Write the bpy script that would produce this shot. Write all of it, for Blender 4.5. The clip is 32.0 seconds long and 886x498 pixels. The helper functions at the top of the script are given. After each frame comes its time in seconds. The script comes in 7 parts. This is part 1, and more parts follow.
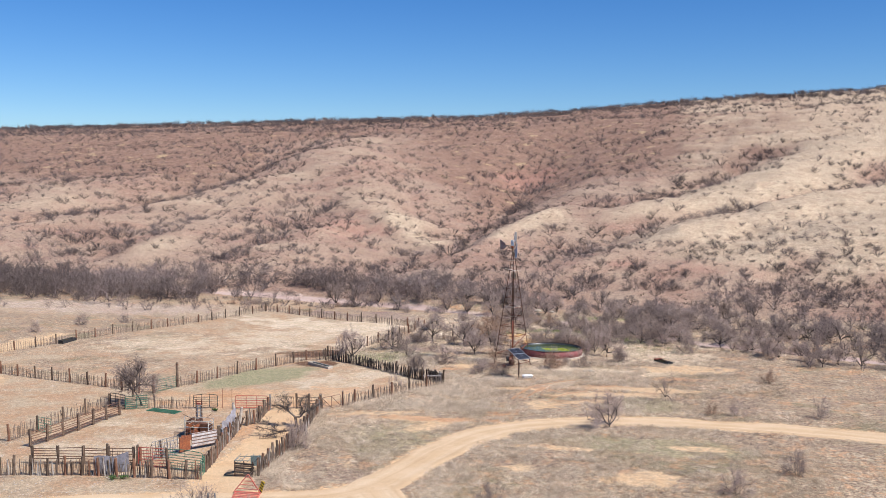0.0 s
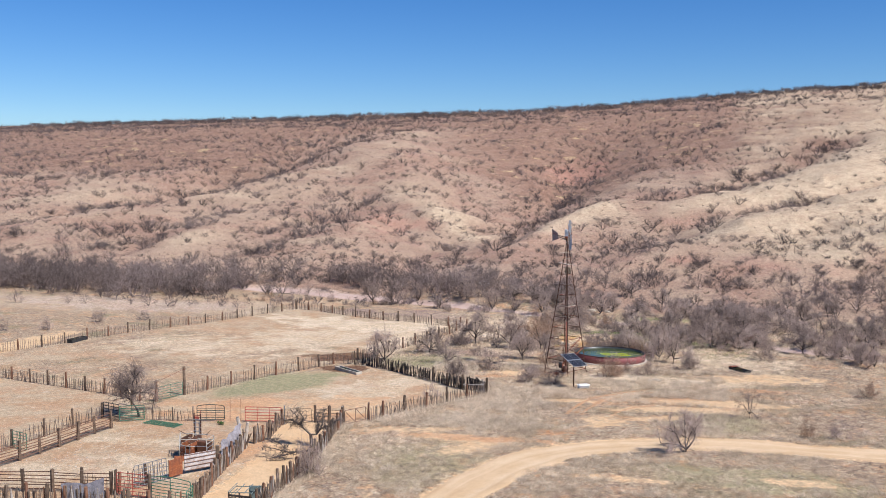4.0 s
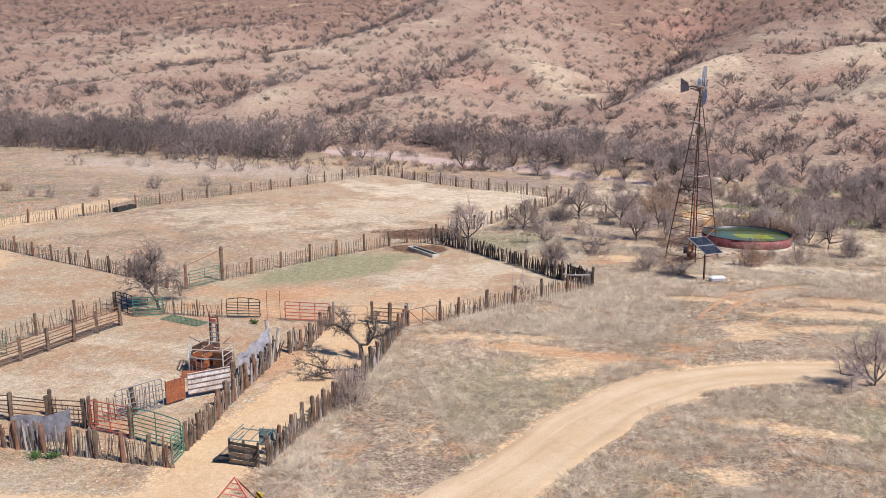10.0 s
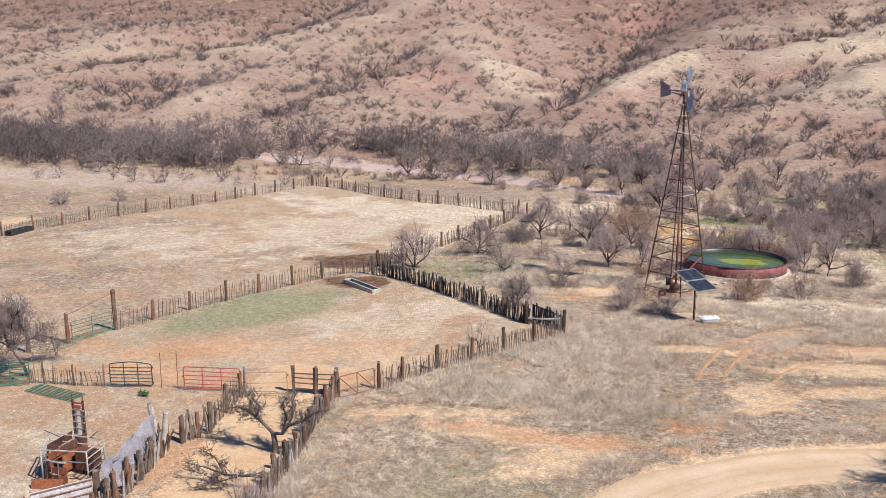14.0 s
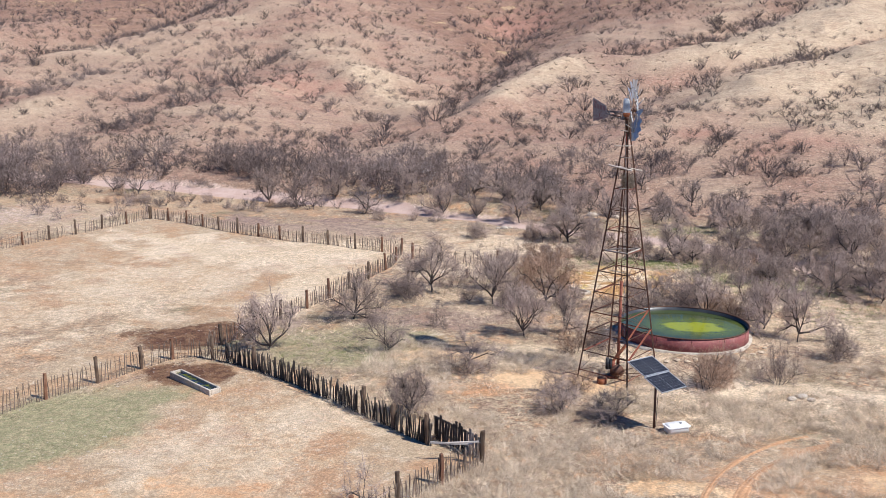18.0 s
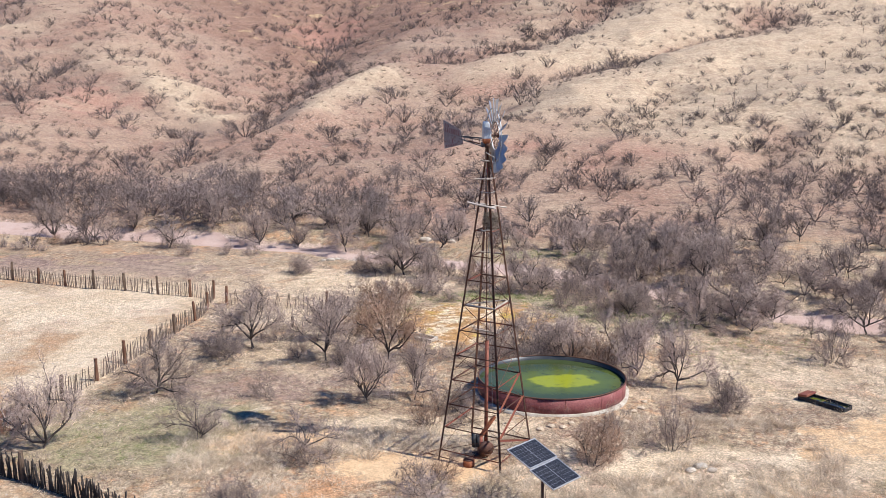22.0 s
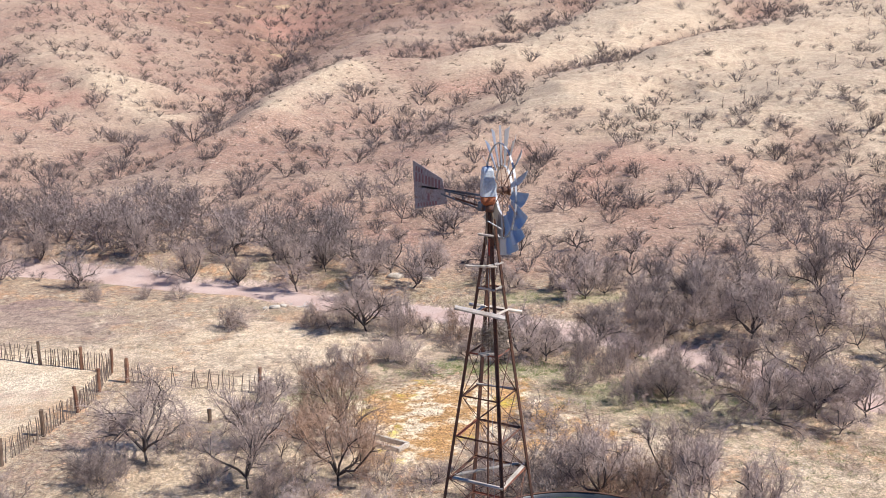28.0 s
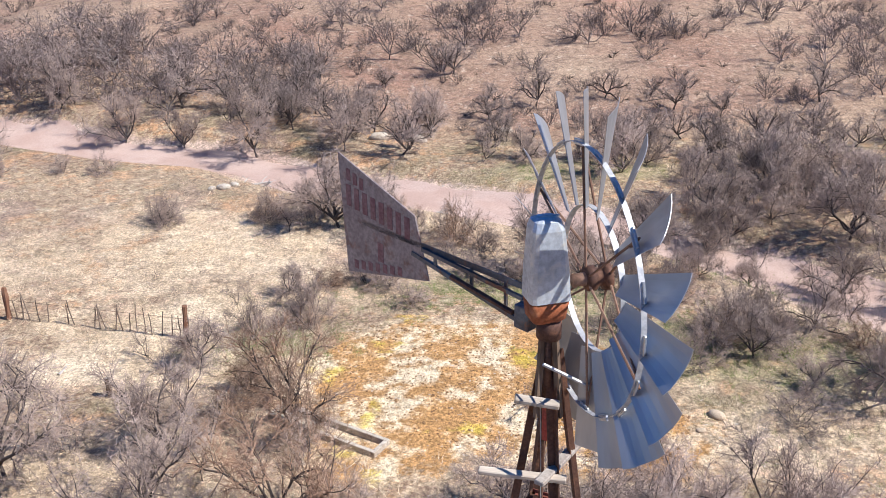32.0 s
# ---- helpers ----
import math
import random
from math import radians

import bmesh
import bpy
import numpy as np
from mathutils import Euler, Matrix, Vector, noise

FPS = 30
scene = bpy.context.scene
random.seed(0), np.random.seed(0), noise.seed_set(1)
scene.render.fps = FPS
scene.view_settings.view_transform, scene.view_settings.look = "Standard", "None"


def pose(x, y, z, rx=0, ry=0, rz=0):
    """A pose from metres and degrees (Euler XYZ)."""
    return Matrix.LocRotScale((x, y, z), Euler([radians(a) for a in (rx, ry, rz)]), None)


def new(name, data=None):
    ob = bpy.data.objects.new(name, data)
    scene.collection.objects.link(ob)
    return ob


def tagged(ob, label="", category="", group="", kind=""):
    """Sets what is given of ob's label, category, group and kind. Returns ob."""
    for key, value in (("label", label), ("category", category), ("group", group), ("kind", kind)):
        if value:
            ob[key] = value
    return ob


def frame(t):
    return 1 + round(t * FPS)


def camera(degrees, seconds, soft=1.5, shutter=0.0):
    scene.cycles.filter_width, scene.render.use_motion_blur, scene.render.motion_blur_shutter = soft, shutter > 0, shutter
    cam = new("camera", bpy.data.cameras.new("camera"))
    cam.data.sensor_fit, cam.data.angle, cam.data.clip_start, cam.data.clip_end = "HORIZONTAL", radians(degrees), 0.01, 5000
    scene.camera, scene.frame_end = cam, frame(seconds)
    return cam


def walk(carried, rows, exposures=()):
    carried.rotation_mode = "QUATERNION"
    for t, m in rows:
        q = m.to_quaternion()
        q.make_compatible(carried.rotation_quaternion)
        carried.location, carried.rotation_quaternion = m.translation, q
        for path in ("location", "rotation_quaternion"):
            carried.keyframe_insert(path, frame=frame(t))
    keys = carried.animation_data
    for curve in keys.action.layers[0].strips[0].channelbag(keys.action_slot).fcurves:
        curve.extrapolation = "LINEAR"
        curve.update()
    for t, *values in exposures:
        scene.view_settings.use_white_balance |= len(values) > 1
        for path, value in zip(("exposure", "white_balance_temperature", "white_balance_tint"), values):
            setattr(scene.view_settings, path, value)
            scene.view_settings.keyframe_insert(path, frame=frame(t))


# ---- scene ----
LENS = 48.823
# seconds, eye x, y, z in metres, then yaw, pitch and roll in degrees
ROWS = [
    (0.0, 19.207, -111.700, 23.172, 13.899, -4.746, 0.287),
    (0.5, 18.861, -110.029, 22.858, 13.903, -4.728, 0.293),
    (1.0, 18.531, -108.367, 22.572, 13.894, -4.734, 0.286),
    (1.5, 18.130, -106.708, 22.342, 14.045, -4.713, 0.330),
    (2.0, 17.724, -105.058, 22.154, 14.493, -4.745, 0.243),
    (2.5, 17.361, -103.432, 21.961, 15.092, -4.769, 0.263),
    (3.0, 17.028, -101.820, 21.719, 15.632, -4.769, 0.216),
    (3.5, 16.658, -100.164, 21.506, 16.216, -4.775, 0.246),
    (5.5, 15.107, -93.918, 20.424, 17.487, -6.711, 0.115),
    (6.0, 14.698, -92.374, 20.191, 17.814, -8.176, 0.078),
    (6.5, 14.263, -90.843, 20.059, 18.294, -9.522, 0.011),
    (7.0, 13.839, -89.322, 19.867, 19.125, -10.661, -0.049),
    (7.5, 13.377, -87.710, 19.653, 19.881, -11.829, -0.091),
    (8.0, 12.935, -86.146, 19.498, 20.593, -12.932, -0.107),
    (8.5, 12.501, -84.574, 19.360, 21.376, -12.978, -0.094),
    (9.0, 12.038, -83.036, 19.179, 22.199, -12.932, -0.147),
    (9.5, 11.622, -81.611, 19.039, 22.596, -12.910, -0.153),
    (10.0, 11.214, -80.251, 18.971, 22.628, -12.886, -0.169),
    (10.5, 10.739, -78.918, 18.945, 22.634, -12.875, -0.160),
    (11.0, 10.303, -77.667, 18.939, 22.631, -12.868, -0.119),
    (11.5, 9.807, -76.362, 18.920, 22.618, -12.872, -0.149),
    (12.0, 9.251, -74.904, 18.886, 22.467, -12.882, -0.151),
    (12.5, 8.712, -73.366, 18.865, 22.101, -12.930, -0.176),
    (13.0, 8.163, -71.794, 18.834, 21.362, -12.967, -0.190),
    (13.5, 7.579, -70.129, 18.844, 20.484, -13.054, -0.265),
    (15.5, 4.650, -61.984, 18.641, 16.637, -13.153, 0.056),
    (16.0, 3.900, -59.751, 18.647, 15.263, -13.174, 0.057),
    (16.5, 3.115, -57.294, 18.602, 13.905, -13.185, 0.111),
    (17.0, 2.377, -54.867, 18.557, 13.150, -13.134, 0.145),
    (17.5, 1.717, -52.523, 18.482, 12.417, -13.025, 0.144),
    (18.0, 1.161, -50.432, 18.488, 12.004, -12.929, 0.055),
    (18.5, 0.687, -48.500, 18.443, 11.273, -12.814, 0.074),
    (19.0, 0.253, -46.853, 18.433, 9.765, -12.714, 0.080),
    (19.5, -0.132, -45.448, 18.427, 8.269, -12.626, 0.073),
    (20.0, -0.413, -44.147, 18.412, 6.898, -12.557, 0.020),
    (20.5, -0.668, -43.056, 18.389, 5.502, -12.513, 0.049),
    (21.0, -0.867, -42.117, 18.405, 3.869, -12.476, 0.107),
    (21.5, -1.038, -41.326, 18.444, 2.350, -12.466, 0.045),
    (22.0, -1.213, -40.606, 18.431, 0.957, -12.446, 0.007),
    (22.5, -1.325, -39.968, 18.458, 0.448, -12.438, -0.013),
    (23.0, -1.383, -39.385, 18.377, 0.064, -12.412, -0.090),
    (23.5, -1.450, -38.639, 18.318, -0.179, -12.495, -0.050),
    (24.0, -1.486, -37.641, 18.279, -0.332, -12.551, -0.039),
    (24.5, -1.424, -36.338, 18.269, -0.387, -12.634, -0.088),
    (26.5, -1.434, -29.144, 18.199, -0.527, -12.897, -0.031),
    (27.0, -1.443, -26.998, 18.173, -0.541, -12.903, 0.081),
    (27.5, -1.403, -24.945, 18.110, -0.529, -12.835, -0.070),
    (28.0, -1.371, -22.896, 18.109, -0.545, -12.851, 0.006),
    (28.5, -1.325, -20.954, 18.078, -0.507, -13.378, 0.001),
    (29.0, -1.264, -18.981, 18.046, -0.491, -14.911, -0.050),
    (29.5, -1.221, -17.021, 17.983, -0.472, -16.416, -0.095),
    (30.0, -1.165, -15.057, 17.927, -0.411, -17.870, -0.114),
    (30.5, -1.105, -13.046, 17.878, -0.357, -19.130, -0.106),
    (31.0, -1.050, -11.044, 17.839, -0.333, -20.658, -0.109),
    (31.5, -0.978, -9.011, 17.785, -0.278, -22.496, -0.186),
    (32.0, -0.970, -7.169, 17.823, -0.425, -24.485, -0.388),
]
cam = camera(LENS, 32.0, 0.6)
EXPOSURE, KELVIN = 0.40, 6420
walk(cam, [(t, pose(x, y, z) @ pose(0, 0, 0, 0, 0, yaw) @ pose(0, 0, 0, 90 + pitch) @ pose(0, 0, 0, 0, 0, roll)) for t, x, y, z, yaw, pitch, roll in ROWS], [(t, EXPOSURE + more, KELVIN, 10) for t, more in ((0, -0.05), (9, -0.08), (17, -0.03), (22, 0.05), (28, 0.17), (32, 0.19))])

# ---- daylight: a high sun from the south-east of the plan and a clear sky ----
SUN_ELEVATION, SUN_AZIMUTH = radians(50), math.atan2(-0.33, 0.94)
to_sun = Vector((math.cos(SUN_ELEVATION) * math.cos(SUN_AZIMUTH), math.cos(SUN_ELEVATION) * math.sin(SUN_AZIMUTH), math.sin(SUN_ELEVATION)))
sun = new("sun", bpy.data.lights.new("sun", "SUN"))
sun.data.energy, sun.data.angle, sun.data.color = 4.8, radians(0.53), (1.0, 0.965, 0.925)
sun.rotation_mode = "QUATERNION"
sun.rotation_quaternion = to_sun.to_track_quat("Z", "Y")
world = bpy.data.worlds.new("sky")
scene.world = world
world.use_nodes = True
wn, wl = world.node_tree.nodes, world.node_tree.links
sky = wn.new("ShaderNodeTexSky")
sky.sky_type, sky.sun_disc = "NISHITA", False
sky.sun_elevation, sky.sun_rotation = SUN_ELEVATION, math.pi / 2 - SUN_AZIMUTH
sky.altitude, sky.air_density, sky.dust_density, sky.ozone_density = 1400, 1.0, 0.0, 1.6
wn["Background"].inputs["Strength"].default_value = 0.072
clear = wn.new("ShaderNodeHueSaturation")
clear.inputs["Saturation"].default_value = 1.35
wl.new(sky.outputs[0], clear.inputs["Color"])
tint = wn.new("ShaderNodeMix")
tint.data_type, tint.blend_type = "RGBA", "MULTIPLY"
tint.inputs[0].default_value = 1.0
tint.inputs[7].default_value = (0.70, 0.90, 1.22, 1.0)
wl.new(clear.outputs[0], tint.inputs[6])
wl.new(tint.outputs[2], wn["Background"].inputs["Color"])


# ---- materials ----
def rgba(c):
    return (c[0], c[1], c[2], 1.0)


class Net:
    """A small builder for node materials."""

    def __init__(self, name):
        self.mat = bpy.data.materials.new(name)
        self.mat.use_nodes = True
        self.n, self.l = self.mat.node_tree.nodes, self.mat.node_tree.links
        self.bsdf = self.n["Principled BSDF"]

    def put(self, socket, value):
        if isinstance(value, bpy.types.NodeSocket):
            self.l.new(value, socket)
        elif isinstance(value, tuple) and len(value) == 3 and socket.type == "RGBA":
            socket.default_value = rgba(value)
        else:
            socket.default_value = value

    def coords(self, kind):
        if kind == "world":
            return self.n.new("ShaderNodeNewGeometry").outputs["Position"]
        return self.n.new("ShaderNodeTexCoord").outputs["Object"]

    def noise(self, at, scale, detail=4.0, rough=0.55, stretch=None):
        if stretch:
            m = self.n.new("ShaderNodeMapping")
            self.l.new(at, m.inputs["Vector"])
            m.inputs["Scale"].default_value = stretch
            at = m.outputs[0]
        t = self.n.new("ShaderNodeTexNoise")
        self.l.new(at, t.inputs["Vector"])
        t.inputs["Scale"].default_value, t.inputs["Detail"].default_value, t.inputs["Roughness"].default_value = scale, detail, rough
        return t.outputs["Fac"]

    def ramp(self, fac, lo, hi, to_lo=0.0, to_hi=1.0):
        r = self.n.new("ShaderNodeMapRange")
        r.interpolation_type = "SMOOTHSTEP"
        self.put(r.inputs["Value"], fac)
        for k, v in zip(("From Min", "From Max", "To Min", "To Max"), (lo, hi, to_lo, to_hi)):
            r.inputs[k].default_value = v
        return r.outputs[0]

    def mix(self, fac, a, b, kind="MIX"):
        m = self.n.new("ShaderNodeMix")
        m.data_type, m.blend_type = "RGBA", kind
        self.put(m.inputs[0], fac)
        self.put(m.inputs[6], a)
        self.put(m.inputs[7], b)
        return m.outputs[2]

    def math(self, op, a, b=0.0):
        m = self.n.new("ShaderNodeMath")
        m.operation = op
        self.put(m.inputs[0], a)
        self.put(m.inputs[1], b)
        return m.outputs[0]

    def value(self, color, amount):
        h = self.n.new("ShaderNodeHueSaturation")
        self.put(h.inputs["Color"], color)
        self.put(h.inputs["Value"], amount)
        return h.outputs[0]

    def bump(self, height, strength, distance):
        b = self.n.new("ShaderNodeBump")
        b.inputs["Strength"].default_value, b.inputs["Distance"].default_value = strength, distance
        self.put(b.inputs["Height"], height)
        self.l.new(b.outputs[0], self.bsdf.inputs["Normal"])

    def done(self, color, rough=0.85, metal=0.0, specular=0.3):
        self.put(self.bsdf.inputs["Base Color"], color)
        self.put(self.bsdf.inputs["Roughness"], rough)
        self.put(self.bsdf.inputs["Metallic"], metal)
        self.bsdf.inputs["Specular IOR Level"].default_value = specular
        return self.mat


def surf(name, a, b, scale=3.0, fine=40.0, rough=0.85, metal=0.0, bump=0.3, depth=0.01, vary=0.25, wear=None, stretch=None, kind="object", specular=0.3, island=False):
    """A weathered surface: two colours at one scale, grain at another, wear in patches, and a change from piece to piece."""
    k = Net(name)
    at = k.coords(kind)
    big, grain = k.noise(at, scale, 3.0), k.noise(at, fine, 4.0, 0.6, stretch)
    col = k.mix(k.ramp(big, 0.35, 0.65), a, b)
    if wear:
        col = k.mix(k.ramp(k.noise(at, scale * 2.3, 5.0, 0.7), 0.52, 0.66), col, wear)
    if island:
        rnd = k.n.new("ShaderNodeNewGeometry").outputs["Random Per Island"]
    else:
        rnd = k.n.new("ShaderNodeObjectInfo").outputs["Random"]
    level = k.math("MULTIPLY", k.ramp(grain, 0.25, 0.75, 0.78, 1.2), k.math("ADD", k.math("MULTIPLY", rnd, vary), 1.0 - vary / 2))
    k.bump(grain, bump, depth)
    return k.done(k.value(col, level), k.ramp(grain, 0.2, 0.8, min(rough + 0.1, 1.0), max(rough - 0.12, 0.05)), metal, specular)


wood_post = surf("dark_weathered_post", (0.10, 0.065, 0.045), (0.17, 0.12, 0.085), 2, 30, 0.9, stretch=(1, 1, 0.1), vary=0.5)
wood_red = surf("reddish_tie", (0.16, 0.075, 0.045), (0.22, 0.12, 0.075), 2, 30, 0.9, stretch=(1, 1, 0.1), vary=0.4)
wood_stick = surf("grey_brown_stave", (0.15, 0.108, 0.082), (0.25, 0.192, 0.15), 2, 30, 0.9, stretch=(1, 1, 0.1), vary=0.7)
wood_grey = surf("silver_grey_board", (0.36, 0.32, 0.28), (0.24, 0.20, 0.17), 2, 25, 0.85, stretch=(1, 1, 0.1), vary=0.5)
wood_pale = surf("bleached_plank", (0.52, 0.45, 0.37), (0.36, 0.30, 0.24), 2, 25, 0.85, stretch=(0.1, 1, 1), vary=0.3)
wood_black = surf("charred_dark_stave", (0.035, 0.03, 0.028), (0.085, 0.07, 0.06), 2, 30, 0.9, stretch=(1, 1, 0.1), vary=0.6)
wood_white = surf("whitewashed_board", (0.60, 0.55, 0.52), (0.42, 0.36, 0.33), 1.5, 18, 0.8, wear=(0.33, 0.24, 0.19), vary=0.2)
rust_dark = surf("dark_rusty_iron", (0.085, 0.045, 0.035), (0.15, 0.075, 0.05), 1.5, 30, 0.75, 0.3, vary=0.3, wear=(0.20, 0.095, 0.055))
rust_red = surf("red_oxide_iron", (0.20, 0.062, 0.045), (0.27, 0.10, 0.06), 2, 30, 0.7, 0.2, vary=0.2)
rust_sheet = surf("orange_rust_sheet", (0.30, 0.095, 0.04), (0.22, 0.075, 0.04), 2.5, 30, 0.8, 0.1, wear=(0.36, 0.15, 0.07), vary=0.1)
red_paint = surf("faded_red_paint", (0.50, 0.085, 0.06), (0.42, 0.10, 0.075), 2, 30, 0.6, vary=0.15, wear=(0.30, 0.12, 0.09))
guard_red = surf("sun_bleached_red_paint", (0.66, 0.16, 0.115), (0.58, 0.19, 0.14), 2, 30, 0.65, vary=0.12, wear=(0.45, 0.2, 0.15))
green_paint = surf("faded_green_paint", (0.05, 0.17, 0.10), (0.07, 0.20, 0.13), 2, 30, 0.55, vary=0.15, wear=(0.15, 0.16, 0.12))
teal_pipe = surf("grey_green_pipe", (0.14, 0.19, 0.18), (0.20, 0.24, 0.22), 2, 30, 0.55, 0.2, vary=0.2)
grey_pipe = surf("dull_grey_pipe", (0.30, 0.31, 0.32), (0.22, 0.22, 0.23), 2, 30, 0.5, 0.4, vary=0.2)
brown_pipe = surf("brown_rusted_pipe", (0.20, 0.11, 0.075), (0.27, 0.16, 0.11), 2, 30, 0.75, 0.1, vary=0.2)
tan_pipe = surf("tan_painted_pipe", (0.46, 0.33, 0.20), (0.36, 0.24, 0.15), 2, 30, 0.7, vary=0.15)
galvanised = surf("dull_galvanised_sheet", (0.50, 0.505, 0.515), (0.43, 0.435, 0.45), 1.3, 22, 0.55, 0.35, bump=0.06, vary=0.15)
hood_metal = surf("blue_grey_hood", (0.52, 0.56, 0.60), (0.42, 0.46, 0.51), 2.2, 20, 0.45, 0.4, bump=0.1, vary=0.1, wear=(0.47, 0.47, 0.46))
vane_metal = surf("purple_grey_vane", (0.25, 0.215, 0.225), (0.31, 0.275, 0.28), 2, 22, 0.6, 0.35, bump=0.1, vary=0.1, wear=(0.25, 0.17, 0.155))
boom_iron = surf("dull_blue_black_iron", (0.15, 0.17, 0.20), (0.10, 0.095, 0.10), 2.2, 20, 0.55, 0.4, bump=0.1, vary=0.1, wear=(0.16, 0.085, 0.06))
vane_letter = surf("faded_red_vane_paint", (0.21, 0.105, 0.115), (0.24, 0.14, 0.145), 6, 30, 0.7, 0.1, bump=0.05, vary=0.1)
tank_paint = surf("oxblood_tank_steel", (0.19, 0.055, 0.055), (0.26, 0.09, 0.085), 0.8, 14, 0.65, 0.15, wear=(0.30, 0.14, 0.12), vary=0.05)
tank_inner = surf("dark_inner_steel", (0.03, 0.035, 0.045), (0.05, 0.055, 0.06), 1.2, 14, 0.4, vary=0.05)
concrete = surf("weathered_concrete", (0.52, 0.46, 0.38), (0.40, 0.34, 0.27), 1.4, 25, 0.9, wear=(0.30, 0.24, 0.19), vary=0.1)
white_plastic = surf("white_plastic", (0.82, 0.82, 0.80), (0.74, 0.74, 0.71), 2, 30, 0.45, bump=0.05, vary=0.0)
black_rubber = surf("black_rubber", (0.022, 0.022, 0.024), (0.04, 0.04, 0.042), 3, 40, 0.7, vary=0.2)
yellow_paint = surf("yellow_sign_paint", (0.78, 0.58, 0.03), (0.70, 0.50, 0.03), 3, 30, 0.5, vary=0.0)
black_paint = surf("black_sign_paint", (0.02, 0.02, 0.02), (0.035, 0.035, 0.035), 3, 30, 0.5, vary=0.0)
blade_metal = surf("streaked_galvanised_sail", (0.40, 0.41, 0.435), (0.35, 0.36, 0.385), 0.9, 2.2, 0.42, 0.6, bump=0.02, vary=0.22, stretch=(0.3, 1, 1))
cell_blue = surf("blue_black_solar_cell", (0.016, 0.017, 0.022), (0.022, 0.024, 0.03), 9, 60, 0.32, bump=0.0, vary=0.3, specular=0.5)
cell_frame = surf("aluminium_frame", (0.62, 0.63, 0.64), (0.52, 0.53, 0.54), 3, 30, 0.35, 0.7, bump=0.05, vary=0.05)
cell_back = surf("pale_cell_backing", (0.46, 0.465, 0.48), (0.40, 0.405, 0.42), 5, 40, 0.4, bump=0.0, vary=0.0)
tarp_dark = surf("slate_grey_tarp", (0.115, 0.108, 0.12), (0.17, 0.155, 0.17), 3, 18, 0.7, bump=0.6, depth=0.04, vary=0.0)
twig_dark = surf("dense_dark_twigs", (0.19, 0.143, 0.122), (0.28, 0.215, 0.185), 0.8, 12, 0.95, bump=0.0, vary=0.3)
tarp_grey = surf("torn_grey_tarp", (0.36, 0.34, 0.36), (0.27, 0.245, 0.26), 3, 18, 0.75, bump=0.8, depth=0.04, vary=0.0, wear=(0.27, 0.23, 0.22))
bark = surf("dark_mesquite_bark", (0.06, 0.047, 0.042), (0.12, 0.095, 0.085), 3, 26, 0.95, stretch=(1, 1, 0.25), vary=0.5)
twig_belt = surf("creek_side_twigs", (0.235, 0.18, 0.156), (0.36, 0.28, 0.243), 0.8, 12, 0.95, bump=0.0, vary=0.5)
twig = surf("bare_grey_brown_twigs", (0.315, 0.238, 0.20), (0.455, 0.352, 0.30), 0.8, 12, 0.95, bump=0.0, vary=0.5)
twig_red = surf("reddish_bare_twigs", (0.38, 0.235, 0.155), (0.31, 0.215, 0.155), 0.8, 12, 0.95, bump=0.0, vary=0.3)
twig_far = surf("far_grey_scrub", (0.09, 0.07, 0.065), (0.18, 0.14, 0.13), 0.05, 2, 0.95, bump=0.0, vary=0.6, kind="world", island=True)
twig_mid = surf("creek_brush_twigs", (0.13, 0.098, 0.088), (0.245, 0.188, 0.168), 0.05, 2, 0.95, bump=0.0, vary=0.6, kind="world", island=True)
clump_far = surf("grey_brown_clumps", (0.09, 0.068, 0.056), (0.17, 0.125, 0.10), 0.05, 2, 0.95, bump=0.0, vary=0.6, kind="world", island=True)
dead_wood = surf("bleached_dead_wood", (0.50, 0.46, 0.42), (0.36, 0.32, 0.29), 2, 25, 0.9, vary=0.2)
leaf_green = surf("small_green_leaves", (0.05, 0.10, 0.025), (0.085, 0.13, 0.04), 3, 12, 0.8, bump=0.0, vary=0.4)
leaf_dark = surf("dark_evergreen_leaves", (0.03, 0.05, 0.02), (0.05, 0.075, 0.03), 3, 12, 0.8, bump=0.0, vary=0.4)
straw = surf("dry_straw_grass", (0.74, 0.60, 0.445), (0.46, 0.37, 0.26), 0.14, 1.5, 0.9, bump=0.0, vary=1.1, kind="world", island=True)
straw_pale = surf("pale_bunch_grass", (0.70, 0.585, 0.445), (0.53, 0.425, 0.315), 0.6, 1.5, 0.9, bump=0.0, vary=0.7, kind="world", island=True)
weed_grey = surf("dead_grey_weeds", (0.24, 0.185, 0.155), (0.34, 0.265, 0.22), 0.6, 1.5, 0.9, bump=0.0, vary=0.7, kind="world", island=True)
grass_green = surf("green_grass_blades", (0.14, 0.21, 0.05), (0.22, 0.25, 0.09), 0.3, 1.5, 0.9, bump=0.0, vary=0.4, kind="world", island=True)
stone_pale = surf("pale_stone", (0.55, 0.50, 0.44), (0.42, 0.36, 0.31), 2, 20, 0.9, vary=0.4, kind="world", island=True)
stone_rock = surf("tan_rock", (0.55, 0.44, 0.32), (0.45, 0.35, 0.25), 2, 20, 0.9, vary=0.2)
clod = surf("rusty_clods", (0.19, 0.10, 0.05), (0.26, 0.15, 0.07), 2, 20, 0.95, vary=0.5, kind="world", island=True)
stick_nest = surf("nest_sticks", (0.27, 0.22, 0.17), (0.19, 0.15, 0.115), 4, 20, 0.95, vary=0.4, island=True)
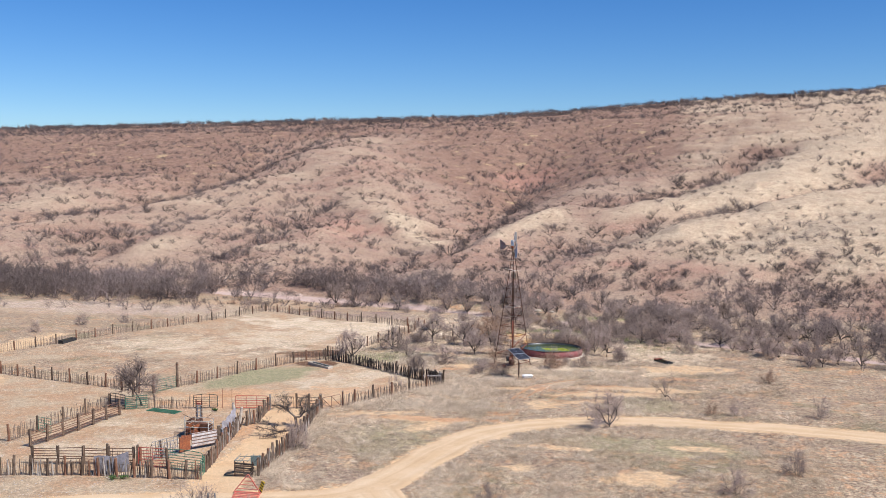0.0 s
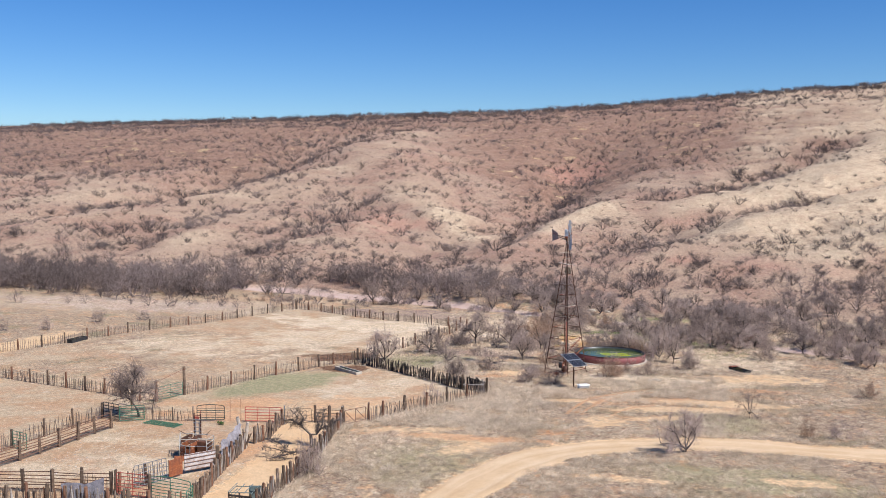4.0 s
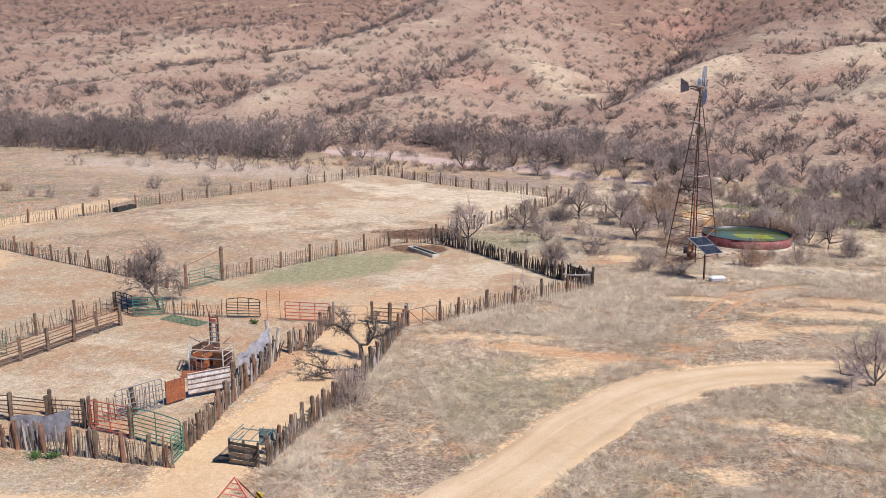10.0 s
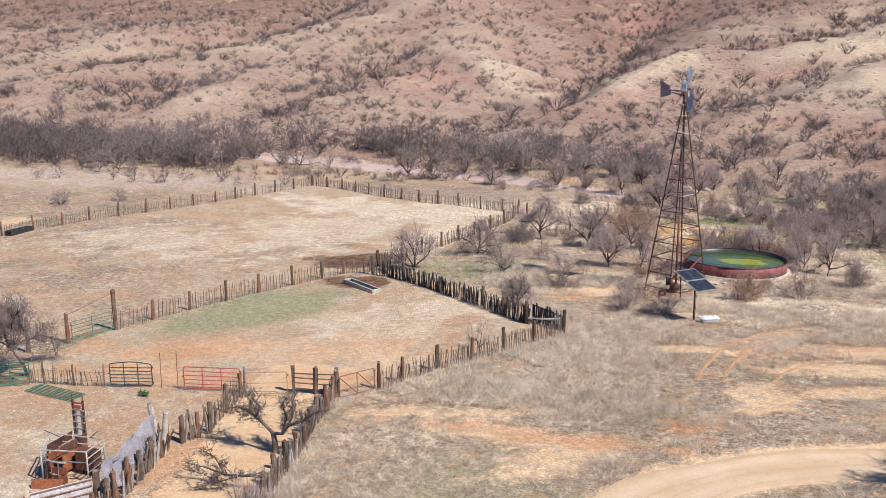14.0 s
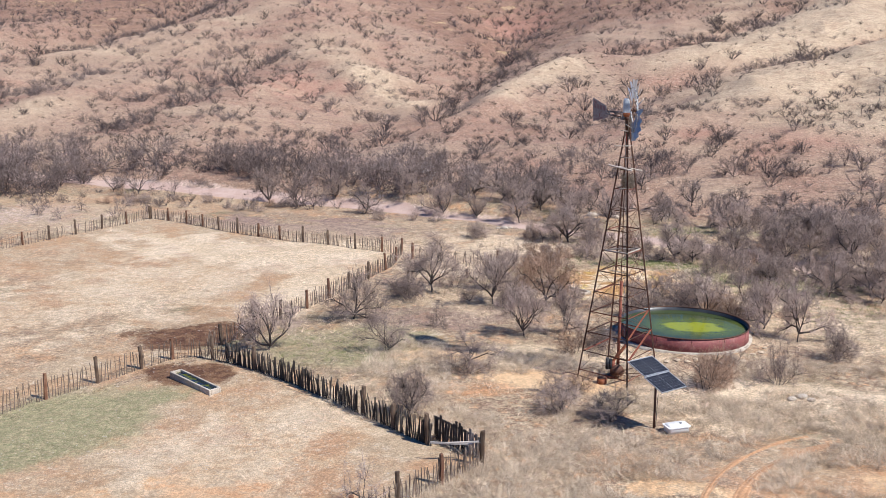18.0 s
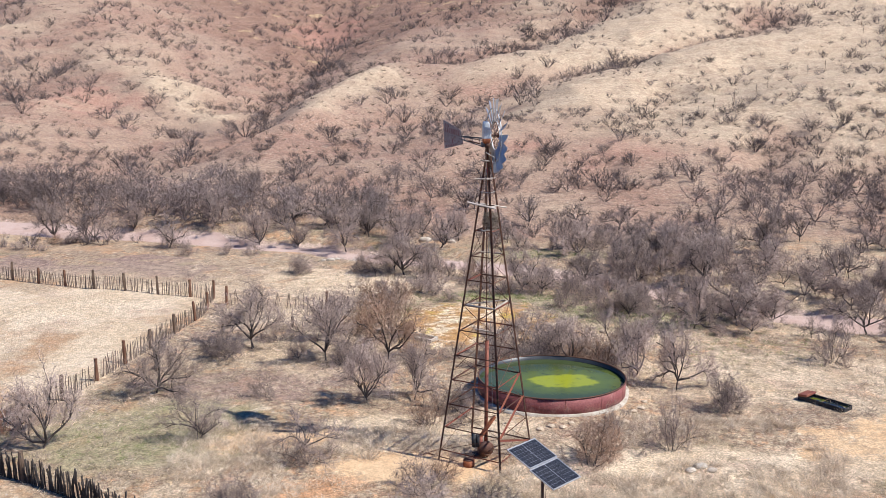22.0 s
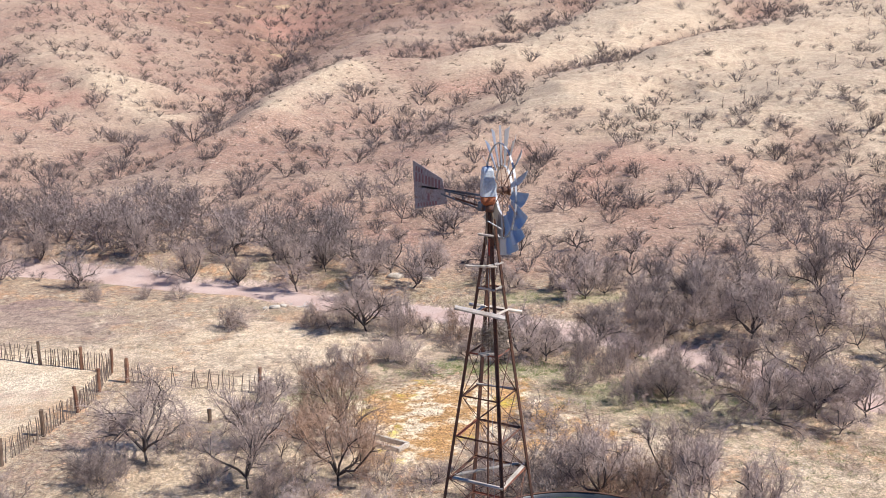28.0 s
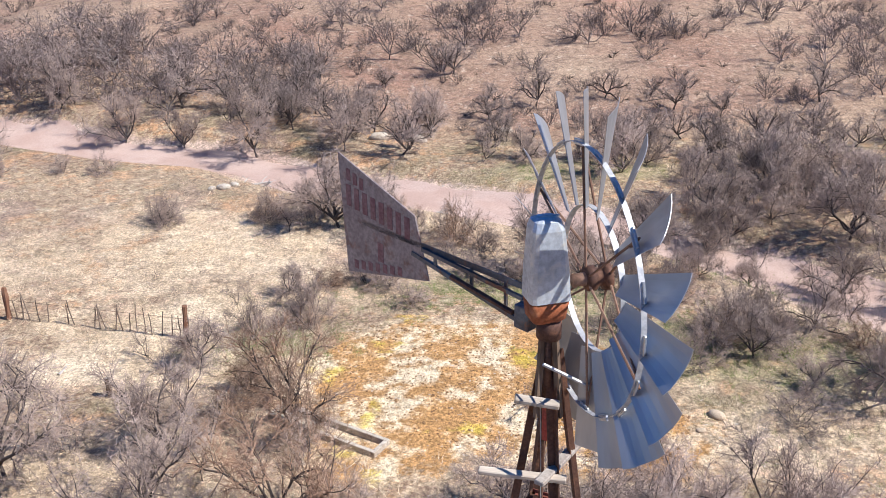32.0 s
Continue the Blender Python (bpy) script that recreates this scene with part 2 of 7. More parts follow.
# still green water with a pale mat of algae near its middle
k = Net("green_tank_water")
at = k.coords("object")
sep = k.n.new("ShaderNodeSeparateXYZ")
k.l.new(at, sep.inputs[0])
dx, dy = k.math("SUBTRACT", sep.outputs[0], 0.7), k.math("SUBTRACT", sep.outputs[1], -0.1)
rad = k.math("SQRT", k.math("ADD", k.math("MULTIPLY", dx, k.math("MULTIPLY", dx, 0.55)), k.math("MULTIPLY", dy, k.math("MULTIPLY", dy, 1.2))))
rad = k.math("ADD", rad, k.math("MULTIPLY", k.noise(at, 0.9, 5.0, 0.65), 1.3))
col = k.mix(k.ramp(rad, 1.75, 2.05), (0.27, 0.30, 0.014), k.mix(k.ramp(rad, 2.0, 3.6), (0.105, 0.135, 0.02), (0.05, 0.068, 0.025)))
col = k.mix(k.ramp(k.noise(at, 1.6, 6.0, 0.7), 0.5, 0.7, 0.0, 0.45), col, (0.03, 0.05, 0.02))
water_green = k.done(col, 0.12, 0.0, 0.4)
k = Net("dark_trough_water")
at = k.coords("object")
water_dark = k.done(k.mix(k.ramp(k.noise(at, 3, 3), 0.45, 0.6), (0.015, 0.02, 0.03), (0.10, 0.11, 0.015)), 0.08, 0.0, 0.5)

# ---- the lie of the land ----
U = 1.152  # metres in one unit of the plan
rng = np.random.default_rng(7)
LATTICE = rng.random((4, 256, 256))


def fuzz(x, y, size, layer=0):
    """Smooth random heights between -1 and 1 with bumps of that size in metres."""
    u, v = np.asarray(x, float) / size + 1000.0, np.asarray(y, float) / size + 1000.0
    i, j = np.floor(u).astype(int), np.floor(v).astype(int)
    a, b = u - i, v - j
    a, b = a * a * (3 - 2 * a), b * b * (3 - 2 * b)
    g = LATTICE[layer]
    p, q, r, s = g[i % 256, j % 256], g[(i + 1) % 256, j % 256], g[i % 256, (j + 1) % 256], g[(i + 1) % 256, (j + 1) % 256]
    return 2 * ((p * (1 - a) + q * a) * (1 - b) + (r * (1 - a) + s * a) * b) - 1


def away(x, y, line):
    """How far points lie from a line of corners."""
    best = np.full(np.shape(x), 1e9)
    for (ax, ay), (bx, by) in zip(line, line[1:]):
        wx, wy = bx - ax, by - ay
        t = np.clip(((x - ax) * wx + (y - ay) * wy) / (wx * wx + wy * wy), 0, 1)
        best = np.minimum(best, np.hypot(x - ax - t * wx, y - ay - t * wy))
    return best


def inside(x, y, corners):
    hit = np.zeros(np.shape(x), bool)
    for (ax, ay), (bx, by) in zip(corners, corners[1:] + corners[:1]):
        cross = (ay > y) != (by > y)
        hit ^= cross & (x < (bx - ax) * (y - ay) / ((by - ay) or 1e-9) + ax)
    return hit


def M(pts):
    return [(x * U, y * U) for x, y in pts]


# the hillside's gullies and spurs: plan x, y, height over the plain slope and breadth, in metres
VALES = [
    [(-47, 72, -0.5, 12), (-54, 106, -3.2, 16), (-47, 155, -6, 26), (-43, 220, -9, 40), (-46, 310, -12.5, 52), (-40, 380, -7, 52), (-30, 440, 0, 45)],
    [(-44, 86, -0.8, 5), (-39, 108, -1.6, 6), (-35, 130, -1.6, 7), (-35, 180, -1.6, 9), (-49, 305, -2.0, 16), (-57, 372, -1.5, 14)],
    [(-16, 120, -1.5, 7), (-3, 134, -2.2, 8), (9, 154, -2.6, 9), (40, 178, -3.2, 10), (58, 199, -3.5, 12), (84, 238, -3, 14)],
    [(-185, 140, -3, 14), (-175, 180, -4, 16), (-164, 215, -5, 18), (-157, 262, -5, 20), (-180, 392, -3, 26)],
    [(-84, 98, -1.0, 7), (-92, 140, -2.0, 9), (-97, 190, -2.0, 12)],
    [(-118, 96, -1.0, 8), (-130, 125, -2.0, 9), (-135, 160, -1.5, 10)],
    [(-8, 178, -1.0, 8), (18, 216, -2.0, 12), (36, 245, -2.5, 14), (50, 300, -2.5, 18)],
    [(34, 74, -1.0, 4), (40, 86, -1.6, 5), (46, 96, -0.5, 6)],
    [(12, 70, -0.8, 4), (16, 80, -1.0, 5)],
]
SPURS = [
    [(10, 74, 0.6, 10), (24, 92, 1.8, 14), (40, 100, 3.0, 18), (56, 106, 4.2, 22), (85, 130, 5.0, 28), (125, 180, 5.5, 34), (170, 250, 4, 40)],
    [(0, 86, 1.2, 7), (7, 101, 2.0, 9), (19, 129, 2.6, 11), (40, 157, 3.0, 13), (74, 188, 3.5, 16)],
    [(-13, 158, 0.6, 9), (2, 164, 1.3, 12), (26, 188, 2.2, 14), (50, 218, 3.0, 17), (94, 298, 4, 20)],
    [(-35, 101, 1.2, 4), (-28, 121, 2.0, 5), (-23, 149, 2.8, 7), (-17, 171, 2.4, 9)],
    [(-49, 146, 1.6, 6), (-64, 168, 2.8, 9), (-81, 190, 3.0, 14), (-118, 290, 4.0, 24)],
    [(-158, 130, 1.5, 12), (-148, 162, 2.5, 16), (-136, 198, 3.5, 20), (-126, 240, 4, 24), (-136, 295, 4.5, 28), (-156, 378, 4, 32)],
    [(-196, 168, 2, 14), (-197, 190, 2.5, 16), (-197, 216, 2.5, 20)],
    [(-70, 88, 0.8, 7), (-77, 112, 1.6, 9), (-82, 140, 1.5, 12)],
    [(-103, 92, 1.0, 8), (-110, 118, 1.8, 10), (-115, 150, 1.6, 12)],
]
CREEK = M([(-75, 58), (-50, 55), (-33, 50.5), (-24, 47.5), (-18, 44.5), (-12.2, 43.2), (-6.5, 38.6), (-1, 36.0), (4.5, 32.8), (9.1, 30), (13.8, 24.9), (21, 19), (34, 12), (52, 4)])
ROAD_MAIN = M([(-82, -68), (-40, -58), (-26, -53), (-16.2, -48.6), (-10, -46.6), (-5, -45.5), (-1.5, -43.2), (-0.2, -39.2), (0.7, -35), (1.7, -31), (3.6, -27.6), (7.2, -24.9), (11.4, -23.2), (16, -22.4), (24.7, -22.2), (33, -23.2), (60, -27), (108, -36)])
ROAD_SOUTH = M([(-1.4, -42.5), (1.5, -47), (5, -56), (9, -75), (15, -110)])
ALLEY = M([(-10.2, -45.6), (-11, -42.5), (-11.4, -38), (-12, -33), (-13, -28), (-14.3, -25), (-14.6, -22)])
PAIR_A = [(3.9, -19), (3.9, -17.5), (4.2, -15.8), (4.7, -13.2), (6.0, -10.3), (7.8, -8.1), (9.4, -7.0)]
PAIR_B = [(6.9, -18.5), (7.6, -16.2), (8.6, -14.6), (10.2, -13.7)]
# bare soil worn through the grass: place, half axes and turn in the plan
WORN = [(6.7, -36.8, 1.5, 1.0, 0), (15, -37.5, 2.4, 1.8, 0), (-7.0, -23.7, 3.8, 1.0, 0.2), (-3.0, -25.2, 4.2, 1.0, -0.1), (-1.5, -27.5, 3.5, 1.1, 0.9), (-4.5, -37.5, 0.5, 2.2, 0.3), (9, -32, 2.6, 0.7, 0),
        (2.5, -12, 2.5, 0.9, 0), (13, -10, 6, 1.4, 0), (11, -13, 5, 1.2, 0.1), (18, -30, 2.5, 0.8, 0), (5.8, -18.5, 1.6, 2.6, 0), (17, 1.5, 5.5, 2.2, 0), (-2.7, -1.4, 3.4, 1.5, 0), (9.5, -16.3, 3.0, 1.0, 0.3), (4, -30, 1.5, 0.6, 0.5)]
PEN_BIG = M([(-60, -11.8), (-60, -6), (-43.5, 36.7), (-17, 25.2), (-20.5, 0), (-28.2, -17), (-30.2, -20.2)])
PEN_SMALL = M([(-20.3, -0.9), (-6.6, -9.4), (-4.5, -10.8), (-10.5, -21.5), (-11.8, -22.9), (-20, -24.4), (-28.5, -25.5), (-28.2, -17)])
CORRAL = M([(-29.8, -26), (-16, -24), (-14.5, -30), (-12.5, -41.7), (-12, -43.2), (-30, -45)])
PEN_WEST = M([(-30.2, -20.2), (-60, -11.8), (-70, -14), (-60, -45), (-30, -36), (-29.8, -26)])


def reach(x, y, line):
    """How far points lie from a line, in breadths, and the line's height beside them."""
    best, high, wide = np.full(np.shape(x), 1e9), np.zeros(np.shape(x)), np.ones(np.shape(x))
    for (ax, ay, ah, aw), (bx, by, bh, bw) in zip(line, line[1:]):
        wx, wy = bx - ax, by - ay
        t = np.clip(((x - ax) * wx + (y - ay) * wy) / (wx * wx + wy * wy), 0, 1)
        d = np.hypot(x - ax - t * wx, y - ay - t * wy)
        k = d < best
        best, high, wide = np.where(k, d, best), np.where(k, ah + t * (bh - ah), high), np.where(k, aw + t * (bw - aw), wide)
    return best / wide, high


def hill(x, y):
    """How high the hillside stands over the valley floor."""
    xs = x / U + 114
    crest = U * (48.6 + np.where(xs > 0, 0.0475, 0.0155) * np.clip(xs, -900, 500))
    share = np.interp(y + 6 * fuzz(x, y, 60, 1), np.array([45, 60, 90, 125, 165, 225, 335, 385, 430, 520, 900, 2600]) * U, [0, 0.03, 0.08, 0.15, 0.24, 0.42, 0.70, 0.84, 0.92, 1.12, 1.12, 1.08])
    z = crest * share
    bend = 3.0 * fuzz(x, y, 17, 0)
    for line in VALES:
        d, high = reach(x + bend, y, line)
        z = z + high * np.exp(0.2 - np.sqrt((1.5 * d) ** 2 + 0.04))
    for line in SPURS:
        d, high = reach(x + bend, y, line)
        z = z + high * np.exp(-d * d)
    far = np.clip((y - 62) / 40, 0, 1)
    warp = 9 * fuzz(x, y, 30, 0)
    rills = 1.5 * (0.45 - np.abs(fuzz(x + warp, y * 0.55, 26, 2))) + 1.3 * (0.45 - np.abs(fuzz(x + 0.6 * warp, y * 0.6, 11, 3)))
    return z + far * (0.7 * rills + 0.4 * fuzz(x, y, 17, 1) + 0.45 * fuzz(x, y, 6, 0) + 0.15 * fuzz(x, y, 2.5, 2))


def land(x, y):
    """The height of the ground."""
    x, y = np.asarray(x, float), np.asarray(y, float)
    z = 0.10 + 0.017 * np.clip(x, -69, 69) - 0.0194 * np.clip(y, -92, 58) + 0.4 * np.exp(-((x - 10.4) ** 2 + (y + 32) ** 2) / 265)
    z = z + 0.06 * fuzz(x, y, 4.5) + 0.03 * fuzz(x, y, 1.6, 1) + 0.12 * fuzz(x, y, 14, 2) * np.clip((y + 20) / 20, 0, 1)
    z = z - 0.9 * np.exp(-((away(x, y, CREEK) / (2.6 + 0.5 * fuzz(x, y, 8, 3))) ** 4))
    z = z + 0.32 * np.exp(-(((x - 3.6) ** 2 + (y - 7.3) ** 2) / 26) ** 2)
    z = z - 0.08 * np.exp(-((np.minimum(away(x, y, ROAD_MAIN), away(x, y, ROAD_SOUTH)) / 1.5) ** 2))
    return z + hill(x, y)


def ground_at(x, y):
    return float(land(np.array([x]), np.array([y]))[0])


def soft(d, edge, width):
    return np.clip(0.5 + (edge - d) / width, 0, 1)


def spaced(parts):
    return np.concatenate([np.arange(a, b, s) for a, b, s in parts] + [[parts[-1][1]]])


def sheet(name, verts, faces, material, smooth=True):
    me = bpy.data.meshes.new(name)
    verts, faces = np.asarray(verts, np.float32), np.asarray(faces, np.int32)
    me.vertices.add(len(verts))
    me.vertices.foreach_set("co", verts.ravel())
    n = faces.shape[1]
    me.loops.add(faces.size)
    me.polygons.add(len(faces))
    me.loops.foreach_set("vertex_index", faces.ravel())
    me.polygons.foreach_set("loop_start", np.arange(0, faces.size, n, dtype=np.int32))
    me.polygons.foreach_set("use_smooth", np.full(len(faces), smooth))
    me.update(calc_edges=True)
    me.validate()
    me.materials.append(material)
    return me


def grid_faces(nx, ny):
    i = (np.arange(ny - 1)[:, None] * nx + np.arange(nx - 1)[None]).ravel()
    return np.stack([i, i + 1, i + 1 + nx, i + nx], 1)


# ---- the ground's own material: dry grass, red and tan soil, pale sand, by the use of each place ----
k = Net("dry_valley_ground")
at = k.coords("world")


def layer(name):
    a = k.n.new("ShaderNodeAttribute")
    a.attribute_name = name
    s = k.n.new("ShaderNodeSeparateColor")
    k.l.new(a.outputs["Color"], s.inputs[0])
    return (*s.outputs[:3], a.outputs["Alpha"])


sandy, greened, rusty, wetted = layer("use_one")
washed, hilly, crested, trodden = layer("use_two")
rutted, paled, browned, redden = layer("use_three")
n_big, n_mid, n_small, n_fine = k.noise(at, 0.045, 4, 0.6), k.noise(at, 0.28, 5, 0.62), k.noise(at, 1.6, 5, 0.65), k.noise(at, 9.0, 4, 0.7)
n_grit, n_tuft = k.noise(at, 34.0, 2, 0.6), k.noise(at, 3.4, 5, 0.75)
grass = k.mix(k.ramp(n_mid, 0.36, 0.64), (0.38, 0.285, 0.19), (0.50, 0.39, 0.26))
grass = k.mix(k.ramp(n_tuft, 0.44, 0.58), grass, (0.25, 0.165, 0.115))
grass = k.mix(k.ramp(k.math("ADD", n_small, k.math("MULTIPLY", n_mid, 0.6)), 0.84, 0.97), grass, (0.50, 0.30, 0.17))
grass = k.mix(k.ramp(k.noise(at, 0.16, 4, 0.6), 0.52, 0.66, 0.0, 0.65), grass, (0.215, 0.185, 0.105))
grass = k.mix(k.ramp(k.noise(at, 0.22, 5, 0.7), 0.53, 0.66, 0.0, 0.7), grass, (0.31, 0.215, 0.16))
grass = k.mix(k.ramp(k.noise(at, 0.75, 6, 0.75), 0.56, 0.66, 0.0, 0.7), grass, (0.60, 0.50, 0.36))
grass = k.mix(k.ramp(k.noise(at, 0.33, 6, 0.72), 0.53, 0.64, 0.0, 0.75), grass, (0.48, 0.28, 0.155))
bare = k.mix(k.ramp(n_mid, 0.38, 0.6), (0.45, 0.285, 0.165), (0.47, 0.355, 0.235))
bare = k.mix(k.ramp(k.noise(at, 0.21, 5, 0.7), 0.48, 0.62, 0.0, 0.6), bare, (0.47, 0.275, 0.16))
bare = k.mix(k.ramp(k.noise(at, 1.1, 6, 0.75), 0.54, 0.68, 0.0, 0.8), bare, (0.56, 0.455, 0.335))
bare = k.mix(k.ramp(n_tuft, 0.54, 0.70, 0.0, 0.8), bare, (0.29, 0.19, 0.125))
bare = k.mix(k.ramp(k.noise(at, 4.2, 4, 0.7), 0.56, 0.64, 0.0, 0.5), bare, (0.62, 0.50, 0.355))
pinkhill = k.mix(k.ramp(n_big, 0.36, 0.64), (0.325, 0.20, 0.143), (0.38, 0.268, 0.19))
pinkhill = k.mix(k.ramp(k.noise(at, 0.11, 5, 0.65), 0.50, 0.70, 0.0, 0.6), pinkhill, (0.345, 0.195, 0.145))
pinkhill = k.mix(k.ramp(n_tuft, 0.5, 0.7, 0.0, 0.55), pinkhill, (0.25, 0.175, 0.13))
pinkhill = k.mix(k.ramp(k.noise(at, 0.9, 5, 0.75), 0.54, 0.66, 0.0, 0.55), pinkhill, (0.235, 0.155, 0.12))
pinkhill = k.mix(k.ramp(k.noise(at, 0.33, 5, 0.75), 0.54, 0.68, 0.0, 0.5), pinkhill, (0.46, 0.35, 0.25))
pinkhill = k.mix(k.ramp(k.noise(at, 0.5, 6, 0.72), 0.52, 0.62, 0.0, 0.65), pinkhill, (0.23, 0.15, 0.115))
dusk = k.mix(k.ramp(n_mid, 0.4, 0.62), (0.205, 0.115, 0.082), (0.275, 0.168, 0.118))
dusk = k.mix(k.ramp(k.noise(at, 0.13, 5, 0.7), 0.58, 0.66, 0.0, 0.8), dusk, (0.50, 0.365, 0.195))
pinkhill = k.mix(k.ramp(browned, 0.15, 0.95, 0.0, 0.85), pinkhill, dusk)
speck = k.noise(at, 1.7, 3, 0.6)
pinkhill = k.mix(k.ramp(speck, 0.57, 0.64, 0.0, 0.6), pinkhill, (0.17, 0.115, 0.09))
pinkhill = k.mix(k.ramp(k.noise(at, 2.3, 2, 0.6), 0.62, 0.68, 0.0, 0.65), pinkhill, (0.56, 0.45, 0.35))
crestgrass = k.mix(k.ramp(n_mid, 0.4, 0.65), (0.55, 0.43, 0.295), (0.47, 0.355, 0.24))
crestgrass = k.mix(k.ramp(k.noise(at, 0.8, 6, 0.75), 0.50, 0.62, 0.0, 0.8), crestgrass, (0.37, 0.255, 0.18))
crestgrass = k.mix(k.ramp(k.noise(at, 0.42, 6, 0.72), 0.53, 0.64, 0.0, 0.5), crestgrass, (0.36, 0.25, 0.175))
crestgrass = k.mix(k.ramp(n_tuft, 0.58, 0.72, 0.0, 0.7), crestgrass, (0.24, 0.17, 0.125))
crestgrass = k.mix(k.ramp(k.noise(at, 1.7, 3, 0.6), 0.60, 0.66, 0.0, 0.55), crestgrass, (0.22, 0.155, 0.115))
sand = k.mix(k.ramp(n_mid, 0.4, 0.65), (0.605, 0.42, 0.25), (0.56, 0.365, 0.205))
sand = k.mix(k.ramp(n_small, 0.56, 0.7, 0.0, 0.4), sand, (0.52, 0.335, 0.20))
edge = k.math("MULTIPLY", k.math("SUBTRACT", k.math("ADD", n_small, n_tuft), 1.0), 0.9)


def cover(base, mask, top, sharp=0.22):
    m = k.math("ADD", mask, k.math("MULTIPLY", k.math("MULTIPLY", edge, 4.0), k.math("MULTIPLY", mask, k.math("SUBTRACT", 1.0, mask))))
    return k.mix(k.ramp(k.math("ADD", m, k.math("MULTIPLY", edge, 0.35)), 0.5 - sharp, 0.5 + sharp), base, top)


weeds = k.mix(k.ramp(n_small, 0.4, 0.6), (0.22, 0.145, 0.125), (0.34, 0.235, 0.19))
col = k.mix(k.ramp(hilly, 0.2, 0.8), k.mix(k.ramp(k.math("ADD", browned, k.math("MULTIPLY", edge, 0.5)), 0.25, 0.75, 0.0, 0.8), grass, weeds), pinkhill)
orange = k.mix(k.ramp(n_mid, 0.4, 0.62), (0.56, 0.335, 0.19), (0.48, 0.255, 0.13))
pinksoil = k.mix(k.ramp(n_small, 0.4, 0.62), (0.42, 0.225, 0.165), (0.35, 0.185, 0.135))
col = k.mix(k.math("MULTIPLY", hilly, k.ramp(k.math("ADD", redden, k.math("MULTIPLY", edge, 0.9)), 0.3, 0.9, 0.0, 0.65)), col, pinksoil)
col = k.mix(k.ramp(k.math("ADD", crested, k.math("MULTIPLY", edge, 0.6)), 0.08, 0.85, 0.0, 0.9), col, crestgrass)
pale = k.mix(k.ramp(n_mid, 0.38, 0.62), (0.60, 0.46, 0.305), (0.69, 0.55, 0.39))
pale = k.mix(k.ramp(n_tuft, 0.5, 0.66, 0.0, 0.75), pale, (0.42, 0.32, 0.225))
pale = k.mix(k.ramp(k.noise(at, 0.3, 5, 0.7), 0.54, 0.64, 0.0, 0.7), pale, (0.47, 0.33, 0.235))
col = cover(col, trodden, bare, 0.3)
col = cover(col, paled, pale, 0.35)
col = cover(col, greened, k.mix(k.ramp(n_tuft, 0.4, 0.62), (0.26, 0.25, 0.135), (0.38, 0.315, 0.19)), 0.4)
col = cover(col, sandy, sand)
col = cover(col, k.math("MULTIPLY", redden, k.ramp(hilly, 0.1, 0.5, 0.8, 0.0)), orange, 0.45)
col = cover(col, k.math("MULTIPLY", rutted, 0.72), (0.43, 0.235, 0.12))
rust = k.mix(k.ramp(k.noise(at, 0.6, 5, 0.7), 0.45, 0.60), (0.47, 0.265, 0.11), (0.67, 0.54, 0.37))
rust = k.mix(k.ramp(k.noise(at, 0.5, 4, 0.6), 0.58, 0.68, 0.0, 0.7), rust, (0.60, 0.46, 0.07))
col = cover(col, rusty, rust)
col = cover(col, washed, k.mix(k.ramp(n_mid, 0.35, 0.65), (0.53, 0.41, 0.335), (0.47, 0.335, 0.265)))
col = cover(col, wetted, k.mix(k.ramp(n_small, 0.4, 0.6), (0.12, 0.06, 0.038), (0.21, 0.12, 0.07)))
level = k.math("MULTIPLY", k.ramp(n_fine, 0.35, 0.65, 0.68, 1.38), k.ramp(n_grit, 0.3, 0.7, 0.80, 1.18))
level = k.math("MULTIPLY", level, k.ramp(k.noise(at, 2.4, 3, 0.75), 0.36, 0.64, 0.80, 1.17))
level = k.math("ADD", k.math("MULTIPLY", level, k.ramp(sandy, 0.4, 0.9, 1.0, 0.3)), k.ramp(sandy, 0.4, 0.9, 0.0, 0.7))
level = k.math("ADD", k.math("MULTIPLY", level, k.ramp(trodden, 0.3, 0.9, 1.0, 0.6)), k.ramp(trodden, 0.3, 0.9, 0.0, 0.4))
stones = k.math("MULTIPLY", k.ramp(k.noise(at, 5.5, 3, 0.5), 0.66, 0.70), k.ramp(sandy, 0.0, 0.5, 1.0, 0.15))
col = k.mix(k.math("MULTIPLY", stones, 0.55), k.value(col, level), (0.55, 0.50, 0.44))
k.bump(k.math("MULTIPLY", k.math("ADD", k.math("MULTIPLY", n_fine, 0.6), n_tuft), k.ramp(sandy, 0.2, 0.8, 1.0, 0.2)), 0.8, 0.14)
ground_mat = k.done(col, 0.95, 0.0, 0.15)

k = Net("graded_dirt_road")
at = k.coords("world")
tracks = k.n.new("ShaderNodeAttribute")
tracks.attribute_name = "track"
col = k.mix(k.ramp(k.noise(at, 0.3, 5, 0.6), 0.36, 0.64), (0.56, 0.385, 0.225), (0.62, 0.445, 0.28))
col = k.mix(k.ramp(k.noise(at, 2.2, 5, 0.7), 0.52, 0.7, 0.0, 0.5), col, (0.47, 0.32, 0.195))
col = k.mix(k.math("MULTIPLY", tracks.outputs["Fac"], k.ramp(k.noise(at, 0.8, 4, 0.6), 0.3, 0.6, 0.15, 0.6)), col, (0.67, 0.51, 0.34))
lines = k.n.new("ShaderNodeAttribute")
lines.attribute_name = "across"
wear = k.n.new("ShaderNodeTexNoise")
wear.noise_dimensions = "2D"
wear.inputs["Scale"].default_value, wear.inputs["Detail"].default_value = 1.0, 3.0
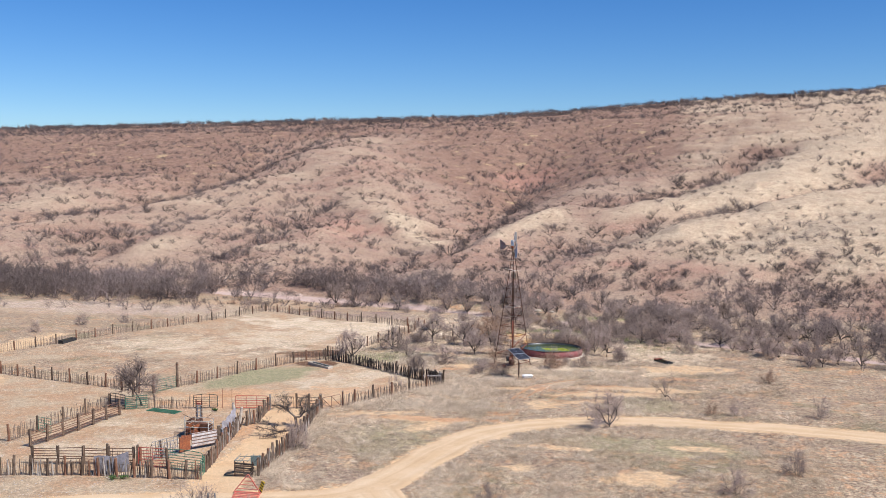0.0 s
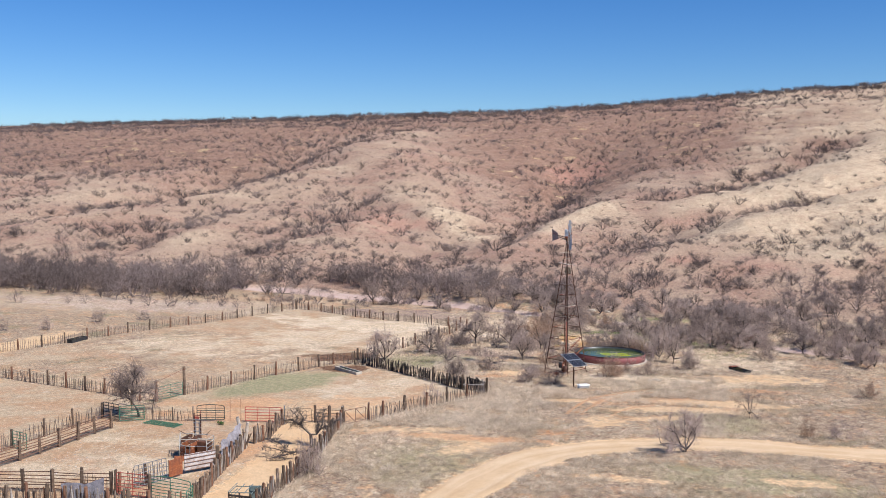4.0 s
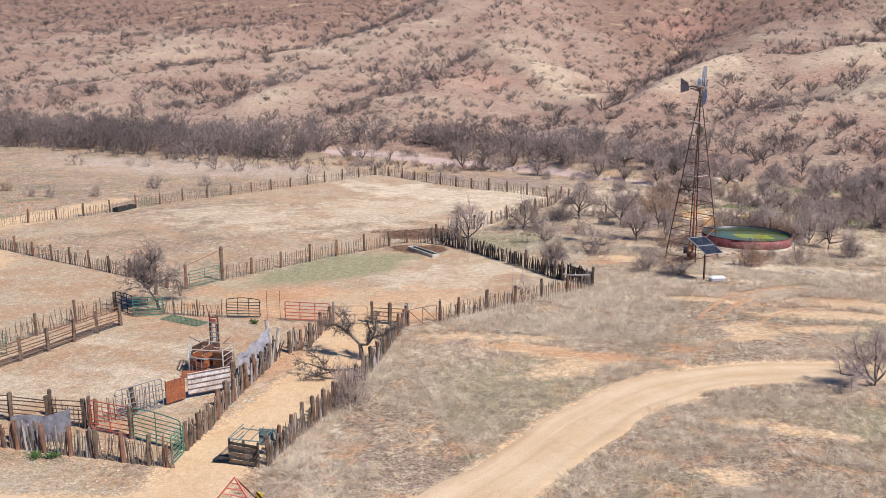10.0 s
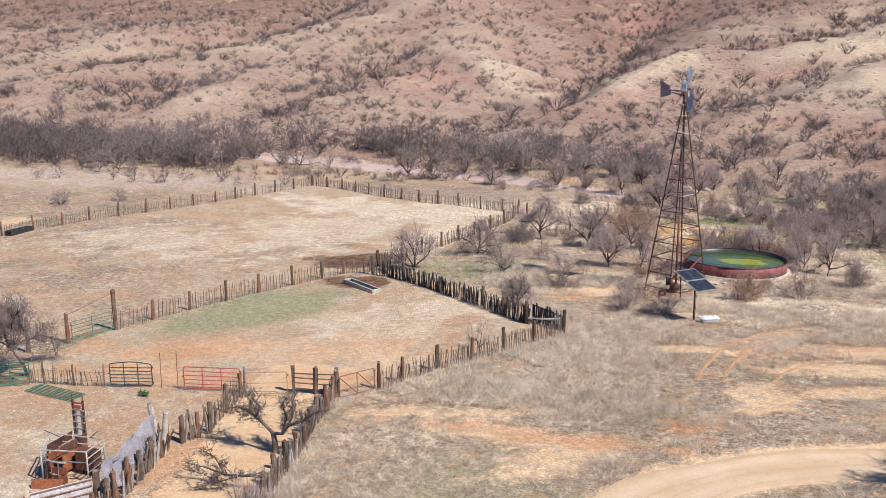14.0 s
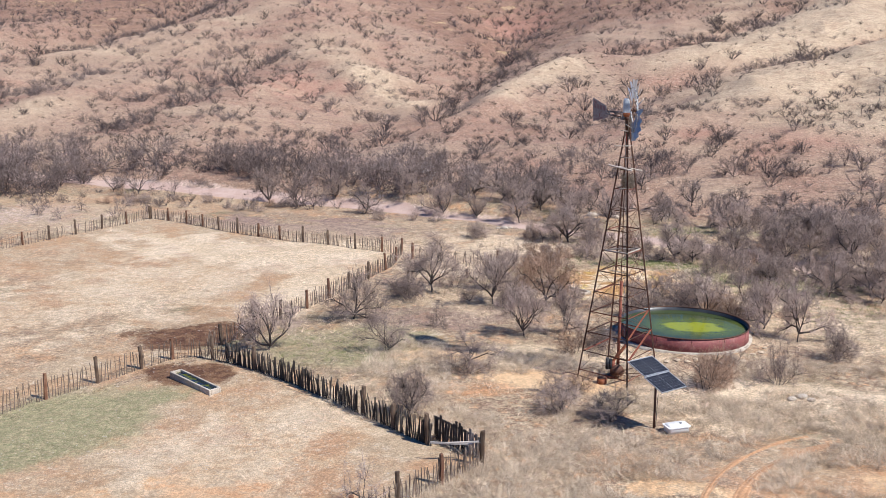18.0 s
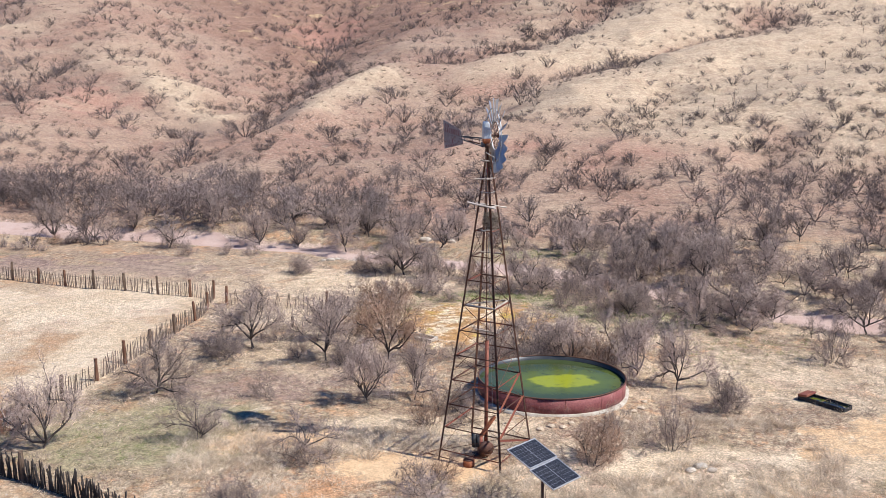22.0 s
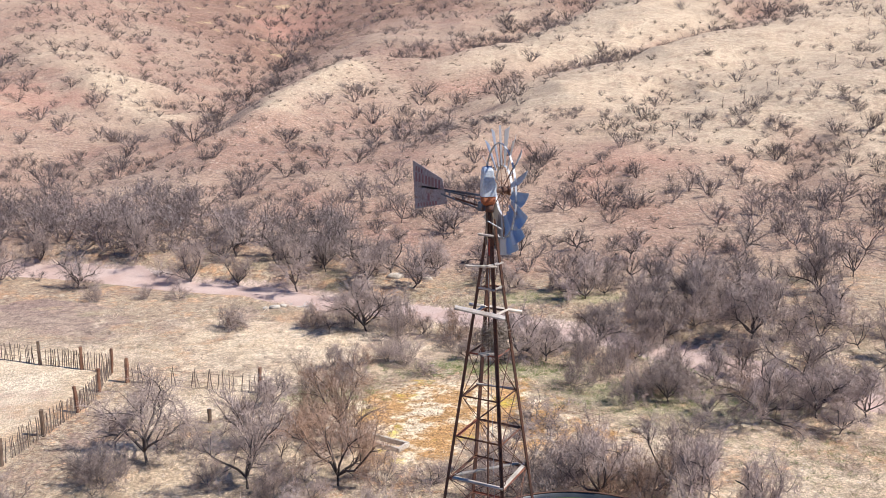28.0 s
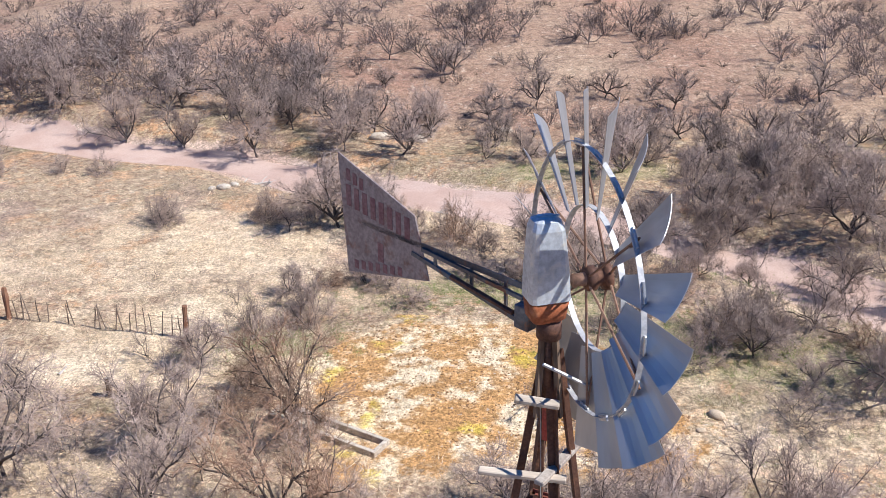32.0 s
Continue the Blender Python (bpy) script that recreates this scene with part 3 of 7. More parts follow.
k.l.new(lines.outputs["Vector"], wear.inputs["Vector"])
col = k.mix(k.ramp(wear.outputs["Fac"], 0.50, 0.68, 0.0, 0.4), col, (0.49, 0.325, 0.185))
grain = k.noise(at, 14, 4, 0.7)
k.bump(grain, 0.5, 0.05)
road_mat = k.done(k.value(col, k.ramp(grain, 0.25, 0.75, 0.88, 1.12)), 0.95, 0.0, 0.15)

k = Net("pink_creek_sand")
at = k.coords("world")
col = k.mix(k.ramp(k.noise(at, 0.4, 5, 0.6), 0.36, 0.64), (0.52, 0.39, 0.335), (0.46, 0.325, 0.27))
grain = k.noise(at, 12, 4, 0.7)
k.bump(grain, 0.5, 0.05)
creek_mat = k.done(k.value(col, k.ramp(grain, 0.25, 0.75, 0.85, 1.12)), 0.95, 0.0, 0.15)


# ---- ground: one sheet from under the camera to beyond the crest ----
gx = spaced([(-2600, -700, 240), (-700, -320, 34), (-320, -110, 2.5), (-110, -84, 1.5), (-84, 48, 0.5), (48, 130, 1.6), (130, 320, 6), (320, 700, 34), (700, 2600, 240)])
gy = spaced([(-700, -160, 60), (-160, -72, 3.0), (-72, 66, 0.5), (66, 130, 0.9), (130, 300, 1.8), (300, 470, 3.0), (470, 640, 5.0), (640, 900, 30), (900, 2900, 250)])
X, Y = np.meshgrid(gx, gy)
X, Y = X.ravel(), Y.ravel()
Z = land(X, Y)
ground = new("ground", sheet("ground", np.stack([X, Y, Z], 1), grid_faces(len(gx), len(gy)), ground_mat))
tagged(ground, "dry ranch valley floor and scrubby hillside of tan and reddish soil", "ground", kind="structure")


def blot(x, y, r, ry=None, turn=0.0, wob=0.35):
    """1 in a ragged oval round a place of the plan."""
    dx, dy = X - x * U, Y - y * U
    c, s = math.cos(turn), math.sin(turn)
    d = np.hypot((dx * c + dy * s) / (r * U), (dy * c - dx * s) / ((ry or r) * U))
    return np.clip(0.5 + 1.9 * (1 - d) + wob * fuzz(X, Y, 1.8, 2) + 0.8 * wob * fuzz(X, Y, 0.9, 3) + 0.35 * fuzz(X, Y, 4, 1), 0, 1) * (d < 1.7)


d_road = np.minimum(away(X, Y, ROAD_MAIN), away(X, Y, ROAD_SOUTH))
sandy = np.maximum.reduce([soft(d_road, 1.9, 1.4), soft(away(X, Y, ALLEY), 2.0, 1.6), 0.9 * blot(-14.2, -20.5, 3.0, 1.2), *(0.62 * blot(*w, 0.8) for w in WORN),
                           0.62 * blot(-56, -16, 12, 3.2, -0.25), 0.8 * blot(-2.9, -1.2, 3.2, 1.4, 0, 0.6), 0.72 * blot(-8.6, 1.6, 2.4, 1.2, 0.2, 0.7), 0.5 * blot(-17, -18, 8, 3.2, 0.35, 0.8),
                           0.7 * blot(-60, 2, 3, 9)])
rutted = 0.75 * np.maximum(soft(away(X, Y, PAIR_A), 0.5, 1.2), soft(away(X, Y, PAIR_B), 0.4, 1.2)) * np.clip(0.6 + 0.6 * fuzz(X, Y, 2.0, 1), 0, 1)
trodden = np.maximum.reduce([inside(X, Y, PEN_BIG) * np.clip(0.55 + 0.3 * fuzz(X, Y, 9, 1) + 0.3 * fuzz(X, Y, 3, 2), 0, 1), 1.0 * inside(X, Y, PEN_SMALL), 1.0 * inside(X, Y, CORRAL), 0.9 * inside(X, Y, PEN_WEST), 0.7 * blot(-16, -47, 12, 3), 0.8 * blot(10, -10, 8, 3.5), 0.6 * blot(-50, 45, 22, 6)])
greened = np.maximum.reduce([0.85 * blot(-22.5, -11, 3.2, 7.5, -0.42), 0.65 * blot(-14, 2, 5, 4), 0.7 * blot(-21, 2.5, 2, 2), 0.55 * blot(2, 24.5, 5, 1.2, -0.35), 0.55 * blot(9, 20, 6, 2.0, -0.3), 0.55 * blot(-6, 21.5, 2.5, 1.2), 0.6 * blot(13.5, -17, 4, 3),
                             0.5 * blot(-3.5, -31, 3.6, 5), 0.55 * blot(15, -30, 6, 2.5), 0.55 * blot(6, 38, 6, 2), 0.7 * blot(13, 26, 6, 1.5, -0.6)])
rusty = np.maximum.reduce([blot(-0.6, 19.3, 4.8, 3.9, -0.1), blot(2.6, 16.4, 4.4, 2.6, -0.5), 0.8 * blot(-2.5, 15.5, 2.5, 1.8)])
paled = np.maximum.reduce([0.95 * blot(7.5, -2.6, 7.5, 3.6, 0.05), 0.58 * blot(-31, 12, 8, 10, 0, 0.8), 0.55 * blot(-40, 5, 10, 6, 0, 0.8), 0.55 * blot(-8, 14, 6, 4, 0, 0.8), 0.5 * blot(3.5, 13, 6, 2.5, 0, 0.8), 0.6 * blot(-13.5, -8.5, 3.5, 6, -0.9, 0.8), 0.85 * blot(-33, 25, 10, 4, -0.42, 0.8), 0.55 * blot(-14.5, -12.5, 6, 5, -0.5, 0.9), 0.75 * blot(-9, 22, 6, 4, 0, 0.8), 0.8 * blot(-8, 30, 9, 3.5, -0.4, 0.8), 0.55 * blot(9, 15, 5, 3, 0, 0.8), 0.75 * blot(-3, 2.2, 5, 2.5), 0.5 * blot(-10, 27, 9, 4, -0.4, 0.8), 0.6 * blot(14, 9, 7, 5, -0.3, 0.7), 0.8 * blot(-23, 24, 6.5, 6), 0.75 * blot(-20.5, 14, 2.6, 8), 0.52 * blot(-19.5, -36.5, 3.4, 3.2, 0, 0.8), 0.5 * blot(-23, -31, 4, 1.2, 0, 0.8), 0.5 * blot(-24, -38, 4, 1.5, 0, 0.8), 0.5 * blot(18, 22, 9, 7, -0.5, 0.8), 0.5 * blot(6, 30, 7, 3, -0.5, 0.8)])
wetted = np.maximum.reduce([blot(-20.0, -3.3, 2.5, 1.7), 0.95 * blot(-22.9, 2.8, 3.7, 2.5, 0.4)])
washed = np.maximum(soft(away(X, Y, CREEK), 2.2, 1.0), 0.5 * blot(-70, 36, 22, 8))
hilly = np.clip((Y - 52 + np.clip((X + 25) * 0.3, 0, 11) + 5 * fuzz(X, Y, 20, 1)) / 16, 0, 1)
lift = hill(X, Y) - (hill(X - 12, Y) + hill(X + 12, Y) + hill(X, Y - 12) + hill(X, Y + 12)) / 4
vale = np.max([np.exp(-((1.3 * reach(X, Y, l)[0]) ** 2)) for l in VALES[1:]], 0)
cream = np.max([np.exp(-((0.9 * reach(X, Y, SPURS[n])[0]) ** 2)) for n in (0, 1, 2)], 0)
tan = np.max([np.exp(-((0.62 * reach(X, Y, SPURS[n])[0]) ** 2)) for n in (4, 5, 6, 7, 8)], 0)
bank = np.maximum(np.exp(-((1.1 * reach(X, Y, SPURS[3])[0]) ** 2)), np.exp(-((1.2 * reach(X, Y, SPURS[4][:3])[0]) ** 2)))
soft_noise = 0.5 * fuzz(X, Y, 26, 3) + 0.35 * fuzz(X, Y, 9, 1) + 0.25 * fuzz(X, Y, 4, 2)
weedy = np.clip(0.95 * blot(-27, 35, 16, 4.5, -0.35, 0.9) + 0.6 * blot(-8, 33, 9, 3, -0.5, 0.9) + 0.6 * blot(-9, 11, 7, 10, 0, 0.9) + 0.55 * blot(11, 22, 8, 7, -0.4, 0.9) + 0.45 * blot(4, 1, 6, 3, 0, 0.9), 0, 1) * np.clip(0.6 + 0.8 * fuzz(X, Y, 5, 1) + 0.5 * fuzz(X, Y, 2, 2), 0, 1)
browned = np.clip((Y - 205 + 25 * fuzz(X, Y, 40, 2)) / 60, 0, 1) * np.clip(1.1 - 0.9 * tan - 0.9 * cream - np.clip((X - 70) / 60, 0, 1), 0, 1)
browned = np.maximum(browned * hilly, weedy * (1 - hilly))
crested = hilly * np.clip(0.10 + 0.24 * cream + 0.15 * tan + 0.28 * bank - 0.35 * vale - 0.3 * browned + 0.08 * lift + 0.42 * soft_noise + np.clip((X + 5) / 45, 0, 0.75) * np.clip((Y - 76) / 30, 0, 1), 0, 1)
crested = np.maximum(crested, 0.5 * np.clip((Y - 20) / 12, 0, 1) * np.clip((50 - Y) / 6, 0, 1) * (1 - hilly) * np.clip(0.5 + fuzz(X, Y, 12, 2), 0, 1))
crested = np.maximum(crested, 0.8 * np.maximum(blot(7.5, -2.5, 5, 2.2), blot(-45, 33.5, 3, 6, -0.9)))
redden = hilly * np.maximum.reduce([np.exp(-(((X + 48) / 16) ** 2 + ((Y - 318) / 34) ** 2)), 0.8 * np.exp(-(((X + 72) / 14) ** 2 + ((Y - 150) / 22) ** 2)), 0.7 * np.exp(-(((X - 14) / 26) ** 2 + ((Y - 84) / 11) ** 2)), 0.6 * np.exp(-(((X - 55) / 20) ** 2 + ((Y - 190) / 12) ** 2))])
redden = np.maximum(redden, (1 - hilly) * np.maximum.reduce([0.85 * blot(*o, 0.8) for o in ((10, -8.0, 3.0, 1.4, 0.1), (6.2, -11.5, 2.4, 1.3, 0.3), (2.0, -9.8, 2.4, 1.0, 0), (-5.9, -3.0, 1.8, 1.1, 0.2), (13.5, -6.8, 4, 0.9, 0.05), (-17, -22.2, 8, 1.5, 0.2), (-14, -17, 6, 2.4, 0.3), (-20, -18, 5, 2.0, 0.3), (-3, -24.8, 6, 0.7, -0.05), (3.5, -22, 2.2, 1.0, 0.6), (15, -4.0, 4, 0.9, 0), (-15.5, -31, 1.2, 5, 0.1))]))
redden = np.clip(redden * (1 + 0.5 * fuzz(X, Y, 7, 1) + 0.5 * fuzz(X, Y, 3, 2)), 0, 1)
for name, four in (("use_one", (sandy, greened, rusty, wetted)), ("use_two", (washed, hilly, crested, trodden)), ("use_three", (rutted, paled, browned, redden))):
    a = ground.data.attributes.new(name, "FLOAT_COLOR", "POINT")
    a.data.foreach_set("color", np.stack(four, 1).astype(np.float32).ravel())


def smooth_line(pts, step):
    """A rounded line through the corners, in even steps."""
    p = np.array(pts, float)
    for _ in range(3):
        p = np.concatenate([p[:1], np.stack([0.75 * p[:-1] + 0.25 * p[1:], 0.25 * p[:-1] + 0.75 * p[1:]], 1).reshape(-1, 2), p[-1:]])
    s = np.r_[0, np.cumsum(np.hypot(*np.diff(p, axis=0).T))]
    t = np.arange(0, s[-1], step)
    return np.stack([np.interp(t, s, p[:, 0]), np.interp(t, s, p[:, 1])], 1)


def strip(name, line, half, material, label, rise, sag, wobble=0.45):
    """A road or stream bed laid on the ground, whose ragged edges dip under it."""
    p = smooth_line(line, 0.5)
    d = np.gradient(p, axis=0)
    d /= np.linalg.norm(d, axis=1)[:, None]
    side = np.stack([-d[:, 1], d[:, 0]], 1)
    across = np.linspace(-1, 1, 15)
    reach = half + wobble * fuzz(p[:, 0], p[:, 1], 3.0, 1)
    V = p[:, None] + side[:, None] * across[None, :, None] * reach[:, None, None]
    x, y = V[..., 0].ravel(), V[..., 1].ravel()
    c = np.tile(across, len(p))
    z = land(x, y) + rise * (1 - c**4) - sag * c**8 + 0.012 * fuzz(x, y, 0.9, 2)
    ruts = np.exp(-(((np.abs(c) - 0.42) / 0.16) ** 2))
    z = z - 0.025 * ruts
    ob = new(name, sheet(name, np.stack([x, y, z], 1), grid_faces(15, len(p)), material))
    a = ob.data.attributes.new("track", "FLOAT", "POINT")
    a.data.foreach_set("value", ruts.astype(np.float32))
    a = ob.data.attributes.new("across", "FLOAT_VECTOR", "POINT")
    run = np.repeat(np.arange(len(p)) * 0.5, 15)
    a.data.foreach_set("vector", np.stack([c * half * 2.2, run * 0.07, 0 * c], 1).astype(np.float32).ravel())
    return tagged(ob, label, name, kind="structure")


strip("road", ROAD_MAIN, 2.0, road_mat, "curving ranch road of pale tan graded dirt", 0.06, 0.10)
strip("road", ROAD_SOUTH, 2.3, road_mat, "side track of pale tan dirt joining the ranch road", 0.066, 0.10)
k = Net("orange_wheel_rut")
at = k.coords("world")
rut_mat = k.done(k.value(k.mix(k.ramp(k.noise(at, 1.1, 5, 0.7), 0.4, 0.62), (0.50, 0.29, 0.16), (0.42, 0.23, 0.125)), k.ramp(k.noise(at, 11, 4, 0.7), 0.3, 0.7, 0.75, 1.2)), 0.95, 0.0, 0.15)


def beside(line, off):
    """The line moved sideways by that many metres."""
    p = np.array(line, float)
    d = np.gradient(p, axis=0)
    d /= np.linalg.norm(d, axis=1)[:, None]
    return [(float(a), float(b)) for a, b in p + np.stack([-d[:, 1], d[:, 0]], 1) * off]


for line, off in ((PAIR_A, -0.62), (PAIR_A, 0.62), (PAIR_B, 0.0)):
    strip("wheel_rut", beside(line, off), 0.24, rut_mat, "worn wheel rut of orange soil in the dry grass", 0.02, 0.10, 0.16)
strip("dry_creek_bed", CREEK, 2.3, creek_mat, "dry sandy creek bed of pinkish sand", 0.07, 0.16, 0.7)


# ---- helpers for things ----
def rest(name, x, y, turn=0.0, dz=0.0, label="", category="", group=""):
    """An Empty at a thing's base, on the ground."""
    ob = new(name)
    ob.matrix_basis = pose(x, y, ground_at(x, y) + dz, 0, 0, turn)
    return tagged(ob, label, category, group)


def link(name, me, parent, m=None, label="", kind=""):
    ob = new(name, me)
    ob.parent = parent
    if m is not None:
        ob.matrix_basis = m
    return tagged(ob, label, kind=kind)


def mesh_of(bm, name, material, smooth=False):
    me = bpy.data.meshes.new(name)
    bm.to_mesh(me)
    bm.free()
    me.materials.append(material)
    if smooth:
        me.polygons.foreach_set("use_smooth", np.full(len(me.polygons), True))
    return me


def part(name, bm, material, parent, label="", m=None, smooth=False):
    return link(name, mesh_of(bm, name, material, smooth), parent, m, label)


def add_box(bm, size, m, bevel=0.0):
    made = bmesh.ops.create_cube(bm, size=1.0, matrix=m @ Matrix.Diagonal((*size, 1)))
    if bevel:
        edges = list({e for v in made["verts"] for e in v.link_edges})
        bmesh.ops.bevel(bm, geom=edges, offset=bevel, segments=1, affect="EDGES", profile=0.5)
    return bm


def box(size, m=None, bevel=0.006):
    return add_box(bmesh.new(), size, m or Matrix(), bevel)


def between(a, b):
    """A frame at a whose z runs to b, and the length."""
    a, b = Vector(a), Vector(b)
    return Matrix.Translation(a) @ (b - a).to_track_quat("Z", "Y").to_matrix().to_4x4(), (b - a).length


def add_rod(bm, a, b, r, sides=6, r2=None):
    m, n = between(a, b)
    bmesh.ops.create_cone(bm, cap_ends=True, segments=sides, radius1=r, radius2=r if r2 is None else r2, depth=n, matrix=m @ Matrix.Translation((0, 0, n / 2)))
    return bm


def rod(a, b, r, sides=6, r2=None):
    return add_rod(bmesh.new(), a, b, r, sides, r2)


def add_beam(bm, a, b, w, h):
    m, n = between(a, b)
    return add_box(bm, (w, h, n), m @ Matrix.Translation((0, 0, n / 2)))


def beam(a, b, w, h):
    return add_beam(bmesh.new(), a, b, w, h)


def add_angle(bm, a, b, w, t=0.008):
    """Angle iron from a to b."""
    m, n = between(a, b)
    add_box(bm, (w, t, n), m @ Matrix.Translation((w / 2, 0, n / 2)))
    add_box(bm, (t, w - t, n), m @ Matrix.Translation((t / 2, w / 2, n / 2)))
    return bm


def angle(a, b, w, t=0.008):
    return add_angle(bmesh.new(), a, b, w, t)


# ---- shared pieces of the fences ----
def crooked(seed, h, r, sides=5, lean=0.05, taper=0.75, material=None):
    """A split stave or post: a crooked, tapering, uneven prism."""
    g = random.Random(seed)
    bm = bmesh.new()
    rings = []
    levels = [-0.25, 0.0, 0.35 * h, 0.7 * h, h]
    ox = oy = 0.0
    for n, z in enumerate(levels):
        if n > 1:
            ox, oy = ox + g.uniform(-lean, lean) * 0.5, oy + g.uniform(-lean, lean) * 0.5
        k = r * (1 - (1 - taper) * max(z, 0) / h) * g.uniform(0.85, 1.15)
        rings.append([bm.verts.new((ox + k * math.cos(i * math.tau / sides + seed) * g.uniform(0.8, 1.2), oy + k * math.sin(i * math.tau / sides + seed) * g.uniform(0.8, 1.2), z + (g.uniform(-0.05, 0.04) * h / 1.2 if n == 4 else 0))) for i in range(sides)])
    for lo, hi in zip(rings, rings[1:]):
        for i in range(sides):
            bm.faces.new((lo[i], lo[(i + 1) % sides], hi[(i + 1) % sides], hi[i]))
    bm.faces.new(rings[-1])
    return mesh_of(bm, "stave", material)


STAVES = [crooked(n, 1.08, 0.023, 5, 0.045, 0.75, wood_stick) for n in range(10)]
THICK = [crooked(n + 20, 1.18, 0.047, 6, 0.05, 0.85, (wood_stick, wood_stick, wood_grey, wood_post, wood_red)[n % 5]) for n in range(9)]
DARK = [crooked(n + 40, 1.15, 0.042, 5, 0.07, 0.75, wood_black) for n in range(8)]
POSTS = [crooked(n + 60, 1.38, 0.105, 8, 0.02, 0.95, (wood_post, wood_red)[n % 2]) for n in range(6)]
SQUARE = [crooked(n + 80, 1.45, 0.12, 4, 0.01, 0.98, wood_post) for n in range(3)]


def along(line, step, jitter, g):
    """Places along a line of corners, with the way it runs."""
    p = np.array(line, float)
    seg = np.hypot(*np.diff(p, axis=0).T)
    s = np.r_[0, np.cumsum(seg)]
    t = 0.0
    while t <= s[-1]:
        n = min(np.searchsorted(s, t, "right") - 1, len(seg) - 1)
        u = (t - s[n]) / seg[n]
        q, d = p[n] * (1 - u) + p[n + 1] * u, (p[n + 1] - p[n]) / seg[n]
        yield float(q[0]), float(q[1]), math.degrees(math.atan2(d[1], d[0]))
        t += step * (1 + g.uniform(-jitter, jitter))


def stave_fence(line, seed, label, staves=STAVES, step=0.27, posts=POSTS, post_step=3.1, high=1.0, lean=5, offset=0.0, wires=True, gaps=0.06, uneven=0.22):
    """A fence of upright split staves wired between posts."""
    g = random.Random(seed)
    x0, y0 = line[0]
    z0 = ground_at(x0, y0)
    top = new("stave_fence")
    top.matrix_basis = pose(x0, y0, z0)
    tagged(top, label, "fence", "pen fences")
    for x, y, a in along(line, step, 0.35, g):
        if g.random() < gaps:
            continue
        k = high * (1 + g.uniform(-uneven, 0.5 * uneven))
        w = g.uniform(0.75, 1.35)
        m = pose(x - x0 + g.uniform(-0.03, 0.03), y - y0 + g.uniform(-0.03, 0.03), ground_at(x, y) - z0, g.gauss(0, lean), g.gauss(0, lean), g.uniform(0, 360)) @ Matrix.Diagonal((w, w, k, 1))
        link("stave", g.choice(staves), top, m)
    last = None
    for x, y, a in along(line, post_step, 0.05, g):
        k = g.uniform(0.9, 1.12)
        m = pose(x - x0, y - y0, ground_at(x, y) - z0, g.gauss(0, 1.5), g.gauss(0, 1.5), a + g.uniform(-8, 8)) @ Matrix.Diagonal((1, 1, k, 1))
        link("post", g.choice(posts), top, m, "thick dark wooden post")
        here = Vector((x - x0, y - y0, ground_at(x, y) - z0))
        if last is not None and wires:
            for z in (0.35, 0.85):
                part("wire", rod(last + Vector((0, 0, z * high)), here + Vector((0, 0, z * high)), 0.007, 3), rust_dark, top)
        last = here
    return top


def rail_fence(line, seed, label, material, rails=6, high=1.3, post_step=2.0, post_mesh=None, flat=False):
    g = random.Random(seed)
    x0, y0 = line[0]
    z0 = ground_at(x0, y0)
    top = new("rail_fence")
    top.matrix_basis = pose(x0, y0, z0)
    tagged(top, label, "fence", "pen fences")
    last = None
    for x, y, a in along(line, post_step, 0.0, g):
        here = Vector((x - x0, y - y0, ground_at(x, y) - z0))
        link("post", post_mesh or g.choice(SQUARE), top, Matrix.Translation(here) @ pose(0, 0, 0, g.gauss(0, 1), g.gauss(0, 1), a + 45), "thick dark wooden post")
        if last is not None:
            for i in range(rails):
                z = 0.22 + (high - 0.3) * i / (rails - 1) + g.uniform(-0.03, 0.03)
                z2 = z + g.uniform(-0.04, 0.04)
                a1, b1 = last + Vector((0, 0, z)), here + Vector((0, 0, z2))
                part("rail", beam(a1, b1, 0.10, 0.03) if flat else rod(a1, b1, 0.028, 6), material, top)
        last = here
    return top


def pipe_gate(a, b, high, material, label, bars=6, uprights=2, r=0.024, dz=0.12, lean=0.0, arch=0.0, name="gate", group="gates", braces=()):
    """A tubular gate or panel from a to b: a rounded outer frame, level bars, uprights and any slanting braces (u0, v0, u1, v1)."""
    n = math.hypot(b[0] - a[0], b[1] - a[1])
    top = rest(name, a[0], a[1], math.degrees(math.atan2(b[1] - a[1], b[0] - a[0])), dz, label, "gate", group)
    tilt = pose(0, 0, 0, lean)
    rise = ground_at(*b) - ground_at(*a)

    def P(u, v):
        return tilt @ Vector((u * n, 0, rise * u + v * high + (arch * math.sin(math.pi * u) if v >= 0.99 else 0)))

    bm = bmesh.new()
    ring = [(0.03, 0), (0.97, 0), (1, 0.06), (1, 0.94), (0.97, 1.0), (0.75, 1.0), (0.5, 1.0), (0.25, 1.0), (0.03, 1.0), (0, 0.94), (0, 0.06), (0.03, 0)]
    for p, q in zip(ring, ring[1:]):
        add_rod(bm, P(*p), P(*q), r, 6)
    frame_ = part("frame", bm, material, top)
    for i in range(1, bars - 1):
        v = i / (bars - 1)
        part("bar", rod(P(0, v), P(1, v), r * 0.85, 6), material, frame_)
    for i in range(1, uprights + 1):
        u = i / (uprights + 1)
        part("upright", rod(P(u, 0), P(u, 1), r * 0.85, 6), material, frame_)
    for u0, v0, u1, v1 in braces:
        part("brace", rod(P(u0, v0), P(u1, v1), r * 0.85, 6), material, top)
    for v in (0.12, 0.85):
        part("hinge", box((0.06, 0.05, 0.07), Matrix.Translation(P(0, v) + Vector((-0.04, 0, 0)))), rust_dark, top)
    part("latch", box((0.12, 0.04, 0.05), Matrix.Translation(P(1, 0.55) + Vector((0.04, 0, 0)))), rust_dark, top)
    return top


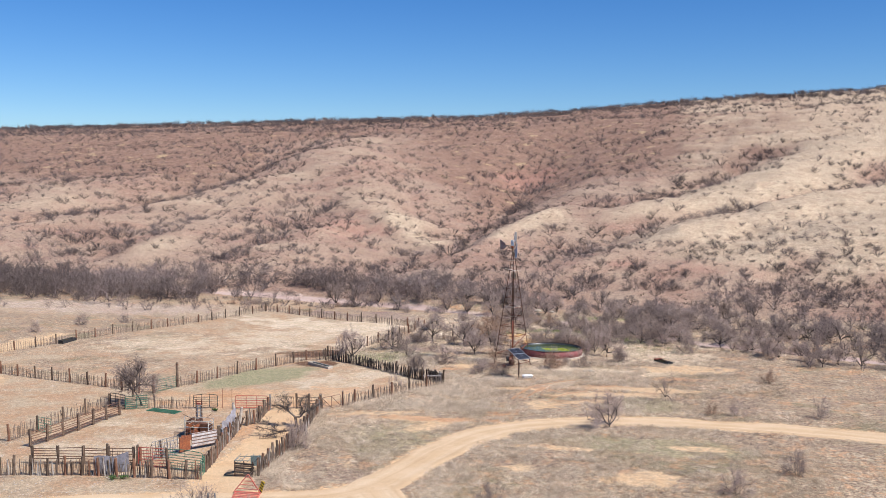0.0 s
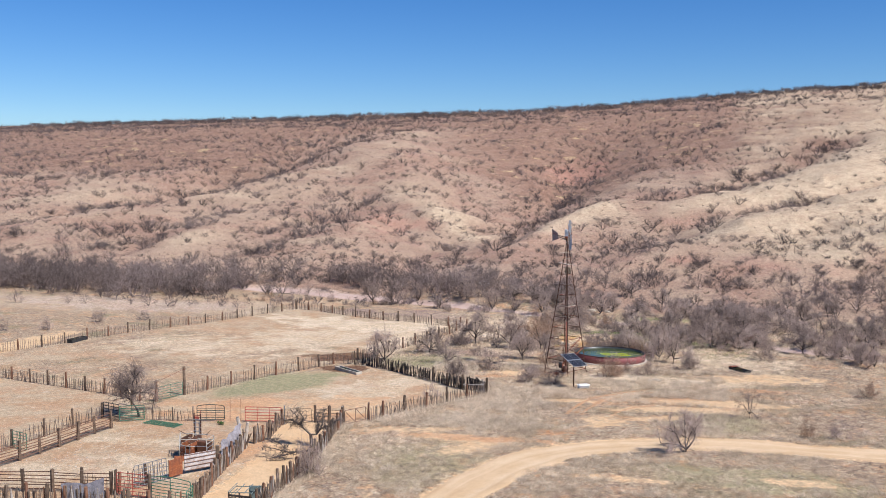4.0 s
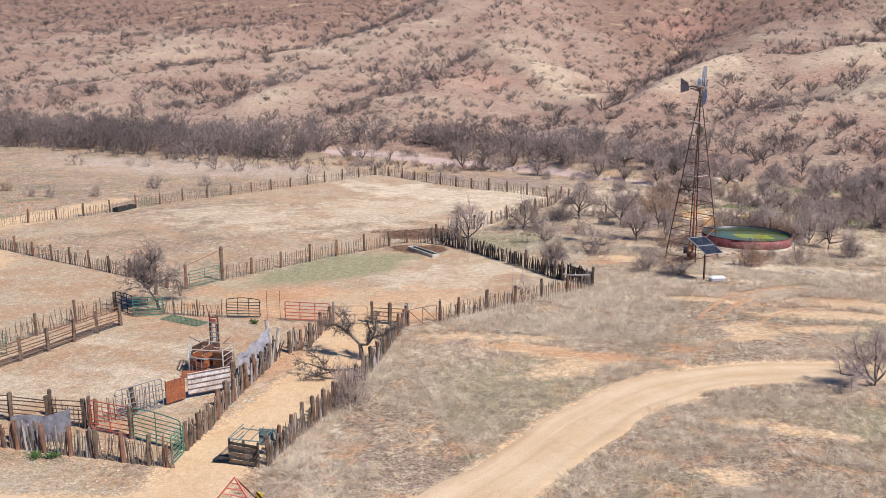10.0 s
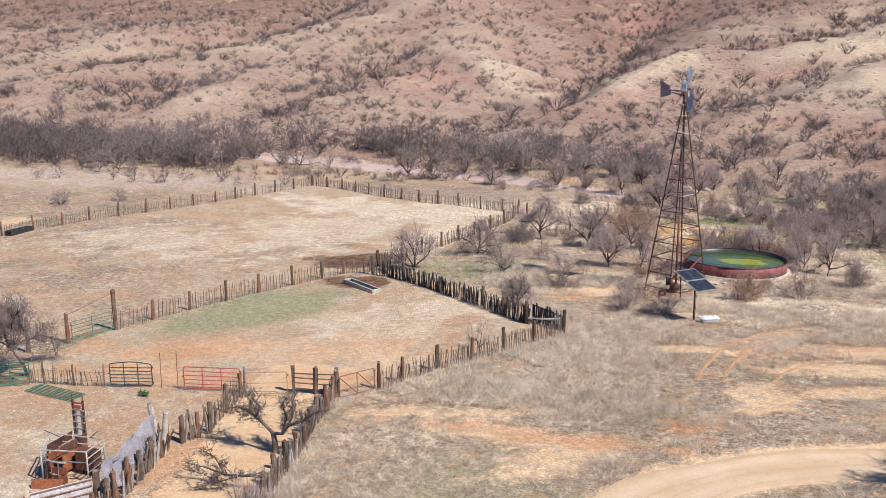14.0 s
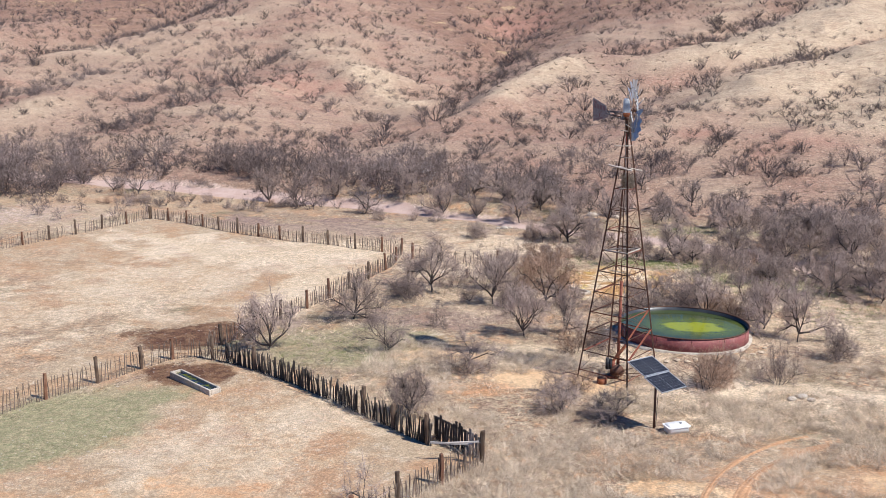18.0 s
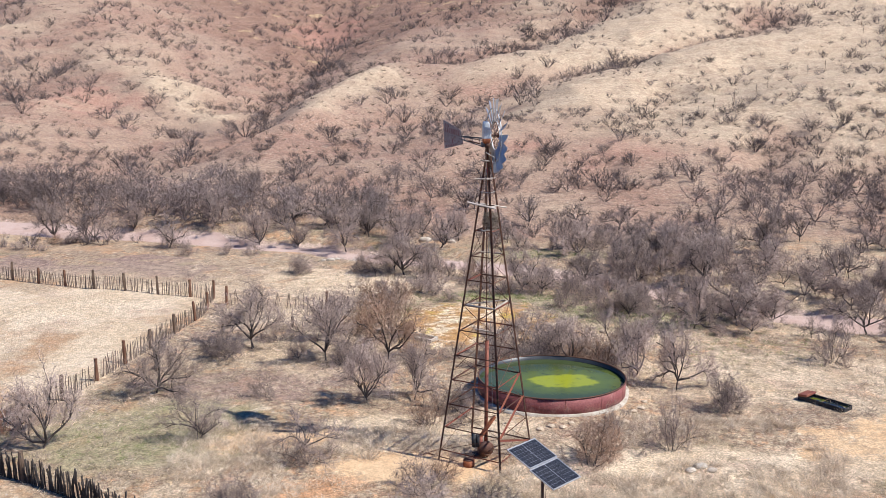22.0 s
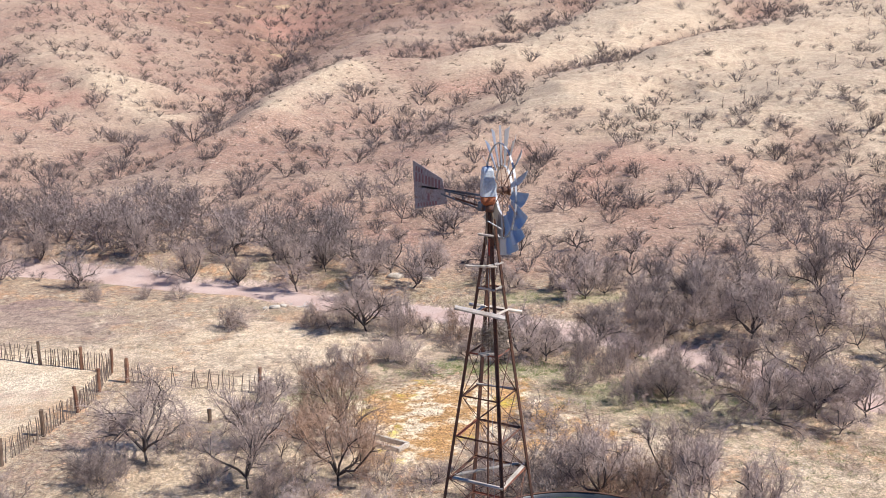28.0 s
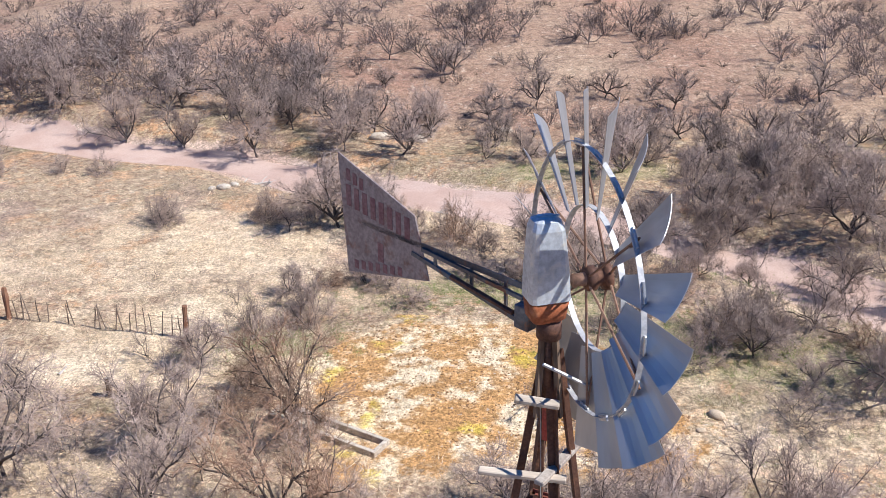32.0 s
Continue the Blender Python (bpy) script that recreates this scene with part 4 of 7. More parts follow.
def lone_post(x, y, high, r, material, label, lean=(0, 0), name="wooden_post"):
    top = rest(name, x, y, 0, 0, label, "post", "gate posts")
    me = crooked(int(abs(x * 7 + y * 3)) % 97, high, r, 8, 0.02, 0.92, material)
    link("shaft", me, top, pose(0, 0, 0, *lean))
    part("cap", rod((0, 0, high - 0.06), (0, 0, high + 0.005), r * 0.9, 8, r * 0.75), wood_grey, top, "bleached sawn end", pose(0, 0, 0, *lean))
    return top


# ---- bare trees and scrub ----
def grow(seed, high, stems, spread, levels, kids, curl=0.35, ratio=0.62, start=0.02, up=0.35):
    """Branches of a bare, many-stemmed tree as rows of (level, start, end, radius, radius at the end)."""
    g = np.random.default_rng(seed)
    out = []

    def limb(p, d, length, r, level):
        n = 3 if level < 2 else 2
        pts, rr = [p], [r]
        for i in range(n):
            d = d + g.normal(0, curl, 3) * (0.55 if level < 2 else 0.8)
            d[2] += up * 0.25
            d /= np.linalg.norm(d)
            p = p + d * length / n
            pts.append(p)
            rr.append(r * (1 - 0.55 * (i + 1) / n))
            out.append((level, pts[-2], pts[-1], rr[-2], rr[-1]))
        if level < levels:
            for c in range(kids[min(level, len(kids) - 1)]):
                u = g.uniform(0.25, 1.0) * n
                i = min(int(u), n - 1)
                q = pts[i] + (pts[i + 1] - pts[i]) * (u - i)
                e = d + g.normal(0, 0.92, 3)
                e[2] = e[2] * 0.8 + up * 0.3
                e /= np.linalg.norm(e)
                limb(q, e, length * ratio * g.uniform(0.7, 1.2), max(rr[i] * 0.6, start * 0.16), level + 1)

    for s in range(stems):
        a = s * math.tau / stems + g.uniform(-0.6, 0.6)
        t = spread * g.uniform(0.5, 1.2)
        d = np.array([math.cos(a) * t, math.sin(a) * t, 1.0])
        limb(np.array([math.cos(a) * 0.08, math.sin(a) * 0.08, -0.15]), d / np.linalg.norm(d), high * 0.45, start * high, 0)
    return out


def tubes(rows, sides=3, thick=1.0, least=0.0):
    """Vertices and triangles of tapered prisms along the rows."""
    A = np.array([r[1] for r in rows])
    B = np.array([r[2] for r in rows])
    ra = np.maximum(np.array([r[3] for r in rows]) * thick, least)
    rb = np.maximum(np.array([r[4] for r in rows]) * thick, least * 0.6)
    d = B - A
    d /= np.linalg.norm(d, axis=1)[:, None] + 1e-9
    ref = np.where(np.abs(d[:, 2:3]) < 0.9, [[0, 0, 1.0]], [[1.0, 0, 0]])
    u = np.cross(d, ref)
    u /= np.linalg.norm(u, axis=1)[:, None]
    v = np.cross(d, u)
    t = np.arange(sides) * math.tau / sides
    ring = np.cos(t)[None, :, None] * u[:, None] + np.sin(t)[None, :, None] * v[:, None]
    V = np.concatenate([A[:, None] + ring * ra[:, None, None], B[:, None] + ring * rb[:, None, None]], 1).reshape(-1, 3)
    base = np.arange(len(rows))[:, None] * 2 * sides
    F = []
    for i in range(sides):
        j = (i + 1) % sides
        F.append(np.concatenate([base + i, base + j, base + sides + j], 1))
        F.append(np.concatenate([base + i, base + sides + j, base + sides + i], 1))
    return V, np.concatenate(F)


def ribbons(rows, width, g):
    """Vertices and triangles of flat slivers along the rows, for what is far off."""
    A, B = np.array([r[1] for r in rows]), np.array([r[2] for r in rows])
    s = np.cross(B - A, g.normal(0, 1, A.shape))
    s /= np.linalg.norm(s, axis=1)[:, None] + 1e-9
    s *= width
    V = np.stack([A - s, A + s, B], 1).reshape(-1, 3)
    return V, np.arange(len(V)).reshape(-1, 3)


def tree_meshes(seed, high, stems, spread, levels, kids, crown_mat, least=0.006, **more):
    """A trunk with its limbs, and the crown of fine twigs."""
    fork = 3 if levels == 4 else 2
    rows = grow(seed, high, stems, spread, levels, kids, **more)
    wood, fine = [r for r in rows if r[0] < fork], [r for r in rows if r[0] >= fork]
    return sheet("trunk", *tubes(wood, 4), bark), sheet("crown", *tubes(fine, 3, 1.0, least), crown_mat, False)


def turned(d, g, least, most):
    """A direction that leaves d by an angle between two, in radians."""
    side = np.cross(d, g.normal(0, 1, 3))
    side /= np.linalg.norm(side) + 1e-9
    a = g.uniform(least, most)
    return d * math.cos(a) + side * math.sin(a)


def mesquite(seed, limbs_, low, branches, twigs, sprays, thick=1.0, reach_=1.0, bushy=False, fine=0.003):
    """A bare spreading tree about two metres across as rows of branches: a short trunk, arching limbs, branches, twigs and fine sprays."""
    g = np.random.default_rng(seed)
    rows = []

    def arc(p, d, length, r, level, n, curl, sag):
        pts = [p]
        for i in range(n):
            d = d + g.normal(0, curl, 3)
            d[2] += sag
            d /= np.linalg.norm(d)
            pts.append(pts[-1] + d * length / n)
            rows.append((level, pts[-2], pts[-1], r * (1 - 0.62 * i / n), r * (1 - 0.62 * (i + 1) / n)))
        return np.array(pts), d

    def spot(pts, u):
        i = min(int(u * (len(pts) - 1)), len(pts) - 2)
        f = u * (len(pts) - 1) - i
        way = pts[i + 1] - pts[i]
        return pts[i] + way * f, way / np.linalg.norm(way)

    foot = np.array([0.0, 0.0, -0.1])
    if not bushy:
        lean = np.array([g.normal(0, 0.25), g.normal(0, 0.25), 1.0])
        trunk, _ = arc(foot, lean / np.linalg.norm(lean), 0.1 + low * g.uniform(0.7, 1.2), 0.036 * thick, 0, 2, 0.15, 0.0)
        foot = trunk[-1]
    for i in range(limbs_):
        a = i * math.tau / limbs_ + g.uniform(-0.5, 0.5)
        rise = g.uniform(0.5, 1.5) if i % 3 else g.uniform(1.2, 2.6)
        d = np.array([math.cos(a), math.sin(a), rise])
        start = foot + (np.array([math.cos(a), math.sin(a), 0]) * 0.05 if bushy else 0)
        limb_, _ = arc(start, d / np.linalg.norm(d), reach_ * g.uniform(0.7, 1.05), (0.012 if bushy else 0.022) * thick, 1, 5, 0.26, -0.03 if rise < 1.5 else 0.05)
        for _ in range(branches):
            p, way = spot(limb_, g.uniform(0.22, 1.0))
            e = turned(way, g, 0.35, 1.15)
            e[2] += 0.22
            limb2, _ = arc(p, e / np.linalg.norm(e), 0.42 * g.uniform(0.6, 1.2), 0.0085 * thick, 2, 3, 0.3, 0.02)
            for _ in range(twigs):
                p, way = spot(limb2, g.uniform(0.15, 1.0))
                limb3, _ = arc(p, turned(way, g, 0.3, 1.2), 0.22 * g.uniform(0.6, 1.3), 0.0012 + 0.8 * fine, 3, 2, 0.35, 0.02)
                for _ in range(sprays):
                    p, way = spot(limb3, g.uniform(0.1, 1.0))
                    q = p + turned(way, g, 0.25, 1.3) * g.uniform(0.08, 0.2)
                    rows.append((4, p, q, fine, 0.001))
    return rows


def spikes(rows):
    """Vertices and triangles of thin three-sided spikes along the rows."""
    V, F = tubes(rows, 3)
    A = V.reshape(-1, 6, 3)
    tip = np.array([r[2] for r in rows])
    V = np.concatenate([A[:, :3], tip[:, None]], 1).reshape(-1, 3)
    base = np.arange(len(rows))[:, None] * 4
    return V, np.concatenate([base + [0, 1, 3], base + [1, 2, 3], base + [2, 0, 3]])


def bare_tree(seed, crown_mat, **more):
    """Meshes of the dark stems and of the crown of fine twigs."""
    rows = mesquite(seed, **more)
    wood, fine, spray = [r for r in rows if r[0] < 3], [r for r in rows if r[0] == 3], [r for r in rows if r[0] == 4]
    v1, f1 = tubes([r for r in wood if r[0] < 2], 5)
    v2, f2 = tubes([r for r in wood if r[0] == 2], 3)
    v3, f3 = tubes(fine, 3)
    v4, f4 = spikes(spray)
    return sheet("trunk", np.concatenate([v1, v2]), np.concatenate([f1, f2 + len(v1)]), bark), sheet("crown", np.concatenate([v3, v4]), np.concatenate([f3, f4 + len(v3)]), crown_mat, False)


TREES = [bare_tree(100 + n, twig, limbs_=5 + n % 3, low=0.22 - 0.03 * (n % 4), branches=9, twigs=8, sprays=9) for n in range(8)]
THIN = [bare_tree(120 + n, twig, limbs_=4, low=0.2, branches=6, twigs=6, sprays=6, thick=0.8) for n in range(4)]
BUSH = [bare_tree(140 + n, (twig, twig, twig, twig, twig_red, twig)[n % 6], limbs_=12, low=0.0, branches=6, twigs=6, sprays=6, bushy=True, thick=0.7) for n in range(6)]
RED = [bare_tree(160, twig_red, limbs_=6, low=0.15, branches=8, twigs=7, sprays=8, thick=0.9)]
BELT = [bare_tree(170 + n, twig_belt, limbs_=6, low=0.2, branches=7, twigs=6, sprays=4, thick=1.2, fine=0.0044) for n in range(6)]


def plant(kind, x, y, high, wide, name, label, category, seed, group=""):
    """A bare tree or bush of a kind, that many metres high and wide."""
    g = random.Random(seed)
    trunk, crown = kind[seed % len(kind)]
    v = np.empty(len(crown.vertices) * 3, np.float32)
    crown.vertices.foreach_get("co", v)
    v = v.reshape(-1, 3)
    zh, wd = float(np.percentile(v[:, 2], 99)), float(np.percentile(np.hypot(v[:, 0], v[:, 1]), 95)) * 2
    top = rest(name, x, y, g.uniform(0, 360), 0, label, category, group)
    m = Matrix.Diagonal((wide / wd, wide / wd, high / zh, 1))
    link("trunk", trunk, top, m, "dark crooked stems")
    link("crown", crown, top, m)
    return top


# ---- windmill ----
mill = rest("windmill", 0, 0, 0, 0, "tall rusty steel farm windmill with a galvanised bladed wheel", "windmill")
mill.matrix_basis = Matrix.Translation((0, 0, 0))
FEET = [Vector((0.62, -2.05, 0)), Vector((2.05, 0.62, 0)), Vector((-0.62, 2.05, 0)), Vector((-2.05, -0.62, 0))]
APEX = 13.2


def leg_at(i, z):
    f = FEET[i % 4]
    k = 1 - (z / APEX) * 0.955
    return Vector((f.x * k, f.y * k, z))


for i in range(4):
    f = leg_at(i, 0)
    part("leg", angle(leg_at(i, ground_at(f.x, f.y) - 0.3), leg_at(i, 13.6), 0.075, 0.011), rust_dark, mill, "long rusty angle-iron leg")
LEVELS = [0.55, 1.6, 2.65, 3.75, 4.85, 5.95, 7.05, 8.15, 9.2, 10.3, 11.3, 11.9]
for n, z in enumerate(LEVELS):
    for i in range(4):
        if (n == 0 and i in (2,)) or (n == 1 and i == 1):
            continue
        part("girt", angle(leg_at(i, z), leg_at(i + 1, z), 0.05 if z < 9 else 0.04, 0.008), rust_dark if (n + i) % 3 else rust_red, mill)
for n, (z0, z1) in enumerate(zip(LEVELS, LEVELS[1:])):
    for i in range(4 if z1 < 10.4 else 0):
        part("brace", rod(leg_at(i, z0), leg_at(i + 1, z1), 0.011, 4), rust_dark, mill)
        if (n + i) % 2 == 0:
            part("brace", rod(leg_at(i + 1, z0), leg_at(i, z1), 0.011, 4), rust_dark, mill)
part("brace", angle(leg_at(1, 0.5), leg_at(0, 1.5), 0.07), rust_red, mill, "red oxide brace")
part("brace", angle(leg_at(1, 2.7), leg_at(0, 1.6), 0.07), rust_red, mill, "red oxide brace")
part("brace", angle(leg_at(1, 3.8), leg_at(0, 2.7), 0.06), rust_red, mill, "red oxide brace")
part("well_pipe", rod((0.02, 0.0, -0.2), (0.02, 0.0, 5.4), 0.085, 10), rust_red, mill, "thick red-brown well pipe", smooth=True)
part("pump_rod", rod((0.0, 0.0, 5.3), (-0.05, 0.0, 13.6), 0.022, 6), rust_dark, mill)
part("furl_wire", rod((0.35, -0.3, 0.8), (-0.1, -0.1, 13.4), 0.006, 3), grey_pipe, mill)
for i in range(3):
    a, b = leg_at(i + 3, 4.2 + 0.5 * i), leg_at(i, 6.2 + i)
    part("guy_rod", rod(a, b, 0.012, 4), rust_dark, mill)
# wooden platforms and planks up the tower
PLANKS = [((-0.88, -0.52, 11.58), (0.32, -0.62, 11.33), 0.27), ((-0.5, 0.45, 11.38), (0.82, 0.38, 11.2), 0.16), ((-0.62, -0.2, 12.52), (0.13, -0.35, 12.52), 0.085), ((-0.12, -0.45, 12.56), (0.3, 0.2, 12.5), 0.09), ((-0.33, -0.28, 13.31), (0.04, -0.33, 13.27), 0.10),
          ((-0.3, -0.12, 11.95), (0.1, -0.32, 11.93), 0.05), ((0.1, -0.3, 11.95), (0.3, 0.1, 11.93), 0.05), ((0.15, -0.42, 11.36), (0.42, 0.12, 11.33), 0.07), ((-0.36, -0.1, 11.36), (-0.12, 0.34, 11.36), 0.09), ((-0.25, -0.42, 10.34), (0.1, -0.2, 10.34), 0.22),
          ((-0.9, -0.35, 7.1), (0.32, -1.0, 7.1), 0.12), ((0.25, -1.05, 7.12), (0.95, 0.35, 7.12), 0.10), ((-0.85, -0.2, 7.1), (0.8, 0.45, 7.1), 0.10), ((-0.3, 0.62, 9.22), (0.62, 0.2, 9.24), 0.06), ((-0.55, -0.2, 6.0), (0.5, -0.9, 6.0), 0.06)]
for n, (a, b, w) in enumerate(PLANKS):
    m, length = between(a, b)
    lie = Matrix.Translation(Vector(a)) @ pose(0, 0, 0, 0, 0, math.degrees(math.atan2(b[1] - a[1], b[0] - a[0])))
    part("plank", box((length, w, 0.045), Matrix.Translation((length / 2, 0, 0)), 0.008), wood_pale if n % 3 else wood_grey, mill, "weathered grey wooden plank", lie @ pose(0, 0, 0, 0, math.degrees(math.asin(max(-1, min(1, (a[2] - b[2]) / length))))))
part("red_sleeve", rod((-0.02, -0.06, 12.75), (-0.03, -0.08, 13.15), 0.045, 8), red_paint, mill, "red rod sleeve under the head")
for s_, a in ((-1, 0.3), (1, -0.2)):
    part("splint", beam((0.1 * s_ - 0.02, -0.1, 13.0), (0.05 * s_ - 0.05, -0.16 + 0.1 * a, 13.85), 0.05, 0.035), wood_post, mill, "splintered dark timber")
part("bent_strap", rod((-0.1, -0.25, 13.62), (0.42, -0.2, 13.3), 0.016, 5), galvanised, mill)
part("mast_pipe", rod((-0.03, -0.05, 13.2), (-0.05, -0.14, 13.9), 0.04, 10), rust_dark, mill, "red-brown mast pipe", smooth=True)
part("collar", rod((-0.05, -0.14, 13.82), (-0.05, -0.14, 14.0), 0.105, 14), rust_dark, mill, smooth=True)

# the head: gear case, hood, wheel and tail
AX = radians(14.8)
n_axis, e_axis = Vector((math.cos(AX), math.sin(AX), 0)), Vector((-math.sin(AX), math.cos(AX), 0))
WHEEL_AT = Vector((0.26, -0.07, 14.315))
head = Matrix((( e_axis.x, -n_axis.x, 0, WHEEL_AT.x), (e_axis.y, -n_axis.y, 0, WHEEL_AT.y), (0, 0, 1, WHEEL_AT.z), (0, 0, 0, 1)))


def loft(sections, material_name=None):
    """A solid through sections of equal corner counts."""
    bm = bmesh.new()
    rings = [[bm.verts.new(p) for p in s] for s in sections]
    c = len(rings[0])
    for lo, hi in zip(rings, rings[1:]):
        for i in range(c):
            bm.faces.new((lo[i], lo[(i + 1) % c], hi[(i + 1) % c], hi[i]))
    bm.faces.new(rings[0][::-1])
    bm.faces.new(rings[-1])
    bmesh.ops.recalc_face_normals(bm, faces=bm.faces)
    return bm


def case_ring(z, w, l, cy, r=0.045):
    """A rounded rectangle, w across and l along the axle."""
    pts = []
    for sx, sy, a0 in ((1, 1, 0), (-1, 1, 90), (-1, -1, 180), (1, -1, 270)):
        for a in (0, 45, 90):
            t = radians(a0 + a)
            pts.append((sx * (w / 2 - r) + r * math.cos(t), cy + sy * (l / 2 - r) + r * math.sin(t), z))
    return pts


case = part("gear_case", loft([case_ring(-0.32, 0.17, 0.24, 0.36), case_ring(-0.28, 0.23, 0.30, 0.36), case_ring(-0.105, 0.265, 0.34, 0.36)]), rust_sheet, mill, "rounded rust-red gear case", head, True)
part("hood", loft([case_ring(-0.11, 0.28, 0.35, 0.36), case_ring(0.16, 0.27, 0.325, 0.37), case_ring(0.50, 0.235, 0.27, 0.385, 0.05), case_ring(0.57, 0.19, 0.225, 0.39, 0.05), case_ring(0.59, 0.12, 0.16, 0.39, 0.04)]), hood_metal, mill, "blue-grey sheet-metal hood, dented", head)
part("hood_seam", box((0.02, 0.18, 0.012), Matrix.Translation((0, 0.365, 0.592)) @ pose(0, 0, 0), 0.003), galvanised, mill, "", head)
part("axle", rod((0, 0.14, -0.13), (0, -0.16, -0.13), 0.055, 12), brown_pipe, mill, "pale rusty axle", head @ Matrix.Translation((0, 0, 0.13)), True)
part("hub", loft([[(0.105 * math.cos(t) * k, y, 0.105 * math.sin(t) * k) for t in np.arange(12) * math.tau / 12] for y, k in ((0.03, 0.7), (0.02, 1.0), (-0.05, 1.0), (-0.06, 0.75), (-0.12, 0.75), (-0.13, 1.1), (-0.18, 1.1), (-0.19, 0.6))]), rust_dark, mill, "dark rusty wheel hub", head, True)
R = 1.537
wheel = None
for radius, y, w in ((0.60, -0.03, 0.05), (1.12, 0.06, 0.045)):
    ts = np.arange(0, 49) * math.tau / 48
    rim = bmesh.new()
    for a, b in zip(ts, ts[1:]):
        p = Vector((radius * math.cos((a + b) / 2), y, radius * math.sin((a + b) / 2)))
        m = Matrix.Translation(p) @ pose(0, 0, 0, 0, -math.degrees((a + b) / 2))
        add_box(rim, (0.007, w, radius * math.tau / 47.2), m)
    wheel = part("wheel_rim", rim, galvanised, mill, "round galvanised steel rim", head)
for i in range(6):
    t = radians(60 * i + 20)
    c, s = math.cos(t), math.sin(t)
    for y0 in (0.02, -0.16):
        link("spoke", mesh_of(rod((0.09 * c, y0, 0.09 * s), (1.14 * c, 0.03, 1.14 * s), 0.011, 5), "spoke", brown_pipe), wheel, None, "thin rusty spoke rod")


def blade_mesh(bend):
    """A curved sheet-metal sail, narrow inside and broad at the tip."""
    bm = bmesh.new()
    beta = radians(31)
    grid = []
    for layer in (0.0, 0.004):
        rows = []
        for u in np.linspace(0, 1, 6):
            r = 0.60 + (R - 0.60) * u
            half = 0.085 + 0.105 * u
            row = []
            for v in np.linspace(-1, 1, 7):
                a = half * v
                dish = 0.02 * (1 - v * v) * (0.5 + 0.7 * u) + layer + bend * 0.03 * u * v
                x = r - (0.012 if (u == 1 and abs(v) == 1) else 0)
                row.append(bm.verts.new((x, -(a * -math.sin(beta) + dish * math.cos(beta)), a * math.cos(beta) + dish * math.sin(beta))))
            rows.append(row)
        grid.append(rows)
    for rows in grid:
        for lo, hi in zip(rows, rows[1:]):
            for i in range(6):
                bm.faces.new((lo[i], lo[i + 1], hi[i + 1], hi[i]))
    a, b = grid
    rim = [(0, i) for i in range(7)] + [(j, 6) for j in range(1, 6)] + [(5, i) for i in range(5, -1, -1)] + [(j, 0) for j in range(4, 0, -1)]
    for p, q in zip(rim, rim[1:] + rim[:1]):
        bm.faces.new((a[p[0]][p[1]], a[q[0]][q[1]], b[q[0]][q[1]], b[p[0]][p[1]]))
    bmesh.ops.recalc_face_normals(bm, faces=bm.faces)
    return mesh_of(bm, "blade", blade_metal, False)


BLADES = [blade_mesh(b) for b in (0.0, 0.5, -0.6)]
for i in range(18):
    b = link("blade", BLADES[i % 3], wheel, pose(0, 0, 0, 0, -(20 * i - 0.5)))
    part("blade_clip", box((0.05, 0.02, 0.16), Matrix.Translation((1.12, 0.055, 0)), 0.004), cell_frame, b)
# tail: boom of two flat bars with a vane of sheet metal
TAIL_AT = Vector((-0.14, -0.05, 14.0))
tail_dir = Vector((-0.70, 0.714, 0)).normalized()
tail = Matrix(((tail_dir.x, -tail_dir.y, 0, TAIL_AT.x), (tail_dir.y, tail_dir.x, 0, TAIL_AT.y), (0, 0, 1, TAIL_AT.z), (0, 0, 0, 1)))
boom = bmesh.new()
add_beam(boom, (0.12, 0, 0.18), (2.2, 0, 0.16), 0.012, 0.055)
add_beam(boom, (0.1, 0, -0.17), (1.5, 0, 0.06), 0.035, 0.04)
add_beam(boom, (0.12, 0.05, 0.1), (1.35, 0.02, 0.15), 0.03, 0.035)
for u in (0.35, 0.75, 1.2):
    add_beam(boom, (u, 0, 0.18), (u, 0, -0.17 + u * 0.15), 0.03, 0.02)
add_box(boom, (0.16, 0.14, 0.22), Matrix.Translation((0.12, 0, -0.08)), 0.01)
boom = part("tail_boom", boom, boom_iron, mill, "blue-grey iron tail boom", tail)
VANE = [(1.46, 0.44), (2.52, 0.80), (2.44, -0.44), (1.28, -0.16)]
bm = bmesh.new()
front = [bm.verts.new((x, -0.006, z)) for x, z in VANE]
back = [bm.verts.new((x, 0.006, z)) for x, z in VANE]
bm.faces.new(front)
bm.faces.new(back[::-1])
for i in range(4):
    bm.faces.new((front[i], front[(i + 1) % 4], back[(i + 1) % 4], back[i]))
bmesh.ops.recalc_face_normals(bm, faces=bm.faces)
vane = link("vane", mesh_of(bm, "vane", vane_metal), boom, None, "flat purple-grey sheet-metal vane")


def bar_row(z_left, z_right, x0, x1, count, tall, wide):
    """Plain bars in place of the worn lettering."""
    bm = bmesh.new()
    for i in range(count):
        u = (i + 0.5) / count
        x = x0 + (x1 - x0) * u
        z = z_left + (z_right - z_left) * u
        for y in (-0.0085, 0.0085):
            add_box(bm, (wide, 0.003, tall), Matrix.Translation((x, y, z)))
    return bm


